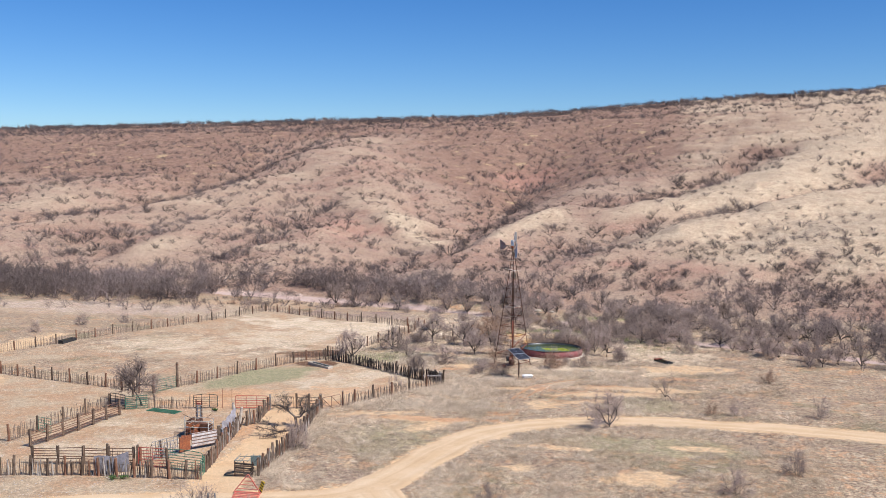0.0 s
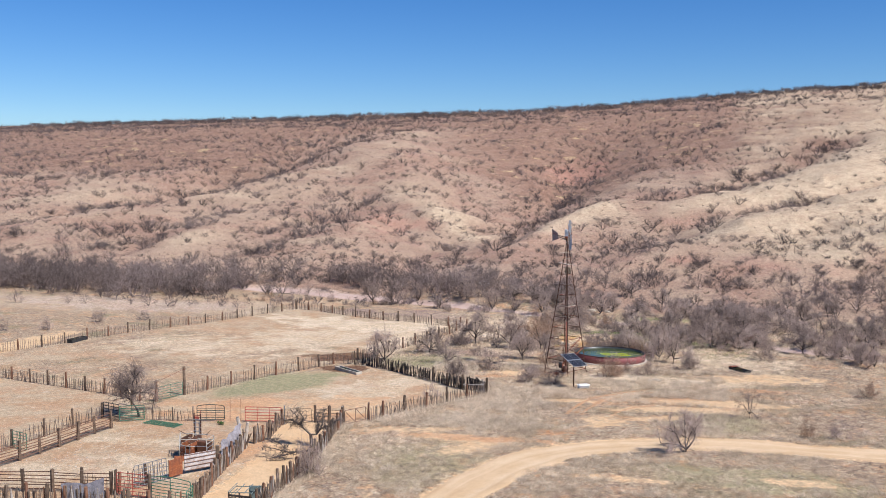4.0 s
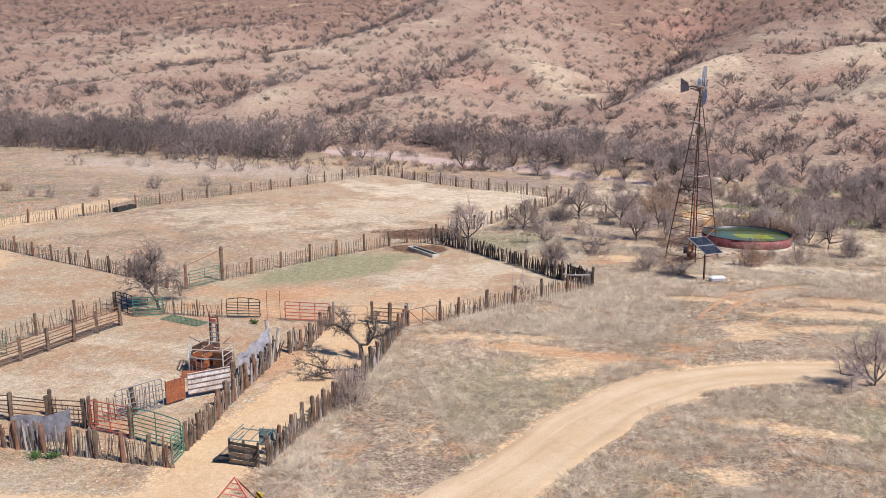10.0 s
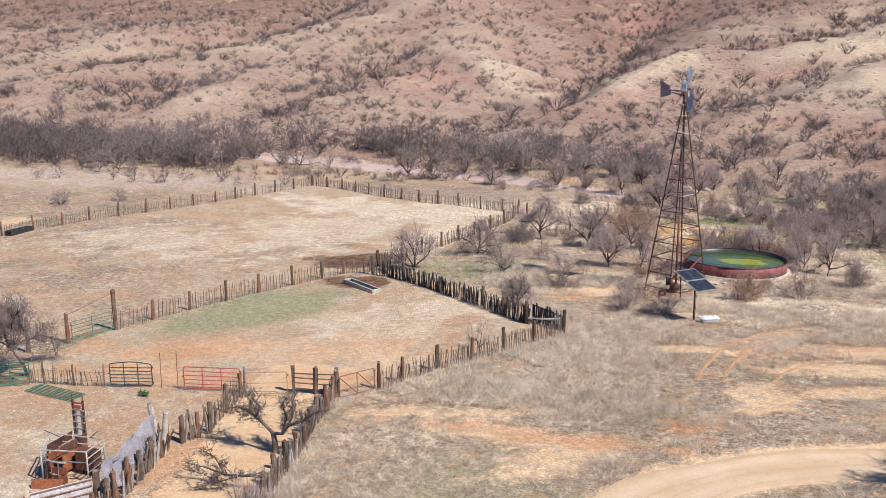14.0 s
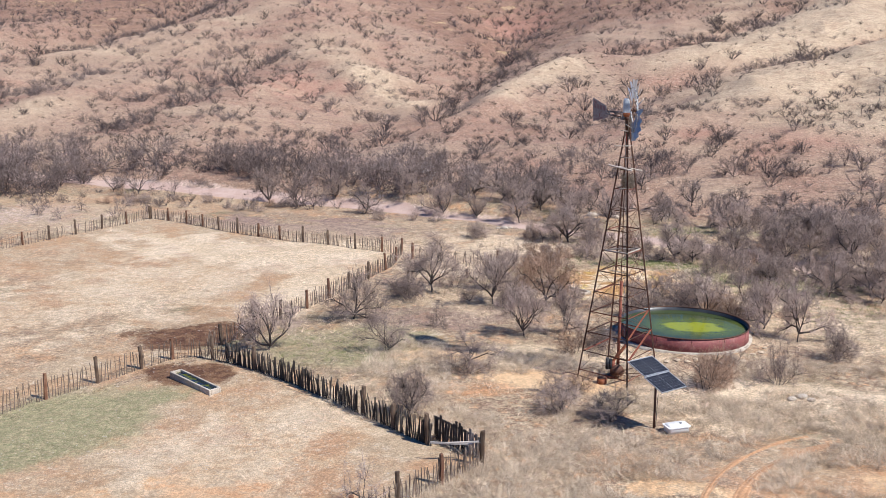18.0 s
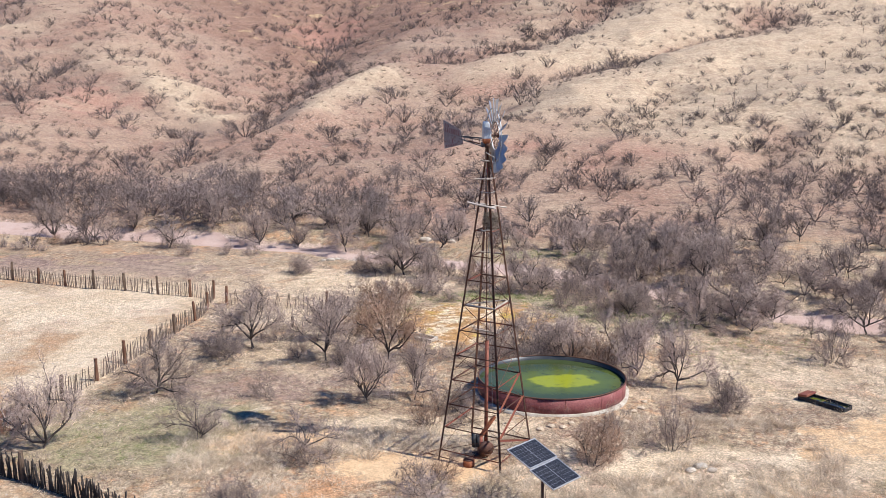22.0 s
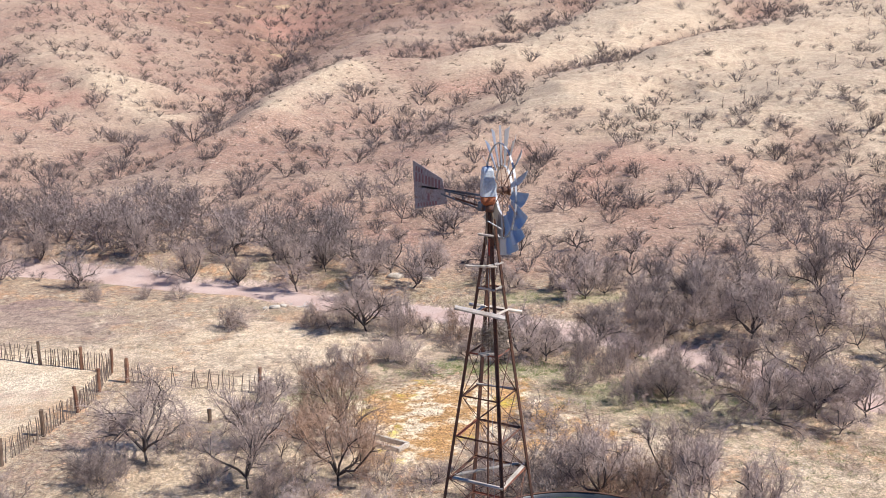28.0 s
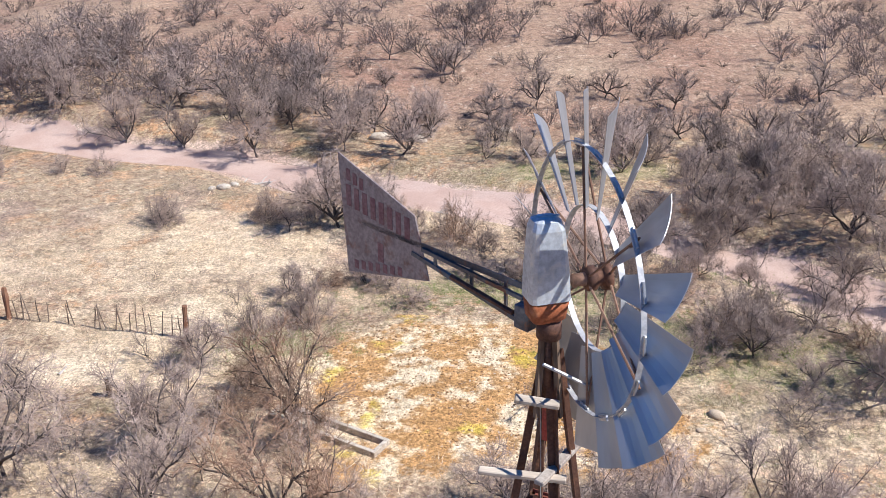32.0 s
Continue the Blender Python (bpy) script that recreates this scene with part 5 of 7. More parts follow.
for bars in (bar_row(0.62, 0.54, 2.42, 2.14, 3, 0.12, 0.055), bar_row(0.40, 0.28, 2.44, 1.50, 8, 0.22, 0.07), bar_row(-0.33, -0.18, 2.36, 1.62, 7, 0.09, 0.06), bar_row(-0.08, -0.08, 2.0, 1.88, 1, 0.20, 0.08)):
    part("worn_lettering_bar", bars, vane_letter, boom, "faded dark red paint")
for x, z0, z1 in ((2.15, -0.34, 0.56), (1.72, -0.24, 0.42)):
    part("stiffener", box((0.035, 0.03, z1 - z0), Matrix.Translation((x, -0.018, (z0 + z1) / 2)), 0.004), vane_metal, boom)
part("spring", rod((0.2, 0.08, -0.05), (0.95, 0.05, 0.02), 0.025, 6), rust_dark, mill, "", tail)

# a bird's nest of sticks lodged in the tower
g = np.random.default_rng(5)
rows = []
for _ in range(800):
    c = np.array([0.12, -0.04, 10.7]) + np.clip(g.normal(0, 1, 3), -1.7, 1.7) * (0.16, 0.16, 0.20)
    d = g.normal(0, 1, 3) * (1, 1, 0.6)
    d /= np.linalg.norm(d)
    n = g.uniform(0.12, 0.3)
    rows.append((0, c - d * n / 2, c + d * n / 2, 0.007, 0.005))
nest = new("stick_nest", sheet("stick_nest", *tubes(rows, 3), stick_nest, False))
tagged(nest, "untidy bird nest of dry sticks lodged in the windmill tower", "nest", kind="stuff")

# ---- rusty pump head at the tower's foot ----
pump = rest("pump_head", -0.25, -0.35, 20, 0, "seized rusty pump jack with dark iron cylinders", "pump")
part("base", box((0.6, 0.45, 0.18), Matrix.Translation((0, 0, 0.09)), 0.02), rust_dark, pump)
part("body", rod((0, 0, 0.15), (0.02, 0, 0.95), 0.13, 10, 0.1), rust_red, pump, smooth=True)
part("beam", beam((-0.05, 0, 0.85), (0.75, 0.15, 1.75), 0.16, 0.1), rust_sheet, pump, "tilted rust-red beam")
for x, y in ((-0.28, 0.08), (-0.16, -0.12), (-0.33, -0.1)):
    part("cylinder", rod((x, y, 0.55), (x, y, 1.1), 0.085, 10), black_rubber, pump, "", None, True)
part("flywheel", rod((0.18, -0.24, 0.45), (0.18, -0.30, 0.45), 0.36, 18), rust_dark, pump, "", None, True)
for i in range(5):
    part("loose_pipe", rod((-0.6 + 0.25 * i, 0.5, 0.02), (0.3 + 0.3 * i, -0.5 - 0.1 * i, 0.25 + 0.25 * (i % 3)), 0.022, 6), brown_pipe, pump)
drum = rest("rusty_drum", -0.75, -1.25, 0, 0, "squat rusty iron drum on the ground", "drum")
part("shell", rod((0, 0, -0.05), (0, 0, 0.28), 0.26, 14), rust_sheet, drum, "", None, True)
part("lid", rod((0, 0, 0.28), (0, 0, 0.31), 0.22, 14), rust_dark, drum, "", None, True)
for n, (a, b) in enumerate((((-3.2, 0.5, 0), (-1.2, -0.9, 0)), ((-2.9, -0.2, 0), (-1.4, 0.9, 0)))):
    ob = rest("fallen_pipe", a[0], a[1], 0, 0.06, "rusty length of pipe lying in the weeds", "pipe", "fallen pipes")
    part("pipe", rod((0, 0, 0), (b[0] - a[0], b[1] - a[1], 0.05), 0.03, 6), rust_dark, ob)
    part("coupling", rod((0, 0, 0), ((b[0] - a[0]) * 0.05, (b[1] - a[1]) * 0.05, 0.003), 0.045, 8), rust_red, ob)

# ---- round stock tank ----
TANK = (3.6, 7.3)
tank = rest("stock_tank", *TANK, 0, 0, "large round oxblood steel stock tank full of green water", "water tank")
tank.matrix_basis = tank.matrix_basis @ Matrix.Diagonal((1.02, 0.89, 1, 1))  # dented a little oval
TR, TH = 3.72, 0.86


def ring_wall(r0, r1, z0, z1, sides=72, wob=0.0):
    bm = bmesh.new()
    loops = []
    for r, z in ((r0, z0), (r1, z0), (r1, z1), (r0, z1)):
        loops.append([bm.verts.new(((r + wob * math.sin(7 * t)) * math.cos(t), (r + wob * math.sin(5 * t)) * math.sin(t), z)) for t in np.arange(sides) * math.tau / sides])
    for a, b in zip(loops, loops[1:] + loops[:1]):
        for i in range(sides):
            bm.faces.new((a[i], a[(i + 1) % sides], b[(i + 1) % sides], b[i]))
    bmesh.ops.recalc_face_normals(bm, faces=bm.faces)
    return bm


part("wall", ring_wall(TR - 0.012, TR, -0.15, TH), tank_paint, tank, "red-brown steel wall", None, True)
part("liner", ring_wall(TR - 0.03, TR - 0.014, 0.0, TH - 0.02), tank_inner, tank, "dark blue-black inside face", None, True)
part("rim", ring_wall(TR - 0.04, TR + 0.035, TH - 0.03, TH + 0.012), rust_dark, tank, "dark rolled rim", None, True)
for i in range(12):
    t = math.tau * i / 12 + 0.1
    part("seam", box((0.03, 0.012, TH), pose((TR + 0.005) * math.cos(t), (TR + 0.005) * math.sin(t), TH / 2 - 0.02, 0, 0, math.degrees(t) + 90), 0.003), tank_paint, tank)
bm = bmesh.new()
bmesh.ops.create_circle(bm, cap_ends=True, segments=72, radius=TR - 0.031, matrix=Matrix.Translation((0, 0, TH - 0.24)))
part("water", bm, water_green, tank, "still green water with a paler mat of algae")
part("outlet_pipe", rod((-TR - 0.05, -0.6, 0.2), (-TR - 1.2, -1.5, 0.55), 0.03, 6), grey_pipe, tank)
pad = tagged(new("tank_footing", mesh_of(ring_wall(TR - 0.2, TR + 0.22, -0.35, 0.07, 72, 0.07), "tank_footing", concrete, True)), "cracked pale concrete footing round the stock tank", "footing", kind="structure")
pad.matrix_basis = pose(*TANK, ground_at(*TANK)) @ Matrix.Diagonal((1.02, 0.89, 1, 1))
g = random.Random(3)
for i in range(34):
    t = g.uniform(0, math.tau)
    r = TR + g.uniform(0.45, 1.3)
    x, y = TANK[0] + r * math.cos(t), TANK[1] + r * math.sin(t)
    k = g.uniform(0.08, 0.26)
    bm = bmesh.new()
    bmesh.ops.create_icosphere(bm, subdivisions=1, radius=k)
    for v in bm.verts:
        v.co = Vector((v.co.x * g.uniform(0.8, 1.3), v.co.y * g.uniform(0.8, 1.2), v.co.z * 0.55))
    ob = tagged(new("rubble_stone", mesh_of(bm, "rubble_stone", stone_rock)), "pale broken stone beside the tank footing", "stone", "tank rubble")
    ob.matrix_basis = pose(x, y, ground_at(x, y) + 0.02, 0, 0, g.uniform(0, 360))

# ---- solar array on a pole ----
solar = rest("solar_array", 1.95, -7.05, 0, 0, "two framed dark solar modules tilted on a steel pole", "solar panel")
A, B, C = Vector((0.66, -6.72, 3.29)), Vector((1.69, -5.52, 3.29)), Vector((3.24, -7.26, 2.51))
origin = Vector((1.95, -7.05, ground_at(1.95, -7.05)))
ux, uy = (B - A).normalized(), (C - B).normalized()
uz = ux.cross(uy).normalized()
if uz.z < 0:
    uz = -uz
mid = (A + C) / 2 - origin
tilt = Matrix(((ux.x, uy.x, uz.x, mid.x), (ux.y, uy.y, uz.y, mid.y), (ux.z, uy.z, uz.z, mid.z), (0, 0, 0, 1)))
part("pole", rod((0, 0, -0.3), mid - uz * 0.1, 0.055, 10), rust_dark, solar, "dark steel pole", None, True)
LX, LY = (B - A).length, (C - B).length / 2 - 0.02
for s in (-1, 1):
    at = tilt @ Matrix.Translation((0, s * (LY / 2 + 0.02), 0))
    fr = bmesh.new()
    for x in (-1, 1):
        add_box(fr, (0.03, LY, 0.045), Matrix.Translation((x * (LX / 2 - 0.015), 0, 0)))
    for y in (-1, 1):
        add_box(fr, (LX - 0.06, 0.03, 0.045), Matrix.Translation((0, y * (LY / 2 - 0.015), 0)))
    module = part("module_frame", fr, cell_frame, solar, "thin aluminium frame", at)
    part("backing", box((LX - 0.06, LY - 0.06, 0.02), Matrix.Translation((0, 0, 0)), 0.0), cell_back, module)
    NX, NY = 10, 6
    cx, cy = (LX - 0.09) / NX, (LY - 0.09) / NY
    cell = mesh_of(box((cx - 0.009, cy - 0.009, 0.004), None, 0.0), "cell", cell_blue)
    for i in range(NX):
        for j in range(NY):
            gap = 0.008 if i >= NX // 2 else -0.008
            link("cell", cell, module, Matrix.Translation(((i - (NX - 1) / 2) * cx + gap, (j - (NY - 1) / 2) * cy, 0.0125)))
for x in (-0.4, 0.4):
    part("rail", box((0.04, LY * 2, 0.04), tilt @ Matrix.Translation((x, 0, -0.045)), 0.004), grey_pipe, solar)
part("bracket", box((0.8, 0.08, 0.08), tilt @ Matrix.Translation((0, 0, -0.10)), 0.006), grey_pipe, solar)
part("cable", rod((0.07, -0.05, 0.1), (0.1, -0.1, 1.7), 0.012, 5), black_rubber, solar)

# ---- white plastic housing by the array ----
tub = rest("white_box", 2.95, -7.3, 28, 0.02, "upturned white plastic box beside the solar pole", "box")
part("shell", loft([case_ring(0.0, 1.05, 0.62, 0, 0.09), case_ring(0.30, 1.0, 0.58, 0, 0.1), case_ring(0.36, 0.9, 0.5, 0, 0.1)]), white_plastic, tub, "", None, True)
part("lip", loft([case_ring(0.26, 1.16, 0.70, 0, 0.1), case_ring(0.30, 1.16, 0.70, 0, 0.1)]), white_plastic, tub)
part("drain", rod((0.2, 0, 0.355), (0.2, 0, 0.385), 0.07, 12), grey_pipe, tub)


# ---- troughs ----
def trough(a, b, wide, high, wall, material, label, water=None, name="water_trough"):
    n = math.hypot(b[0] - a[0], b[1] - a[1])
    top = rest(name, a[0], a[1], math.degrees(math.atan2(b[1] - a[1], b[0] - a[0])), -0.05, label, "trough")
    for y in (-1, 1):
        part("side", box((n, wall, high), Matrix.Translation((n / 2, y * (wide - wall) / 2, high / 2)), 0.015), material, top)
    for x in (wall / 2, n - wall / 2):
        part("end", box((wall, wide - 2 * wall - 0.006, high), Matrix.Translation((x, 0, high / 2)), 0.015), material, top)
    part("floor", box((n - 2 * wall, wide - 2 * wall, 0.1), Matrix.Translation((n / 2, 0, 0.06)), 0.0), material, top)
    if water:
        bm = bmesh.new()
        bmesh.ops.create_grid(bm, x_segments=1, y_segments=1, size=0.5, matrix=Matrix.Translation((n / 2, 0, high - 0.12)) @ Matrix.Diagonal((n - 2 * wall, wide - 2 * wall, 1, 1)))
        part("water", bm, water, top, "still dark water")
    return top


trough((-23.5, -4.3), (-20.2, -6.45), 0.70, 0.42, 0.11, concrete, "long pale concrete water trough in muddy ground", water_dark)
t2 = trough((16.4, 6.9), (18.0, 5.0), 0.78, 0.3, 0.03, black_rubber, "low black metal trough with a rusty float cover", water_dark)
part("float_cover", box((0.5, 0.9, 0.12), Matrix.Translation((0.25, 0, 0.34)) @ pose(0, 0, 0, 0, -8), 0.02), rust_red, t2, "rusty red float cover")
part("cross_bar", box((0.03, 0.8, 0.03), Matrix.Translation((1.3, 0, 0.31))), rust_dark, t2)
trough((-6.3, 19.9), (-2.7, 17.7), 0.85, 0.35, 0.14, concrete, "old half-buried concrete trough with a gravel bed", None)
trough((-63.6, 4.4), (-63.4, 7.2), 0.9, 0.5, 0.05, black_rubber, "dark rubber stock trough under the fence", water_dark)


# ---- fences of the pens ----
stave_fence(M([(-62, -11.0), (-60.0, -6.2), (-56.5, 1.0)]), 1, "stave fence of thin grey sticks beside the big pen", step=0.24, lean=2.5, high=1.03, uneven=0.1)
stave_fence(M([(-56.5, 1.0), (-53.0, 11.4), (-50.5, 15.9), (-47.7, 23.6), (-43.5, 36.7)]), 2, "stave fence of thin grey sticks beside the big pen", step=0.22, lean=2.5, high=1.03, uneven=0.1)
stave_fence(M([(-43.5, 36.7), (-39.7, 35.2), (-34.3, 32.0), (-26.8, 28.6), (-17.0, 25.2)]), 3, "dense stave fence of dark sticks facing the creek", step=0.15, lean=2, post_step=2.85, uneven=0.08)
stave_fence(M([(-16.8, 25.0), (-16.4, 21.0), (-17.5, 15.5), (-18.6, 9.2), (-20.6, 0.6), (-20.2, -0.6)]), 4, "stave fence of thin sticks between the pen and the brush", step=0.17, lean=2.5, high=1.03, uneven=0.1)
stave_fence(M([(-15.6, 23.6), (-13.6, 23.2), (-11.3, 22.6), (-8.8, 21.9)]), 5, "short straggling run of thin grey staves in dry grass", step=0.34, lean=6, post_step=7.6)
stave_fence(M([(-28.2, -17.0), (-27.6, -14.9), (-24.8, -7.5), (-21.9, -1.2)]), 6, "stave fence of thin sticks dividing two pens", step=0.19, lean=3, post_step=2.95, high=1.08, uneven=0.12)
stave_fence(M([(-21.9, -1.2), (-20.9, -0.8), (-20.0, -1.0), (-18.6, -1.6)]), 7, "close stave fence of brown sticks behind the trough", step=0.15, lean=5, post_step=2.6)
stave_fence(M([(-30.2, -20.2), (-34.0, -18.7), (-41.9, -16.5), (-51.7, -14.0), (-62, -11.4)]), 8, "close stave fence of weathered sticks and dark posts", step=0.16, lean=3, post_step=2.75, uneven=0.12)
stave_fence(M([(-18.9, -1.4), (-16.9, -2.4), (-14.3, -3.9), (-10.9, -6.4), (-6.7, -9.5)]), 9, "close blackened stave fence along the small pen", staves=DARK, step=0.11, lean=4, posts=[DARK[0], DARK[3], POSTS[0]], post_step=2.4)
stave_fence(M([(-4.5, -11.0), (-5.6, -12.8), (-7.1, -15.6), (-8.7, -18.0), (-9.4, -19.4), (-10.4, -21.6)]), 10, "leaning stave fence of grey and brown sticks in tall grass", step=0.11, lean=5, post_step=2.5, gaps=0.02)
stave_fence(M([(-22.6, -25.0), (-26.6, -25.7)]), 11, "old stave fence of thin sticks north of the corral", step=0.14, lean=4, high=0.9, post_step=1.7, posts=[THICK[1], THICK[4]])
stave_fence(M([(-30.2, -37.5), (-29.9, -31.1), (-29.8, -28.0), (-29.5, -25.9)]), 12, "rough stave fence of uneven sticks west of the corral", step=0.15, lean=5, post_step=3.4, high=1.1)
stave_fence(M([(-26.5, -45.2), (-20.3, -44.0), (-16.2, -43.4), (-12.0, -43.0)]), 13, "front fence of rough split staves and thick posts", staves=STAVES + THICK[:5], step=0.105, lean=3.5, post_step=1.3, high=1.08, gaps=0.02)
stave_fence(M([(-12.6, -41.5), (-13.2, -39.0), (-13.9, -36.9), (-14.5, -34.6)]), 14, "alley fence of old grey boards and split logs", staves=THICK + STAVES[:6], step=0.125, lean=5, post_step=1.25, high=1.05)
stave_fence(M([(-14.5, -34.6), (-14.9, -32.9), (-15.6, -30.0)]), 15, "alley fence of leaning grey boards", staves=THICK, step=0.18, lean=8, post_step=1.1, high=1.1)
stave_fence(M([(-15.4, -29.5), (-14.9, -28.4)]), 16, "knot of thick grey posts in the alley fence", staves=THICK, step=0.2, lean=4, post_step=0.8, high=1.2)
stave_fence(M([(-14.9, -28.3), (-15.5, -26.1), (-16.0, -24.0)]), 17, "close fence of grey split staves", staves=STAVES + THICK[:3], step=0.17, lean=5, post_step=2.4, high=1.1)
stave_fence(M([(-8.9, -41.6), (-9.2, -39.4), (-9.4, -37.0), (-9.6, -34.4)]), 18, "alley fence of dark split staves and ties", staves=THICK + STAVES[:6], step=0.125, lean=5, post_step=1.15)
stave_fence(M([(-9.6, -34.4), (-9.9, -32.1), (-10.5, -29.0), (-11.3, -26.1), (-11.9, -23.1)]), 19, "alley fence of dark split staves in tall dry grass", staves=THICK + STAVES[:6], step=0.13, lean=6, post_step=1.4)
stave_fence(M([(-17.7, -40.7), (-17.2, -39.4), (-16.6, -38.0)]), 20, "row of pale grey staves behind the panel gate", staves=STAVES, step=0.2, lean=4, post_step=1.9, high=1.1)
stave_fence(M([(-20.2, -40.6), (-18.9, -41.0), (-17.7, -41.2)]), 21, "row of grey staves by the red panel", step=0.25, lean=5, post_step=3.5, high=1.0)
rail_fence(M([(-27.6, -38.6), (-27.4, -36.0), (-27.1, -31.3), (-26.9, -27.6)]), 31, "corral fence of red-brown boards on thick dark posts", wood_red, 6, 1.3, 1.95, flat=True)
rail_fence(M([(-24.6, -42.4), (-22.2, -41.8), (-17.7, -41.0)]), 32, "corral fence of rusty rails on dark posts", rust_dark, 6, 1.35, 1.95)
rail_fence(M([(-12.0, -22.75), (-14.0, -23.1)]), 33, "short fence of dark wooden planks by the gate", wood_post, 4, 1.15, 1.15, flat=True)
# dark plank corner of the small pen
top = rest("plank_wing", -6.75 * U, -8.75 * U, math.degrees(math.atan2(-1.9, 2.3)), 0, "tall blackened plank wing at the pen corner", "fence")
g = random.Random(8)
for i in range(17):
    h = g.uniform(1.15, 1.5)
    part("plank", box((0.15, 0.03, h), pose(i * 0.19, g.uniform(-0.03, 0.03), h / 2 - 0.1, g.gauss(0, 2), g.gauss(0, 3)), 0.005), wood_black if i < 12 else wood_grey, top)
for z in (0.4, 1.05):
    part("rail", box((3.4, 0.05, 0.1), Matrix.Translation((1.6, 0.05, z)), 0.006), wood_black, top)
for s in (0.0, 0.45):
    part("pale_rail", beam((3.2, -0.05 - s, 1.0), (2.3 - s, -1.25 - s, 0.95), 0.05, 0.08), dead_wood, top, "bleached pale rail")

# ---- gates and panels ----
dark_pipe = surf("blackish_green_pipe", (0.03, 0.045, 0.04), (0.055, 0.07, 0.06), 2, 30, 0.6, 0.1, vary=0.2)
pipe_gate(*M([(-28.75, -19.8), (-28.25, -17.2)]), 1.15, green_paint, "green tubular gate between a tall and a short post", 6, 1)
lone_post(-28.2 * U, -17.0 * U, 2.6, 0.13, wood_post, "very tall thick dark gate post")
lone_post(-28.9 * U, -19.95 * U, 1.9, 0.14, wood_red, "stout reddish gate post")
lone_post(-29.8 * U, -21.8 * U, 2.1, 0.12, wood_post, "stout dark wooden post beside the corral tree")
hanger = rest("gate_cable", -28.2 * U, -17.0 * U, 0, 0, "slack rusty cable between the gate posts", "cable")
part("strand", rod((0, 0, 2.45), (-0.7 * U, -2.9 * U, 1.85), 0.018, 4), rust_red, hanger)
part("tie", rod((0, 0, 2.4), (0, 0, 2.5), 0.15, 8), rust_dark, hanger)
pipe_gate(*M([(-10.65, -21.75), (-11.65, -23.2)]), 1.1, brown_pipe, "sagging brown iron gate with a cross brace", 2, 1, 0.028, 0.1, braces=((0, 0.05, 0.5, 1.0), (0.5, 0.0, 1.0, 0.95)))
lone_post(-10.5 * U, -21.6 * U, 1.5, 0.09, rust_dark, "thin dark iron gate post", name="iron_post")
lone_post(-11.85 * U, -23.1 * U, 1.5, 0.15, wood_post, "thick weathered corner post")
lone_post(-11.6 * U, -24.6 * U, 1.1, 0.15, wood_red, "thick orange-brown timber end")
pipe_gate(*M([(-14.05, -23.5), (-15.8, -24.1)]), 1.15, tan_pipe, "tan open-framed pipe gate", 3, 0, 0.026)
lone_post(-15.95 * U, -23.9 * U, 1.5, 0.07, grey_pipe, "slim grey steel gate post", name="iron_post")
pipe_gate(*M([(-16.3, -23.7), (-18.85, -24.25)]), 1.15, red_paint, "faded red tubular gate", 6, 2, 0.03)
pipe_gate(*M([(-20.4, -24.45), (-22.3, -24.95)]), 1.15, dark_pipe, "dark grey-green arched panel gate", 7, 2, 0.028, arch=0.12)
for x, y in ((-19.2, -24.25), (-20.0, -24.35)):
    ob = rest("steel_stake", x * U, y * U, 0, 0, "thin rusty steel stake", "stake", "stakes")
    part("shaft", rod((0, 0, -0.2), (0.02, 0, 1.9), 0.018, 5), rust_red, ob)
    part("tip", rod((0.02, 0, 1.88), (0.02, 0, 1.93), 0.024, 5), rust_dark, ob)
pipe_gate(*M([(-29.4, -25.9), (-27.6, -26.6)]), 1.3, black_rubber, "black steel panel at the corral corner", 6, 2, 0.032)
pipe_gate(*M([(-27.5, -26.7), (-26.0, -25.9)]), 1.2, green_paint, "green tubular panel at the corral corner", 7, 1, 0.028)
pipe_gate(*M([(-29.9, -34.6), (-28.6, -34.9)]), 1.2, green_paint, "green tubular panel in the side lane", 6, 1, 0.026)
pipe_gate(*M([(-17.55, -41.15), (-15.5, -41.25)]), 1.35, red_paint, "red tubular corral panel", 7, 1, 0.028)
pipe_gate(*M([(-15.35, -41.3), (-12.65, -41.75)]), 1.35, green_paint, "green arched corral panel", 8, 1, 0.028, arch=0.1)
pipe_gate(*M([(-12.5, -41.8), (-12.2, -42.9)]), 1.2, green_paint, "bright green tubular gate", 7, 0, 0.03)
pipe_gate(*M([(-17.2, -40.0), (-16.45, -38.0)]), 1.35, grey_pipe, "grey tubular panel gate with close bars", 6, 6, 0.024, lean=-4)
lone_post(-15.4 * U, -41.3 * U, 1.6, 0.12, wood_post, "thick dark post between two panels")
lone_post(-17.65 * U, -41.1 * U, 1.6, 0.11, wood_post, "thick dark post by the red panel")


def sheet_gate(a, b, high, material, label, dz, bars=0, rail=None):
    n = math.hypot(b[0] - a[0], b[1] - a[1])
    top = rest("panel_gate", a[0], a[1], math.degrees(math.atan2(b[1] - a[1], b[0] - a[0])), dz, label, "gate", "gates")
    count = max(1, int(high / 0.26)) if bars else 1
    for i in range(count):
        h = high / count
        part("board", box((n, 0.03, h - (0.012 if bars else 0)), Matrix.Translation((n / 2, 0, (i + 0.5) * h)), 0.006), material, top)
    for i in range(bars):
        part("rail", rod((0, -0.04, 0.06 + (high - 0.1) * i / (bars - 1)), (n, -0.04, 0.06 + (high - 0.1) * i / (bars - 1)), 0.025, 6), rail, top)
    for x in (0.03, n / 2, n - 0.03):
        part("stile", box((0.05, 0.05, high + 0.08), Matrix.Translation((x, 0.04, high / 2)), 0.006), rail or material, top)
    return top


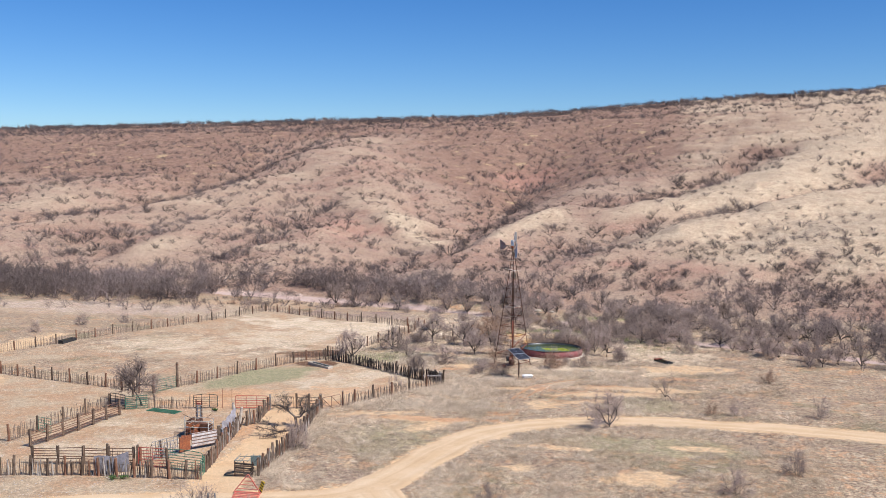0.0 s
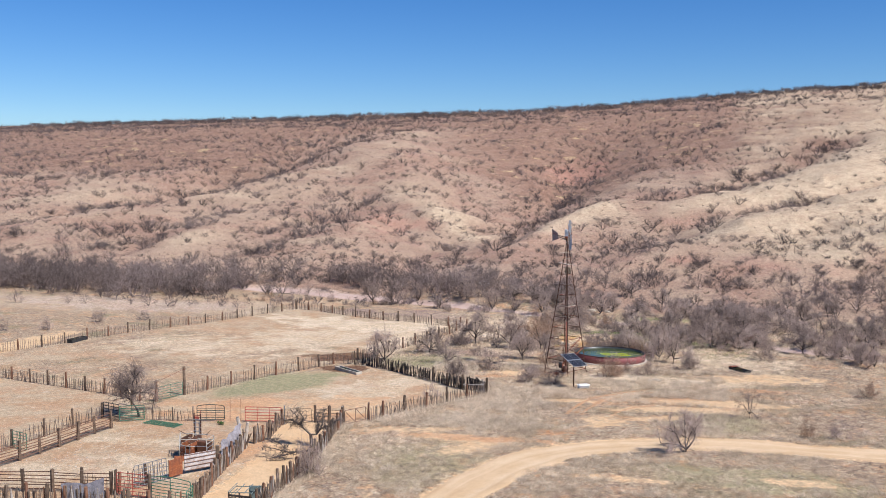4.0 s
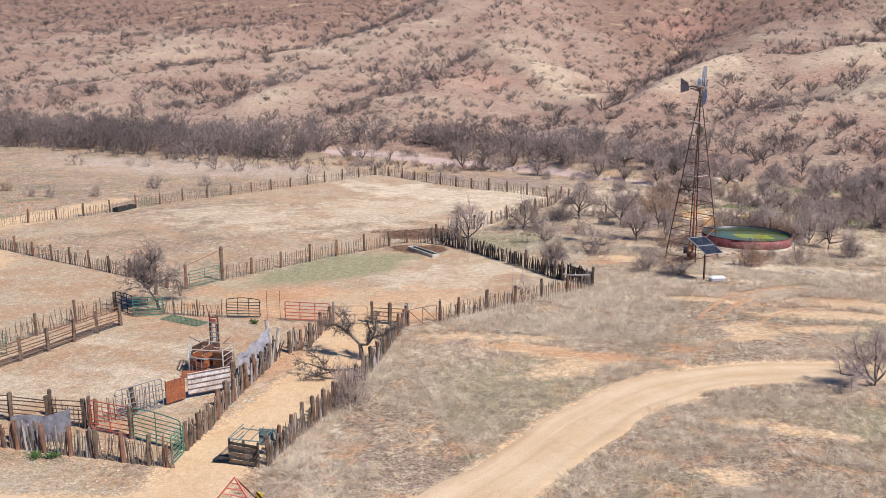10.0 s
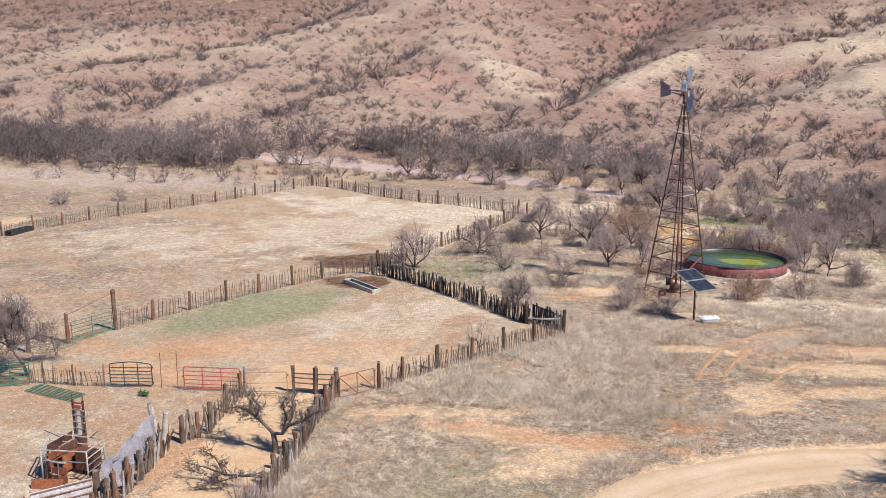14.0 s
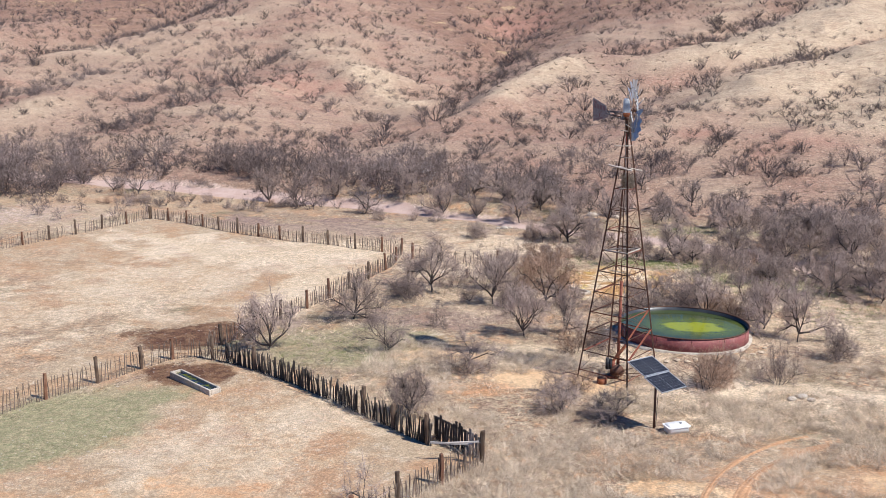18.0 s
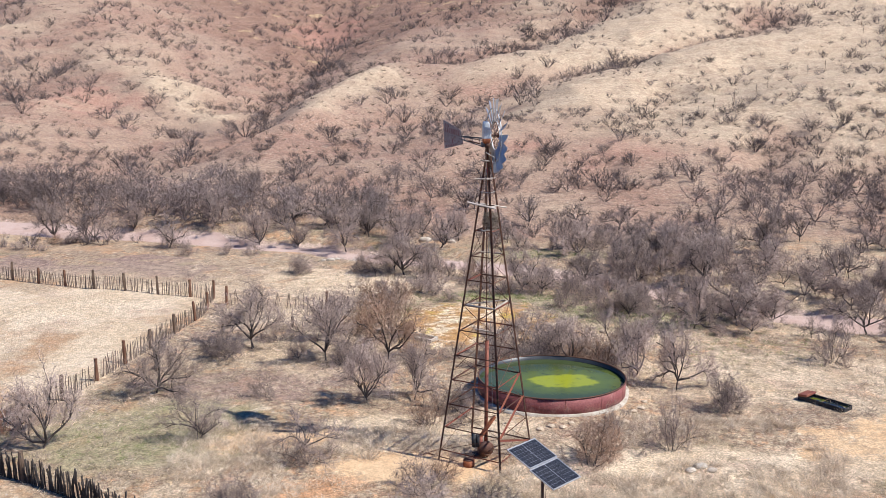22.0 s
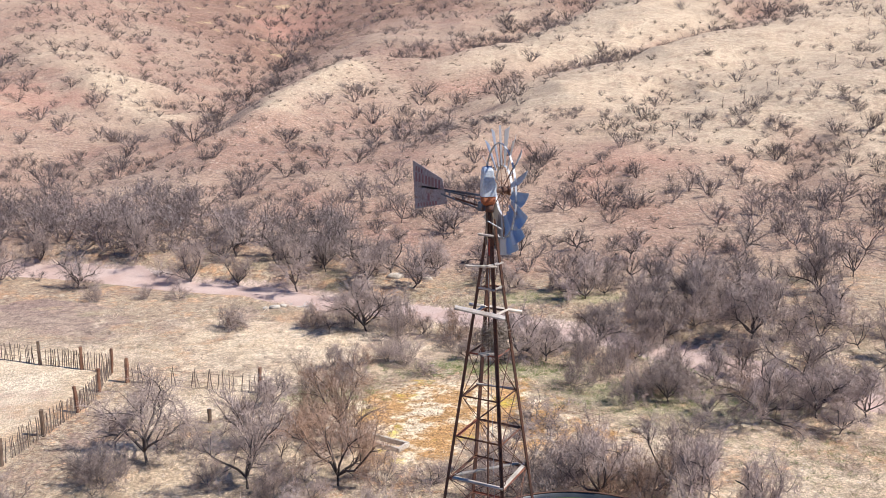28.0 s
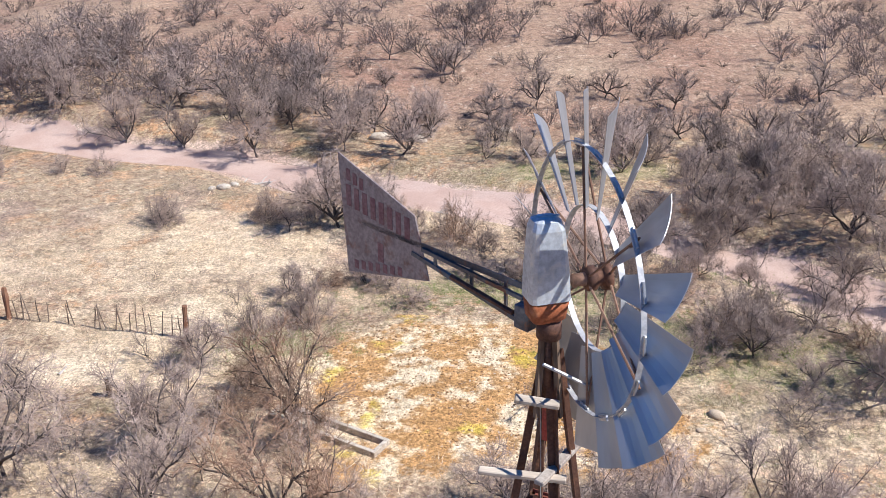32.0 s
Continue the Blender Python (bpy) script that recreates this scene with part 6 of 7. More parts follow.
sheet_gate(*M([(-16.42, -37.85), (-16.1, -36.95)]), 1.15, rust_sheet, "plain orange-rust sheet steel gate", 0.1)
sheet_gate(*M([(-16.1, -36.75), (-14.95, -35.2)]), 1.15, wood_white, "whitewashed board gate with brown pipe rails", 0.18, 5, brown_pipe)
lone_post(-14.9 * U, -35.05 * U, 1.6, 0.13, wood_post, "thick grey-brown gate post")

pale_pipe = surf("sun_bleached_pipe", (0.50, 0.47, 0.42), (0.38, 0.34, 0.29), 2, 30, 0.6, 0.15, vary=0.2)
rust_deep = surf("deep_brown_rust", (0.12, 0.055, 0.035), (0.16, 0.075, 0.045), 2, 25, 0.8, 0.1, vary=0.1)
# ---- squeeze chute, its tub and the leaning posts ----
chute = rest("squeeze_chute", -17.35 * U, -33.5 * U, 0, 0, "rusty steel cattle squeeze chute with a tall head gate", "cattle chute")
HEAD = 1.7
for x in (-1.05, -0.52):
    part("upright", box((0.07, 0.09, 2.75), Matrix.Translation((x, HEAD, 1.37)), 0.008), rust_dark, chute, "tall rusty upright")
    part("finial", rod((x, HEAD, 2.7), (x, HEAD, 3.0), 0.02, 6), rust_red, chute)
for n, z in enumerate((0.5, 0.85, 1.15, 1.45, 1.75, 2.05, 2.3, 2.62)):
    part("crossbar", box((0.62, 0.05, 0.06), Matrix.Translation((-0.785, HEAD - 0.03, z)), 0.008), rust_red if n == 7 else (grey_pipe if n % 2 else pale_pipe), chute)
part("head_gate", box((0.36, 0.05, 0.16), Matrix.Translation((-0.785, HEAD - 0.05, 2.45)), 0.01), red_paint, chute, "red head gate bar")
for x in (-0.93, -0.64):
    part("neck_bar", rod((x, HEAD, 0.3), (x, HEAD, 2.3), 0.035, 8), grey_pipe, chute)
# squeeze sides between the head gate and the tub
for x, tilt in ((-1.15, 6), (-0.42, -6)):
    for z in (0.35, 0.75, 1.15):
        part("side_sheet", box((0.035, 1.5, 0.36), Matrix.Translation((x, HEAD - 0.85, z)) @ pose(0, 0, 0, 0, tilt), 0.008), rust_sheet if z < 1.1 else rust_dark, chute, "rust-brown side sheet")
# a cage of pale pipes
CAGE = [(-1.75, 0.95), (0.85, 1.15), (1.0, -0.1), (-0.9, -0.55)]
for n, (a, b) in enumerate(zip(CAGE, CAGE[1:] + CAGE[:1])):
    p, q = Vector((*a, 0)), Vector((*b, 0))
    part("cage_post", rod(p, p + Vector((0, 0, 1.45)), 0.035, 8), pale_pipe, chute, "pale pipe post", None, True)
    for z in ((1.42, 1.1, 0.8, 0.5) if n != 2 else (1.42, 0.95)):
        part("cage_rail", rod(p + Vector((0, 0, z)), q + Vector((0, 0, z)), 0.028, 6), pale_pipe if z > 1 else grey_pipe, chute)
part("cage_post", rod((-0.55, 1.05, 0), (-0.55, 1.05, 1.45), 0.03, 6), pale_pipe, chute, "pale pipe post")
part("back_box", box((0.95, 0.5, 0.85), Matrix.Translation((0.35, 0.75, 0.62)), 0.02), rust_deep, chute, "dark brown steel box")
for n in range(8):
    t0, t1 = radians(150 + n * 18), radians(150 + (n + 1) * 18)
    a, b = Vector((-0.2 + 1.15 * math.cos(t0), 0.45 + 1.0 * math.sin(t0), 0)), Vector((-0.2 + 1.15 * math.cos(t1), 0.45 + 1.0 * math.sin(t1), 0))
    turn, length = math.degrees(math.atan2(b.y - a.y, b.x - a.x)), (b - a).length
    for z in (0.25, 0.62):
        part("tub_sheet", box((length, 0.03, 0.3), Matrix.Translation((a + b) / 2) @ pose(0, 0, z, 0, 0, turn), 0.006), rust_sheet, chute, "curved rust-brown tub wall")
    part("tub_rail", rod(a + Vector((0, 0, 0.98)), b + Vector((0, 0, 0.98)), 0.03, 6), pale_pipe, chute)
    part("tub_post", rod(a, a + Vector((0, 0, 1.0)), 0.028, 6), grey_pipe, chute)
part("loose_sheet", box((1.3, 0.04, 0.4), pose(-0.35, -0.95, 0.2, -25, 0, 18), 0.006), rust_sheet, chute, "orange-rust sheet leaning on the tub")
part("lever", rod((-1.0, 0.9, 1.3), (-1.6, 0.5, 1.75), 0.02, 6), rust_dark, chute)
part("lever", rod((0.2, 1.1, 1.4), (0.75, 1.0, 1.85), 0.02, 6), tan_pipe, chute)
lone_post(-15.75 * U, -30.4 * U, 2.3, 0.13, wood_pale, "tall bleached leaning post", (3, -8))
lone_post(-15.5 * U, -30.6 * U, 1.9, 0.14, wood_pale, "shorter bleached leaning wooden post", (-4, 6))
junk = rest("torn_rubber_heap", -16.1 * U, -30.7 * U, 0, 0, "torn black rubber strips hung on leaning posts", "scrap")
g = random.Random(4)
for i in range(10):
    part("strip", beam((g.uniform(-0.1, 0.3), g.uniform(-0.1, 0.1), g.uniform(0.6, 1.6)), (g.uniform(-1.0, 0.1), g.uniform(-0.5, 0.4), g.uniform(0.1, 1.1)), 0.16, 0.03), black_rubber, junk)


def sagging(name, a, b, high, material, label, category, z0=0.3, lean=0.0):
    """A creased sheet hung along a line."""
    n = math.hypot(b[0] - a[0], b[1] - a[1])
    top = rest(name, a[0], a[1], math.degrees(math.atan2(b[1] - a[1], b[0] - a[0])), 0, label, category)
    g = np.random.default_rng(11)
    nx, nz = 18, 9
    u, v = np.meshgrid(np.linspace(0, n, nx), np.linspace(0, 1, nz))
    y = 0.10 * g.normal(0, 1, u.shape) * 0.5 + 0.12 * np.sin(u * 5 + v * 4) * (1 - v) + lean * (1 - v)
    z = z0 + v * high + 0.08 * np.sin(u * 3.1) * v - 0.1 * np.sin(math.pi * u / n) * v
    V = np.stack([u.ravel(), y.ravel(), z.ravel()], 1)
    V2 = V + (0, 0.012, 0)
    F = grid_faces(nx, nz)
    me = sheet(name, np.concatenate([V, V2]), np.concatenate([F, F[:, ::-1] + len(V)]), material)
    link("cloth", me, top)
    part("tie", rod((0.02, 0.0, z0 + high * 0.9), (0.02, 0.2, z0 + high), 0.01, 4), rust_dark, top)
    return top


sagging("grey_tarp", *M([(-14.72, -35.0), (-15.75, -30.7)]), 1.25, tarp_grey, "torn silver-grey tarpaulin hung over the alley fence", "tarpaulin", 0.55, -0.25)
sagging("grey_tarp", *M([(-19.4, -43.35), (-17.75, -42.0)]), 1.3, tarp_dark, "slate-grey tarpaulin slumped behind the front fence", "tarpaulin", -0.05, -0.5)
grate = rest("flat_gate", -24.2 * U, -26.4 * U, -8, 0.04, "green tubular panel lying flat on the corral ground", "panel")
for i in range(8):
    part("bar", rod((-1.6, -0.5 + i * 0.15, 0.03), (1.6, -0.5 + i * 0.15, 0.03), 0.024, 6), green_paint, grate)
for x in (-1.6, 0, 1.6):
    part("cross_bar", rod((x, -0.5, 0.035), (x, 0.55, 0.035), 0.024, 6), green_paint, grate)

# ---- loading crate at the alley mouth ----
crate = rest("loading_crate", -9.75 * U, -41.5 * U, 4, 0.05, "old dark plank crate with grey pipe rails", "crate")
for i in range(6):
    part("plank", box((1.35, 0.04, 0.13), Matrix.Translation((0, -0.55, 0.12 + i * 0.16)) @ pose(0, 0, 0, 0, 1.5 * (i % 2)), 0.006), wood_black if i % 2 else wood_post, crate)
for x in (-0.68, 0.0, 0.68):
    part("stud", box((0.09, 0.07, 1.12), Matrix.Translation((x, -0.51, 0.55)), 0.008), wood_post, crate)
for y in (-0.55, 0.55):
    part("rail", rod((-0.7, y, 1.12), (0.75, y, 1.18), 0.026, 6), teal_pipe, crate)
for x in (-0.7, -0.2, 0.3, 0.75):
    part("hoop", rod((x, -0.55, 1.12), (x, 0.75, 1.25), 0.022, 6), teal_pipe, crate)
for i in range(5):
    part("side_bar", rod((-0.7, -0.55, 0.25 + i * 0.2), (-0.7, 0.75, 0.3 + i * 0.2), 0.022, 6), teal_pipe, crate)
part("back_sheet", box((0.75, 0.03, 0.75), pose(0.45, 0.72, 0.8, -6, 0, 8), 0.008), teal_pipe, crate, "grey-green back panel")
# dark sheet left of the crate, added in place of its shadow
part("ramp", box((0.9, 0.5, 0.05), pose(-1.05, -0.35, 0.16, 0, -14, 0), 0.008), wood_black, crate, "dark sheet standing in for the crate's shadow")
for i in range(3):
    part("brace", beam((0.5, -0.6, 0.05 + 0.2 * i), (0.95, -0.95, 0.6 + 0.25 * i), 0.05, 0.05), wood_black, crate)

# ---- cattle guard ----
guard = rest("cattle_guard", -8.75 * U, -45.15 * U, 0, 0.02, "sun-bleached red steel cattle guard with triangular wings", "cattle guard")
gx_, gy_ = Vector((1.75, 0.12, 0)), Vector((1.0, -3.35, 0))
for i in range(12):
    p = gy_ * (i / 11)
    part("bar", rod(p + Vector((0, 0, 0.14)), p + gx_ + Vector((0, 0, 0.14)), 0.045, 6), guard_red, guard)
for i in range(5):
    p = gx_ * (i / 4)
    part("bearer", beam(p + Vector((0, 0, 0.07)), p + gy_ + Vector((0, 0, 0.07)), 0.09, 0.1), guard_red, guard)
for s, base in ((0, Vector((0, 0, 0))), (1, gy_)):
    apex = base + gx_ * 0.5 + Vector((0, 0.12 - 0.24 * s, 1.35 if s == 0 else 0.85))
    a, b = base + Vector((-0.1, 0, 0.1)), base + gx_ + Vector((0.08, 0, 0.1))
    for p in (a, b):
        part("wing_rafter", beam(p, apex, 0.06, 0.06), guard_red, guard)
    for v in (0.2, 0.42, 0.62, 0.8):
        part("wing_bar", rod(a.lerp(apex, v), b.lerp(apex, v), 0.025, 6), guard_red, guard)
    part("prop", beam(apex, apex + Vector((0.25, 0.9 - 1.8 * s, -1.2 if s == 0 else -0.7)), 0.05, 0.05), rust_dark, guard)
for at, tilt_ in ((gx_ + Vector((0.12, 0.05, 0.55)), 18), (gy_ * 0.85 + gx_ * 0.55 + Vector((0, -0.4, 0.45)), 24)):
    m = Matrix.Translation(at) @ pose(0, 0, 0, 6, tilt_, 8)
    board = part("marker_board", box((0.26, 0.03, 0.85), None, 0.008), yellow_paint, guard, "yellow marker board with black slanting stripes", m)
    for i in range(4):
        part("stripe", box((0.30, 0.004, 0.09), pose(0, -0.018, -0.3 + i * 0.2, 0, 32), 0.0), black_paint, board)
        part("stripe", box((0.30, 0.004, 0.09), pose(0, 0.018, -0.3 + i * 0.2, 0, 32), 0.0), black_paint, board)
for x, y, h in ((-8.1, -49.0, 1.5), (-8.7, -48.6, 1.3)):
    lone_post(x * U, y * U, h, 0.06, grey_pipe, "slim grey steel post by the cattle guard", name="iron_post")

# ---- boundary fence far up the hillside and loose posts ----
g = random.Random(12)
for n, (x, y) in enumerate([(27, 93), (30, 97), (33, 101), (36, 104), (40, 108), (45, 114), (48, 118), (60, 135), (66, 143), (72, 151), (78, 160), (83, 170), (88, 182), (93, 196)]):
    ob = rest("boundary_post", x, y, g.uniform(0, 90), 0, "thin dark fence post on the grassy hillside", "post", "hillside fence posts")
    link("shaft", THICK[n % 9], ob, Matrix.Diagonal((0.9, 0.9, 1.0 + 0.3 * g.random(), 1)))
    part("staple", box((0.04, 0.16, 0.04), Matrix.Translation((0, 0.02, 0.9))), rust_dark, ob)
for x, y, h in ((-12.2, 21.3, 0.75), (-16.6, 20.2, 1.0)):
    lone_post(x, y, h, 0.11, wood_post, "short weathered stump of a post in dry grass")

# ---- white rocks and bleached logs by the creek ----
g = random.Random(9)
for n, (x, y, k) in enumerate([(-12.4, 42.2, 0.32), (-11.9, 42.7, 0.24), (-13.0, 42.0, 0.2), (8.0, 19.1, 0.22), (7.3, 18.3, 0.12), (-4.4, 50.5, 0.5), (-2.0, 50.0, 0.4), (3.4, 51.2, 0.4), (9.2, -1.5, 0.25), (8.7, -1.9, 0.2), (9.6, -1.9, 0.18)]):
    bm = bmesh.new()
    bmesh.ops.create_icosphere(bm, subdivisions=2, radius=k)
    for v in bm.verts:
        f = 1 + 0.22 * noise.noise(v.co * 3 + Vector((n, 0, 0)))
        v.co = Vector((v.co.x * 1.35 * f, v.co.y * f, v.co.z * 0.6 * f))
    ob = tagged(new("pale_rock", mesh_of(bm, "pale_rock", stone_rock if n in (3, 4) else concrete, True)), "pale rounded rock on dry ground", "rock", "pale rocks")
    ob.matrix_basis = pose(x, y, ground_at(x, y) + k * 0.2, 0, 0, g.uniform(0, 360))
for n, (x, y, turn, length) in enumerate([(-11.0, 43.6, 30, 2.2), (-10.4, 43.0, -15, 1.6), (-11.6, 44.2, 70, 1.3), (-1.0, 39.0, 10, 1.8), (-14.5, 23.0, 80, 2.0)]):
    rows = [r for r in grow(300 + n, length, 1, 0.2, 1, (4,), start=0.035)]
    ob = tagged(new("dead_log", sheet("dead_log", *tubes(rows, 6), dead_wood)), "bleached fallen log by the creek", "log", "fallen logs")
    ob.matrix_basis = pose(x, y, ground_at(x, y) + 0.1, 0, 84, turn)


# ---- trees and bushes of the valley ----
NEAR = [
    ("T", -20.3, 0.9, 3.4, 4.3), ("T", -17.4, 8.6, 3.1, 4.1), ("T", -13.9, 16.4, 3.8, 5.1), ("N", -13.4, 1.7, 2.2, 2.7),
    ("T", -9.5, 18.2, 3.1, 3.8), ("R", -5.7, 19.2, 3.4, 4.5), ("T", -5.8, 6.5, 2.9, 3.0), ("T", -3.5, 7.1, 2.9, 3.0),
    ("N", -8.0, 0.0, 2.3, 3.5), ("B", -11.4, 7.6, 1.5, 1.7), ("T", -9.7, -7.8, 2.4, 2.5), ("B", -2.5, -5.8, 1.7, 2.6),
    ("N", -8.9, -17.7, 2.2, 2.0), ("B", 4.6, -1.2, 2.5, 2.9), ("B", 8.3, 0.3, 2.6, 2.9), ("T", 10.3, 8.3, 3.2, 3.5),
    ("T", 8.2, 13.5, 2.6, 3.4), ("T", 13.9, 19.9, 3.3, 4.0), ("B", 12.0, 5.0, 1.7, 1.8), ("B", -1.9, -2.5, 1.2, 2.1),
    ("K", -31.2, -28.6, 4.6, 6.2), ("T", 13.3, -28.9, 3.0, 4.4),
    ("B", -10.7, -56.9, 2.0, 4.3), ("B", -6.7, -55.9, 1.3, 2.7), ("B", 7.4, -51.1, 1.7, 2.4), ("B", 22.0, -21.9, 1.5, 1.5),
    ("B", 24.1, -21.4, 1.6, 1.8), ("B", 31.4, -20.6, 2.1, 2.0), ("B", 27.4, -39.7, 2.0, 2.2), ("N", 17.9, -16.8, 2.8, 1.9),
    ("B", 23.1, -45.4, 1.9, 2.6), ("B", 28.2, -5.4, 1.8, 1.9), ("B", -8.2, 25.7, 2.1, 2.2),
    ("B", -5.8, 26.2, 2.3, 2.1), ("B", -3.6, 33.9, 2.7, 2.6), ("B", -14.3, 37.0, 1.6, 2.2), ("B", -9.2, 37.0, 1.6, 2.0),
    ("B", -0.1, 33.8, 2.2, 2.4), ("T", 8.6, 32.8, 2.6, 3.4), ("B", 10.4, 18.5, 1.2, 3.4), ("B", 5.8, 25.1, 1.5, 2.4),
    ("B", 3.6, 20.0, 1.4, 3.5), ("B", 5.5, 14.9, 1.5, 2.8), ("T", -9.0, 14.0, 3.6, 3.9), ("R", -5.3, 13.9, 3.8, 4.2),
    ("B", -12.5, 18.1, 1.6, 2.3), ("B", -1.6, 13.9, 1.1, 2.5), ("B", 19.6, 23.5, 1.8, 2.6), ("B", 10.1, 24.6, 2.1, 3.2),
    ("T", 12.9, 24.6, 2.3, 2.9), ("T", 17.0, 18.4, 1.6, 2.3), ("T", 8.6, 45.6, 3.2, 3.5), ("T", 25.5, 43.4, 3.7, 3.8),
    ("T", 16.1, 38.4, 3.1, 4.1), ("T", 17.8, 33.2, 3.2, 4.1), ("T", 11.8, 38.9, 2.7, 3.7), ("T", -20.9, 53.0, 3.4, 4.1),
    ("T", -26.5, 57.2, 4.1, 4.0), ("T", -11.8, 50.0, 4.1, 4.5), ("T", -6.4, 48.5, 3.2, 4.2), ("T", -35.5, 59.2, 3.0, 3.5),
    ("T", -38.6, 56.6, 3.5, 3.4), ("T", -43.0, 57.6, 4.1, 4.0), ("T", -1.2, 50.6, 3.0, 3.7), ("T", -16.9, 52.0, 2.5, 3.2),
    ("W", -25.1, 65.0, 2.1, 2.1), ("B", -14.5, 37.7, 1.3, 1.8), ("B", -9.0, 37.3, 1.4, 2.1), ("B", -14.2, 37.3, 1.5, 1.9),
    ("B", -9.1, 37.1, 1.5, 2.1), ("N", -13.3, 1.6, 2.4, 3.3), ("B", 12.1, 5.3, 2.1, 2.2), ("B", 20.0, 12.4, 2.8, 3.0),
    ("B", 5.0, -0.4, 1.8, 2.7), ("B", -7.9, -1.0, 1.9, 3.1), ("N", -13.3, 1.7, 1.9, 2.3),
    ("B", -9.9, -7.6, 2.2, 2.3), ("B", -0.2, -6.4, 1.5, 2.7), ("B", -3.0, -3.2, 1.4, 2.4), ("B", -87.3, 11.6, 1.6, 2.2),
    ("B", -80.8, 9.3, 1.8, 2.1), ("B", -78.5, 10.3, 1.8, 1.8), ("B", -73.3, 12.4, 1.8, 2.1), ("B", -71.8, 21.4, 1.9, 2.6),
    ("B", -67.2, 26.1, 1.6, 2.3),
]
old_bark = surf("grey_dead_bark", (0.12, 0.095, 0.08), (0.20, 0.16, 0.135), 3, 26, 0.95, stretch=(1, 1, 0.25), vary=0.2)
SMALL = [tree_meshes(190 + n, 1.4, 5, 0.8, 2, (6, 6), leaf_dark if n == 0 else leaf_green, 0.03, start=0.012, up=0.5) for n in range(2)]


def limbs(lines, seed, twigs, levels, size):
    """Rows of branches along given limbs (points with a radius), with small twigs grown on them."""
    g = np.random.default_rng(seed)
    rows = []
    for line in lines:
        for (x, y, z, r), (x2, y2, z2, r2) in zip(line, line[1:]):
            a, b = np.array([x, y, z]), np.array([x2, y2, z2])
            rows.append((0, a, b, r, r2))
            for _ in range(twigs if r < 0.075 else 0):
                u = g.random()
                d = (b - a) / np.linalg.norm(b - a) + g.normal(0, 0.8, 3)
                for q in grow(int(g.integers(9999)), size * g.uniform(0.5, 1.3), 1, 0.1, levels, (3, 2), start=0.012, up=0.05, curl=0.5):
                    d_ = d / np.linalg.norm(d)
                    side = np.cross(d_, [0.3, 0.5, 0.8])
                    side /= np.linalg.norm(side)
                    turn = np.stack([side, np.cross(d_, side), d_], 1)
                    rows.append((q[0] + 2, a + (b - a) * u + turn @ q[1], a + (b - a) * u + turn @ q[2], q[3], q[4]))
    return rows


OLD = limbs([[(0, 0, -0.2, 0.15), (0.02, 0, 0.55, 0.13), (-0.05, 0, 1.1, 0.11)],
             [(-0.05, 0, 1.1, 0.09), (-0.6, 0.1, 1.55, 0.07), (-1.2, 0.1, 2.1, 0.055), (-1.75, 0.0, 2.35, 0.04), (-2.3, -0.1, 2.2, 0.02)],
             [(-0.05, 0, 1.1, 0.085), (0.45, -0.1, 1.2, 0.075), (0.8, -0.1, 1.75, 0.06), (0.95, 0.0, 2.4, 0.05), (0.9, 0.1, 3.0, 0.035), (1.15, 0.1, 3.7, 0.015)],
             [(0.45, -0.1, 1.25, 0.06), (0.45, 0.3, 1.9, 0.045), (0.2, 0.5, 2.5, 0.03), (0.35, 0.6, 3.1, 0.015)],
             [(-0.6, 0.1, 1.55, 0.06), (-0.7, -0.2, 2.1, 0.05), (-0.45, -0.3, 2.7, 0.035), (-0.7, -0.4, 3.2, 0.015)],
             [(-1.2, 0.1, 2.1, 0.05), (-1.35, 0.4, 2.6, 0.035), (-1.8, 0.5, 3.0, 0.015)],
             [(0.8, -0.1, 1.75, 0.06), (1.4, 0.1, 2.0, 0.045), (1.9, 0.2, 2.5, 0.03), (2.3, 0.1, 2.7, 0.012)]], 5, 12, 3, 1.35)
DEAD = [(sheet("trunk", *tubes([r for r in OLD if r[0] == 0], 7), old_bark), sheet("crown", *tubes([r for r in OLD if r[0] > 0], 3, 1.0, 0.007), old_bark))]
WHITE = [(sheet("trunk", *tubes(grow(210, 3.4, 2, 0.4, 2, (4, 3), start=0.03), 5), dead_wood), sheet("crown", *tubes([r for r in grow(211, 3.4, 2, 0.4, 3, (4, 3, 3)) if r[0] > 1], 3, 1, 0.012), dead_wood))]
KINDS = {
    "T": (TREES, "mesquite_tree", "bare grey-brown mesquite tree with many crooked stems", "tree"),
    "N": (THIN, "mesquite_tree", "thin bare mesquite sapling with open crooked branches", "tree"),
    "B": (BUSH, "bare_bush", "low bare twiggy bush in dry grass", "bush"),
    "R": (RED, "mesquite_tree", "bare tree with fine reddish-brown twigs", "tree"),
    "K": ([bare_tree(303, twig_dark, limbs_=8, low=0.5, branches=9, twigs=8, sprays=7, thick=1.0)], "mesquite_tree", "dense dark round-crowned tree at the corral corner", "tree"),
    "D": ([bare_tree(305, twig_dark, limbs_=14, low=0.0, branches=7, twigs=7, sprays=8, bushy=True, thick=0.8)], "bare_bush", "dense dark bare bush beside the brush and pens", "bush"),
    "E": (SMALL[:1], "evergreen_bush", "small dark evergreen bush in the brush", "bush"),
    "W": (WHITE, "dead_tree", "bleached white dead tree among the brush", "tree"),
}
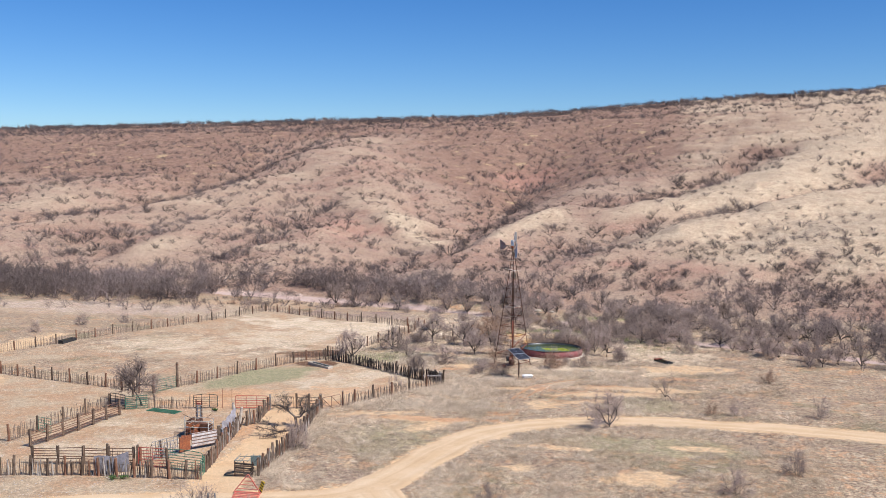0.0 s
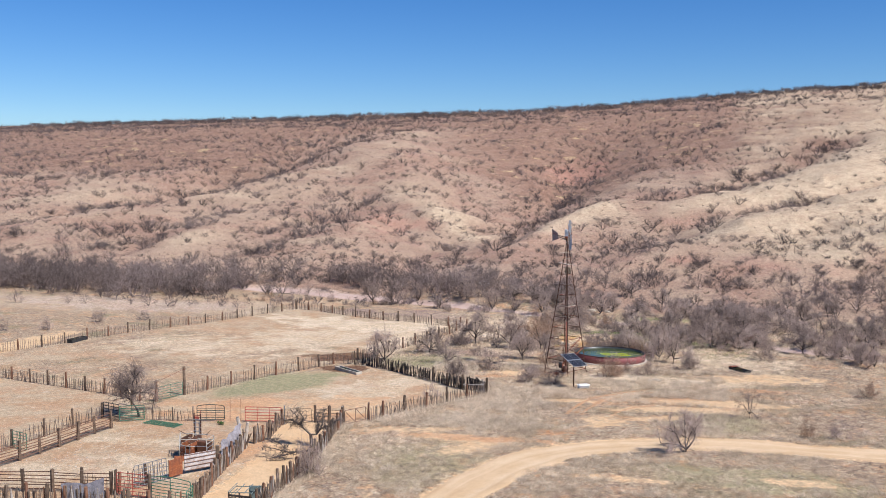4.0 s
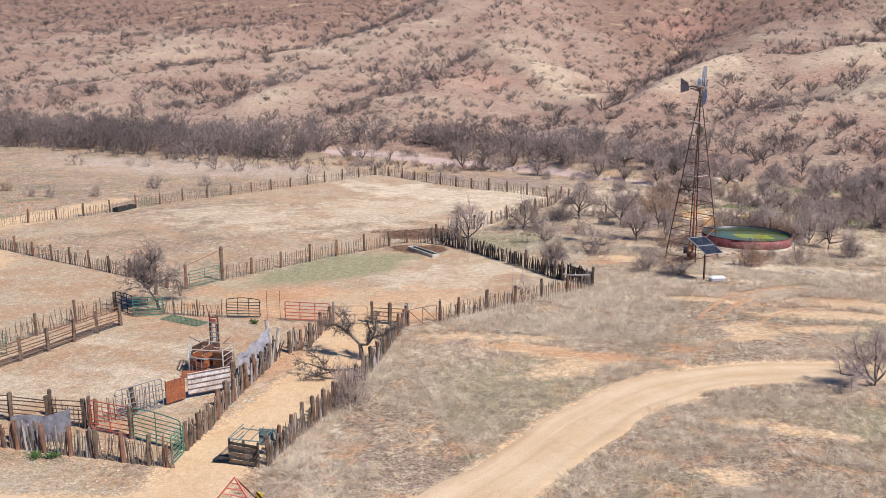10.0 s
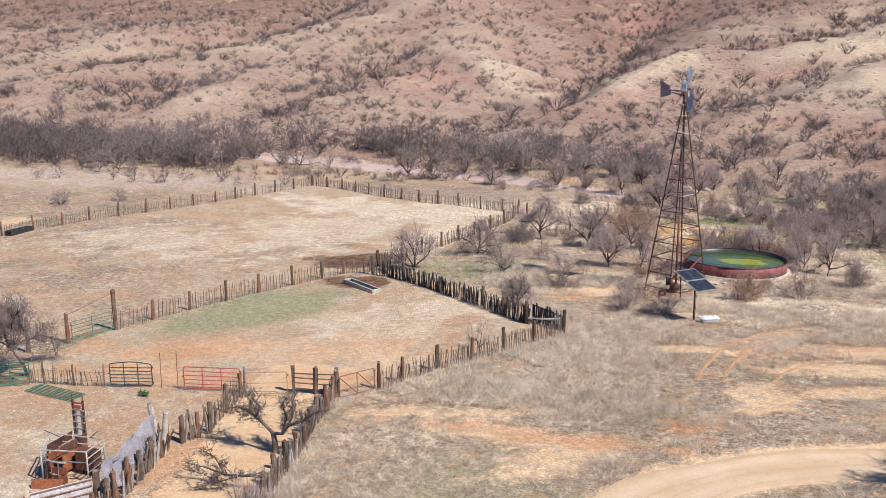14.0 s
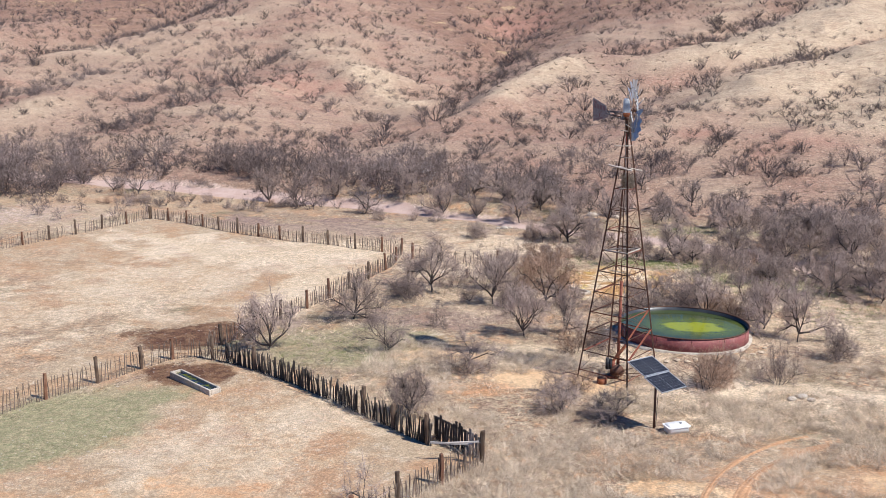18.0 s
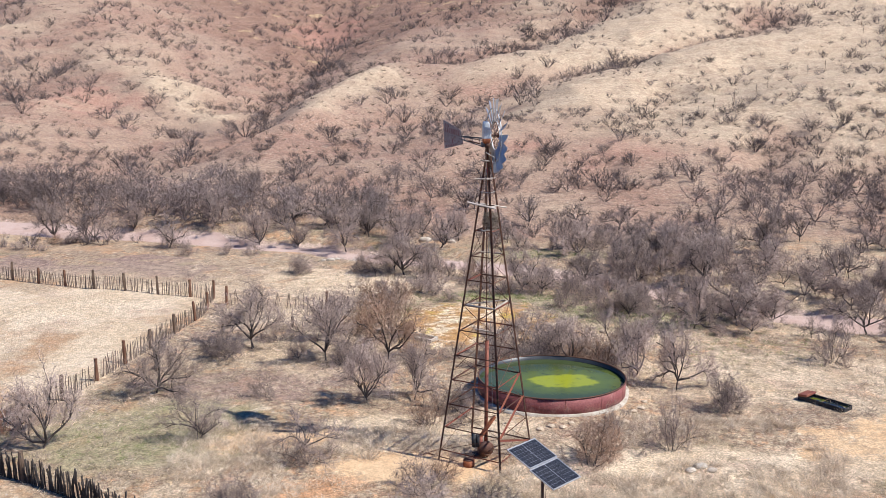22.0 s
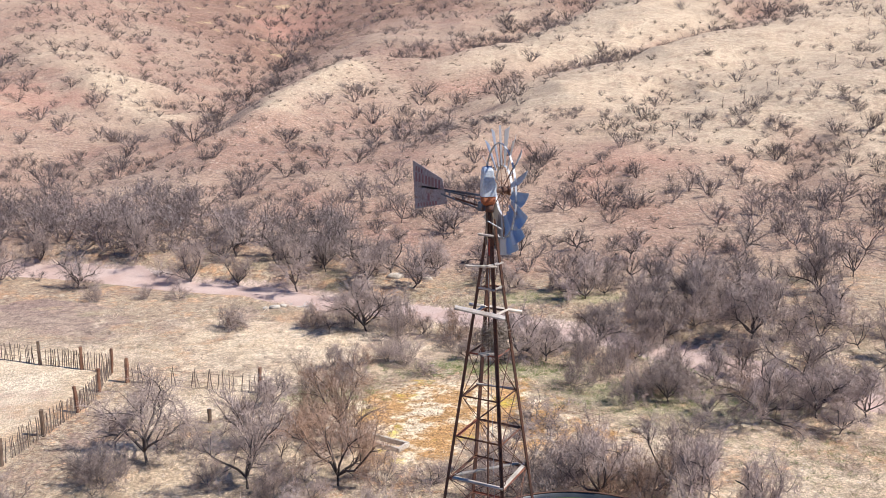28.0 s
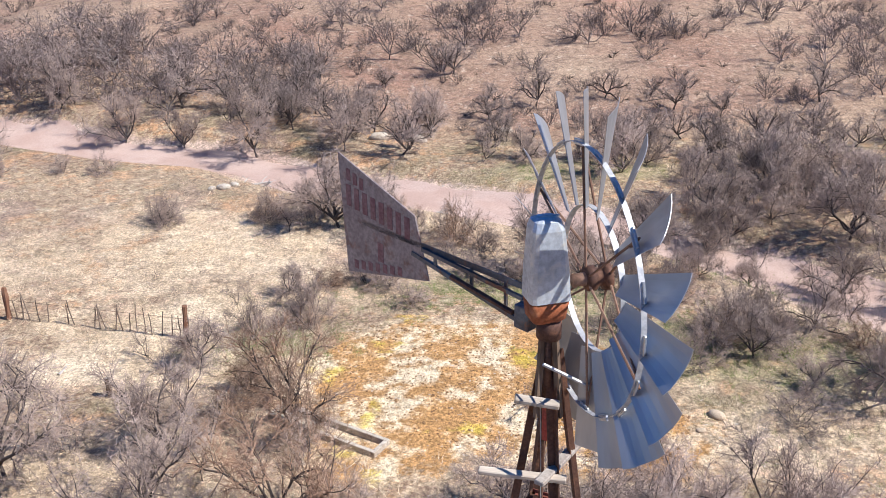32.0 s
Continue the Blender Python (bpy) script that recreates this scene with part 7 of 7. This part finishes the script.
NEAR += [("T", 8.5, 10.8, 3.2, 3.8), ("D", -15.2, 14.4, 1.7, 3.2), ("D", -1.4, 5.2, 1.3, 2.2), ("T", 1.2, 14.2, 2.3, 3.2), ("B", 4.0, 13.6, 1.9, 3.2), ("B", 6.6, 13.0, 1.8, 2.8), ("B", -2.6, 3.6, 1.7, 2.4), ("B", 6.2, 2.6, 1.3, 2.0), ("B", -0.8, 3.4, 1.3, 1.9), ("B", 0.8, 11.9, 2.2, 2.8), ("B", 2.8, 12.2, 2.5, 3.2), ("T", 5.0, 12.4, 2.8, 3.6), ("B", 7.0, 12.2, 2.2, 3.0), ("B", 2.0, 14.6, 1.9, 3.0), ("B", 4.2, 14.8, 2.0, 3.2)]
bank_ = random.Random(77)
for n in range(24):
    x = bank_.uniform(-62, -19)
    NEAR.append(("B", x, 52.5 - 0.42 * (x + 19) * (0.8 if x < -40 else 1.0) * 0.55 - bank_.uniform(3.5, 9.0), bank_.uniform(0.7, 1.5), bank_.uniform(1.3, 2.4)))
while len(NEAR) < 175:
    x, y = bank_.uniform(-8, 24), bank_.uniform(12, 38)
    if ((x - 0.6) / 7.2) ** 2 + ((y - 21.2) / 5.2) ** 2 < 1 or (x - TANK[0]) ** 2 + (y - TANK[1]) ** 2 < 30 or float(away(np.array([x]), np.array([y]), CREEK)[0]) < 4 or (x > 7 and y < 21):
        continue
    NEAR.append(("B", x, y, bank_.uniform(0.9, 1.9), bank_.uniform(1.6, 3.0)))
for n, (k, x, y, high, wide) in enumerate(NEAR):
    kind, name, label, category = KINDS[k]
    if k in "TN":
        high, wide = high * 1.05, wide * 1.12
    plant(kind, x, y, high, wide, name, label, category, n * 7 + 3, "valley trees" if category == "tree" else "valley bushes")
dead = rest("dead_tree", -11.5 * U, -29.2 * U, 0, 0, "dead grey tree with a crooked forked trunk by the alley fence", "tree")
low_ = Matrix.Diagonal((1, 1, 0.8, 1))
link("trunk", DEAD[0][0], dead, low_, "crooked forked trunk")
link("crown", DEAD[0][1], dead, low_)
FALLEN = limbs([[(0.3, 0, 0.75, 0.07), (-0.6, 0, 0.55, 0.06), (-1.5, 0.1, 0.45, 0.045), (-2.4, 0.2, 0.6, 0.03), (-3.3, 0.2, 0.7, 0.012)], [(-0.9, 0, 0.5, 0.05), (-1.7, -0.4, 0.3, 0.03), (-2.5, -0.7, 0.15, 0.012)], [(-1.5, 0.1, 0.45, 0.04), (-2.2, 0.6, 0.9, 0.025), (-3.0, 0.8, 1.1, 0.01)]], 8, 10, 3, 1.0)
limb = tagged(new("fallen_limb", sheet("fallen_limb", *tubes(FALLEN, 5, 1, 0.007), bark)), "dead forked limb fallen across the alley fence", "branch")
limb.matrix_basis = pose(-10.4 * U, -32.3 * U, ground_at(-10.4 * U, -32.3 * U), 0, 0, 4)
for n, (x, y, h, w) in enumerate([(-8.85, -35.4, 2.6, 2.4), (-9.2, -34.6, 1.6, 1.8)]):
    plant(BUSH, x * U, y * U, h, w, "bare_bush", "dense bare grey bush grown into the alley fence", "bush", n * 3 + 1, "valley bushes")
for n, (x, y) in enumerate([(-17.6, -43.9), (-16.9, -43.6), (-20.1, -25.3)]):
    plant(SMALL[1:], x * U, y * U - 0.35, 0.28, 0.7, "green_weed", "patch of bright green weeds at the fence foot", "weed", n, "green weeds")


def on_road(x, y, room):
    return min(float(away(np.array([x]), np.array([y]), l)[0]) for l in (ROAD_MAIN, ROAD_SOUTH, ALLEY, CREEK)) < room


# the belt of brush along the creek: trees one by one where the camera comes near
g = np.random.default_rng(21)
BELT_LINE = [(-150, 58), (-110, 60), (-75, 66), (-45, 66), (-20, 57), (0, 48), (12, 40), (24, 30), (36, 22), (60, 12)]
spots = []
line = np.array(BELT_LINE, float)
seg = np.hypot(*np.diff(line, axis=0).T)
while len(spots) < 410:
    n = g.choice(len(seg), p=seg / seg.sum())
    u = g.random()
    p = line[n] * (1 - u) + line[n + 1] * u
    d = (line[n + 1] - line[n]) / seg[n]
    wide = 9.0 if p[0] < -15 else 12.0
    q = p + np.array([-d[1], d[0]]) * np.clip(g.normal(0, 0.5), -1.2, 1.3) * wide
    if q[0] > 5 and g.random() < 0.35:
        continue
    if on_road(q[0], q[1], 4.2 if q[0] < 9 else -1) or (q[0] - 3.7) ** 2 + (q[1] - 8.7) ** 2 < 36 or (q[1] < 12 and q[0] < 20):
        continue
    spots.append((float(q[0]), float(q[1]), float(g.uniform(1.5, 3.3) if q[0] > -10 else g.uniform(2.1, 4.0))))
EAST = [(13, 25), (15, 16), (22, 11), (32, 5), (62, 6), (64, 40), (28, 58), (6, 50), (9, 36)]
MIDDLE = [(-16, 6), (-4, 4), (-6, 14), (-7, 26), (-16, 27)]
NORTH = [(-8, 27), (6, 26), (12, 20), (22, 14), (16, 28), (0, 36), (-10, 36)]
WEST = [(-100, 34), (-50, 40), (-50, 55), (-110, 52)]
FOOT = [(-30, 56), (-12, 53), (10, 50), (40, 40), (60, 40), (55, 66), (20, 74), (-10, 82), (-34, 74)]
for zone, count in ((EAST, 100), (MIDDLE, 8), (NORTH, 16), (WEST, 40), (FOOT, 95)):
    made = 0
    while made < count:
        x, y = (float(g.uniform(*lim)) for lim in zip(np.min(zone, 0), np.max(zone, 0)))
        if not inside(np.array([x]), np.array([y]), zone)[0] or on_road(x, y, 3.6 if x < 11 else -1) or (x - 3.7) ** 2 + (y - 8.7) ** 2 < 36 or ((x - 0.4) / 6) ** 2 + ((y - 21) / 4.4) ** 2 < 1:
            continue
        spots.append((x, y, float(g.uniform(1.2, 2.9) if zone in (EAST, FOOT) else g.uniform(0.8, 1.9))))
        made += 1
spots.sort(key=lambda s: (s[0] - 2) ** 2 + (s[1] - 10) ** 2)
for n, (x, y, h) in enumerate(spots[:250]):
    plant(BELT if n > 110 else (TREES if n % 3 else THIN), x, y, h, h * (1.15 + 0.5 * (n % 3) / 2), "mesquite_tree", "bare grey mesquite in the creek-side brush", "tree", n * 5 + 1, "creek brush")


def scatter(name, places, kinds, label, material, seed, category):
    """Many alike plants joined into one object: rows of x, y, size and width."""
    g = np.random.default_rng(seed)
    V, F, base = [], [], 0
    pl_ = np.array(places, float)
    z = land(pl_[:, 0], pl_[:, 1])
    for (x, y, s, w), h in zip(pl_, z):
        v, f = kinds[g.integers(len(kinds))]
        a = g.uniform(0, math.tau)
        c, q = math.cos(a), math.sin(a)
        V.append(np.stack([(v[:, 0] * c - v[:, 1] * q) * w + x, (v[:, 0] * q + v[:, 1] * c) * w + y, v[:, 2] * s + h], 1))
        F.append(f + base)
        base += len(v)
    ob = new(name, sheet(name, np.concatenate(V), np.concatenate(F), material, False))
    return tagged(ob, label, category, kind="stuff")


def fan(seed, stems, twigs, width, spread=0.8):
    """A small many-stemmed bush of slivers that rise and spread from one foot."""
    g = np.random.default_rng(seed)
    rows = []
    for _ in range(stems):
        a, t = g.uniform(0, math.tau), spread * g.uniform(0.2, 1.1)
        d = np.array([math.cos(a) * t, math.sin(a) * t, 1.0])
        d *= g.uniform(0.6, 1.0) / np.linalg.norm(d)
        foot = np.array([math.cos(a), math.sin(a), 0]) * 0.06
        rows.append((0, foot, foot + d, width, width))
        for _ in range(twigs):
            p = foot + d * g.uniform(0.25, 0.8)
            e = d / np.linalg.norm(d) + g.normal(0, 0.45, 3)
            rows.append((1, p, p + e / np.linalg.norm(e) * g.uniform(0.25, 0.5), width, width))
    return ribbons(rows, width, g)


def far_tree(seed, limbs_, branches, twigs, width):
    """A spreading bare crown for what stands far off, one metre high."""
    rows = mesquite(seed, limbs_, 0.12, branches, twigs, 0, thick=0.8)
    g = np.random.default_rng(seed)
    v1, f1 = tubes([r for r in rows if r[0] < 2], 3)
    v2, f2 = ribbons([r for r in rows if r[0] >= 2], width, g)
    v = np.concatenate([v1, v2])
    return v / np.percentile(v[:, 2], 98), np.concatenate([f1, f2 + len(v1)])


FAR_TREE = [far_tree(400 + n, 6, 7, 7, 0.0075) for n in range(10)]
FAR_LOW = [fan(440 + n, 9, 0, 0.035, 1.3) for n in range(6)]
FAR_BUSH = [fan(420 + n, 15, 5, 0.0115, 1.05) for n in range(10)]
TINY_BUSH = [fan(480 + n, 10, 2, 0.022, 1.05) for n in range(10)]
NEAR_BUSH = [fan(460 + n, 17, 9, 0.0075, 1.1) for n in range(10)]
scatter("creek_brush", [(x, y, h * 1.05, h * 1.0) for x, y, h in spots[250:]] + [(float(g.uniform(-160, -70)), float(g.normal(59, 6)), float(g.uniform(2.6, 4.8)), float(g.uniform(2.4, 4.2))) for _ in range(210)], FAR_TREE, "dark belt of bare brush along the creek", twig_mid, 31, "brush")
# scrub on the hillside, thick in the gullies and thin on the grassy spurs
by = np.sqrt(g.uniform(157.0**2, 700.0**2, 33000)) - 95
bx = g.uniform(-1.3, 0.66, 33000) * (by + 95) + 8
bend = hill(bx, by) - (hill(bx - 10, by) + hill(bx + 10, by) + hill(bx, by - 10) + hill(bx, by + 10)) / 4
in_vale = np.max([np.exp(-(reach(bx, by, l)[0] ** 2)) for l in VALES[1:]], 0)
on_spur = np.max([np.exp(-((0.8 * reach(bx, by, SPURS[n])[0]) ** 2)) for n in (0, 1, 2)], 0)
chance = np.clip(0.42 + 0.16 * (by < 270) + 0.55 * in_vale - 0.16 * on_spur - 0.25 * bend + 0.3 * fuzz(bx, by, 30, 1) + 0.3 * fuzz(bx, by, 11, 2) + np.clip((by - 420) / 200, 0, 0.4) + np.clip((84 - by) / 30, 0, 0.5) - np.clip((bx - 15) / 90, 0, 0.22) * (by > 110), 0.05, 1)
keep = g.random(len(bx)) < chance
bx, by, bend = bx[keep], by[keep], bend[keep]
size = g.lognormal(0.40, 0.42, len(bx)).clip(0.6, 3.2) * (1 + 0.25 * in_vale[keep])
near = by < 105
ex, ey = g.uniform(-90, 75, 1500), g.uniform(50, 112, 1500)
es = g.lognormal(-0.1, 0.4, 1500).clip(0.4, 1.8)
foot = (away(ex, ey, CREEK) > 4) & (g.random(1500) < np.clip(0.7 + 0.5 * fuzz(ex, ey, 12, 1), 0.15, 1))
scatter("hillside_scrub", np.concatenate([np.stack([bx, by, size * 0.95, size * 1.1], 1)[near], np.stack([ex, ey, es, es * 1.2], 1)[foot]]), NEAR_BUSH, "scattered bare scrub bushes on the lower hillside", twig_far, 32, "scrub")
mid = ~near & (by < 235)
scatter("hillside_scrub", np.stack([bx, by, size * 0.92, size * 1.2], 1)[mid], FAR_BUSH, "scattered bare scrub bushes on the middle hillside", twig_far, 33, "scrub")
scatter("hillside_scrub", np.stack([bx, by, size * 0.95, size * 1.25], 1)[by >= 235], TINY_BUSH, "scattered bare scrub bushes on the upper hillside", twig_far, 36, "scrub")
dy_ = np.sqrt(g.uniform(155.0**2, 520.0**2, 36000)) - 95
dx_ = g.uniform(-1.25, 0.62, 36000) * (dy_ + 95) + 8
thick = g.random(36000) < (1 - np.clip((dx_ - 10) / 90, 0, 0.5)) * np.clip(0.6 + 0.5 * fuzz(dx_, dy_, 18, 0) + 0.4 * fuzz(dx_, dy_, 50, 2), 0.1, 1)
low = g.uniform(0.22, 0.75, 36000)
scatter("low_scrub", np.stack([dx_, dy_, low, low * 1.6], 1)[thick], FAR_LOW, "low grey-brown grass clumps dotting the hillside", clump_far, 35, "scrub")
crest = [(float(g.uniform(-560, 330)), float(g.uniform(540, 660)), float(g.uniform(2.0, 4.5)), float(g.uniform(2.5, 5.0))) for _ in range(3000)]
scatter("crest_scrub", crest, FAR_BUSH, "dark line of scrub along the hill crest", twig_far, 34, "scrub")


# ---- dry grass, weeds and stones ----
def tuft(seed, blades, high, spread, width):
    g = np.random.default_rng(seed)
    rows = []
    for _ in range(blades):
        a, t = g.uniform(0, math.tau), abs(g.normal(0, spread))
        p = np.array([math.cos(a), math.sin(a), 0]) * g.uniform(0, 0.2)
        d = np.array([math.cos(a) * t - 0.45, math.sin(a) * t - 0.2, 0.85])
        rows.append((0, p, p + d / np.linalg.norm(d) * high * g.uniform(0.5, 1.1), width, width))
    return ribbons(rows, width, g)


TUFTS = [tuft(500 + n, 16, 0.42, 1.5, 0.0058) for n in range(8)]
BUNCH = [tuft(520 + n, 30, 0.55, 1.1, 0.0042) for n in range(6)]


def sow(count, x0, x1, y0, y1, seed, patch, least, sizes, clear=1.9, pens=True):
    g = np.random.default_rng(seed)
    x, y = g.uniform(x0, x1, count), g.uniform(y0, y1, count)
    ok = fuzz(x, y, patch, 2) + 0.6 * fuzz(x, y, patch / 3, 1) > least
    for l in (ROAD_MAIN, ROAD_SOUTH, ALLEY):
        ok &= away(x, y, l) > clear + 0.5 * fuzz(x, y, 2, 0)
    ok &= away(x, y, CREEK) > 3.0
    ok &= (away(x, y, PAIR_A) > 0.95) & (away(x, y, PAIR_B) > 0.5)
    for wx, wy, ra, rb, turn in WORN:
        c, s = math.cos(turn), math.sin(turn)
        dx, dy = x - wx * U, y - wy * U
        ok &= np.hypot((dx * c + dy * s) / (ra * U), (dy * c - dx * s) / (rb * U)) + 0.3 * fuzz(x, y, 1.8, 2) > 0.95
    ok &= (x - TANK[0]) ** 2 + (y - TANK[1]) ** 2 > 20
    ok &= ((x - 0.6) / 2.6) ** 2 + ((y + 6.9) / 1.5) ** 2 > 1
    for q in (PEN_BIG, PEN_SMALL, CORRAL, PEN_WEST) if pens else ():
        ok &= ~inside(x, y, q)
    ok &= (((x + 0.7) / 5.6) ** 2 + ((y - 22.2) / 4.6) ** 2 > 1) & (((x - 3.0) / 4.8) ** 2 + ((y - 18.9) / 3.2) ** 2 > 1)
    x, y = x[ok], y[ok]
    s = g.uniform(*sizes, len(x))
    return np.stack([x, y, s, s * g.uniform(0.8, 1.4, len(x))], 1)


scatter("dry_grass", sow(30000, -14, 30, -56, -4, 41, 5.0, -0.1, (0.45, 1.05)), TUFTS, "matted straw-coloured dry grass on the near flat", straw, 41, "grass")
scatter("dry_grass", sow(14000, -24, 32, -4, 46, 42, 5.0, -0.3, (0.45, 1.1)), TUFTS, "dry straw grass round the windmill and brush", straw, 42, "grass")
scatter("bunch_grass", sow(8000, -14, 16, -26, 4, 43, 4.0, 0.0, (0.7, 1.5)), BUNCH, "clumps of pale bleached bunch grass", straw_pale, 43, "grass")
scatter("bunch_grass", sow(9000, -12, 26, -54, -22, 44, 3.5, 0.15, (0.5, 1.3), 2.2), BUNCH, "clumps of pale bleached bunch grass by the track", straw_pale, 44, "grass")
weeds_at = np.concatenate([sow(6500, -14, 30, -56, -4, 61, 6.0, 0.0, (0.5, 1.0)), sow(4500, -24, 30, -4, 46, 62, 6.0, 0.0, (0.5, 1.1))])
scatter("dead_weeds", weeds_at[((weeds_at[:, 0] - 9) / 9) ** 2 + ((weeds_at[:, 1] + 3.2) / 4.5) ** 2 > 1], TUFTS, "dead grey-brown weeds among the dry grass", weed_grey, 61, "weeds")
fence_side = [(q[0] + float(g.normal(0.5, 0.3)), q[1] + float(g.normal(0, 0.3)), float(g.uniform(0.7, 1.5)), float(g.uniform(0.7, 1.2))) for l in (M([(-8.7, -41.8), (-9.5, -34.4), (-10.5, -29.0), (-11.9, -23.1)]), M([(-4.4, -11.0), (-7.1, -15.8), (-10.4, -21.8)])) for q in along(l, 0.10, 0.5, random.Random(2))]
scatter("bunch_grass", fence_side, BUNCH, "tall pale grass grown up along the fences", straw_pale, 45, "grass")
greens = [(float(g.normal(x * U, sx * U)), float(g.normal(y * U, sy * U)), float(g.uniform(0.3, 0.8)), float(g.uniform(0.5, 1.1))) for x, y, sx, sy, n in ((2, 24.5, 3, 0.8, 500), (9, 20.5, 3, 1.4, 600), (-6, 21.5, 1.4, 0.8, 200), (12, 26, 3, 1, 260), (-14, 2, 2.5, 2, 160), (13, 14, 3, 2, 200), (6, 37.5, 3, 1, 160)) for _ in range(n)]
scatter("green_grass", greens, TUFTS, "patches of fresh green grass among the brush", grass_green, 46, "grass")
PEBBLE = []
for n in range(5):
    bm = bmesh.new()
    bmesh.ops.create_icosphere(bm, subdivisions=1, radius=1.0)
    bm.verts.ensure_lookup_table()
    gg = random.Random(n)
    pts = np.array([[v.co.x * gg.uniform(0.7, 1.3), v.co.y * gg.uniform(0.7, 1.3), v.co.z * 0.6] for v in bm.verts])
    PEBBLE.append((pts, np.array([[v.index for v in f.verts] for f in bm.faces])))
    bm.free()


def strew(count, corners, seed, lo, hi):
    g = np.random.default_rng(seed)
    xs, ys = zip(*corners)
    x, y = g.uniform(min(xs), max(xs), count), g.uniform(min(ys), max(ys), count)
    ok = inside(x, y, corners)
    s = g.uniform(lo, hi, count)
    return np.stack([x, y, s, s], 1)[ok]


scatter("scattered_stones", np.concatenate([strew(1500, CORRAL, 51, 0.015, 0.06), strew(900, PEN_BIG, 52, 0.02, 0.06), strew(700, M([(-30, -45), (-12, -43), (-10, -47), (-30, -52)]), 53, 0.02, 0.07)]), PEBBLE, "small pale stones scattered on bare ground", stone_pale, 51, "stones")
t_ = g.uniform(0, math.tau, 1500)
r_ = np.sqrt(g.random(1500))
scatter("rusty_clods", np.stack([0.6 + 6.6 * r_ * np.cos(t_), 21.2 - 0.35 * 6.6 * r_ * np.cos(t_) + 4.0 * r_ * np.sin(t_), g.uniform(0.015, 0.045, 1500), g.uniform(0.02, 0.055, 1500)], 1), PEBBLE, "trampled rusty clods on stained salty ground", clod, 55, "clods")
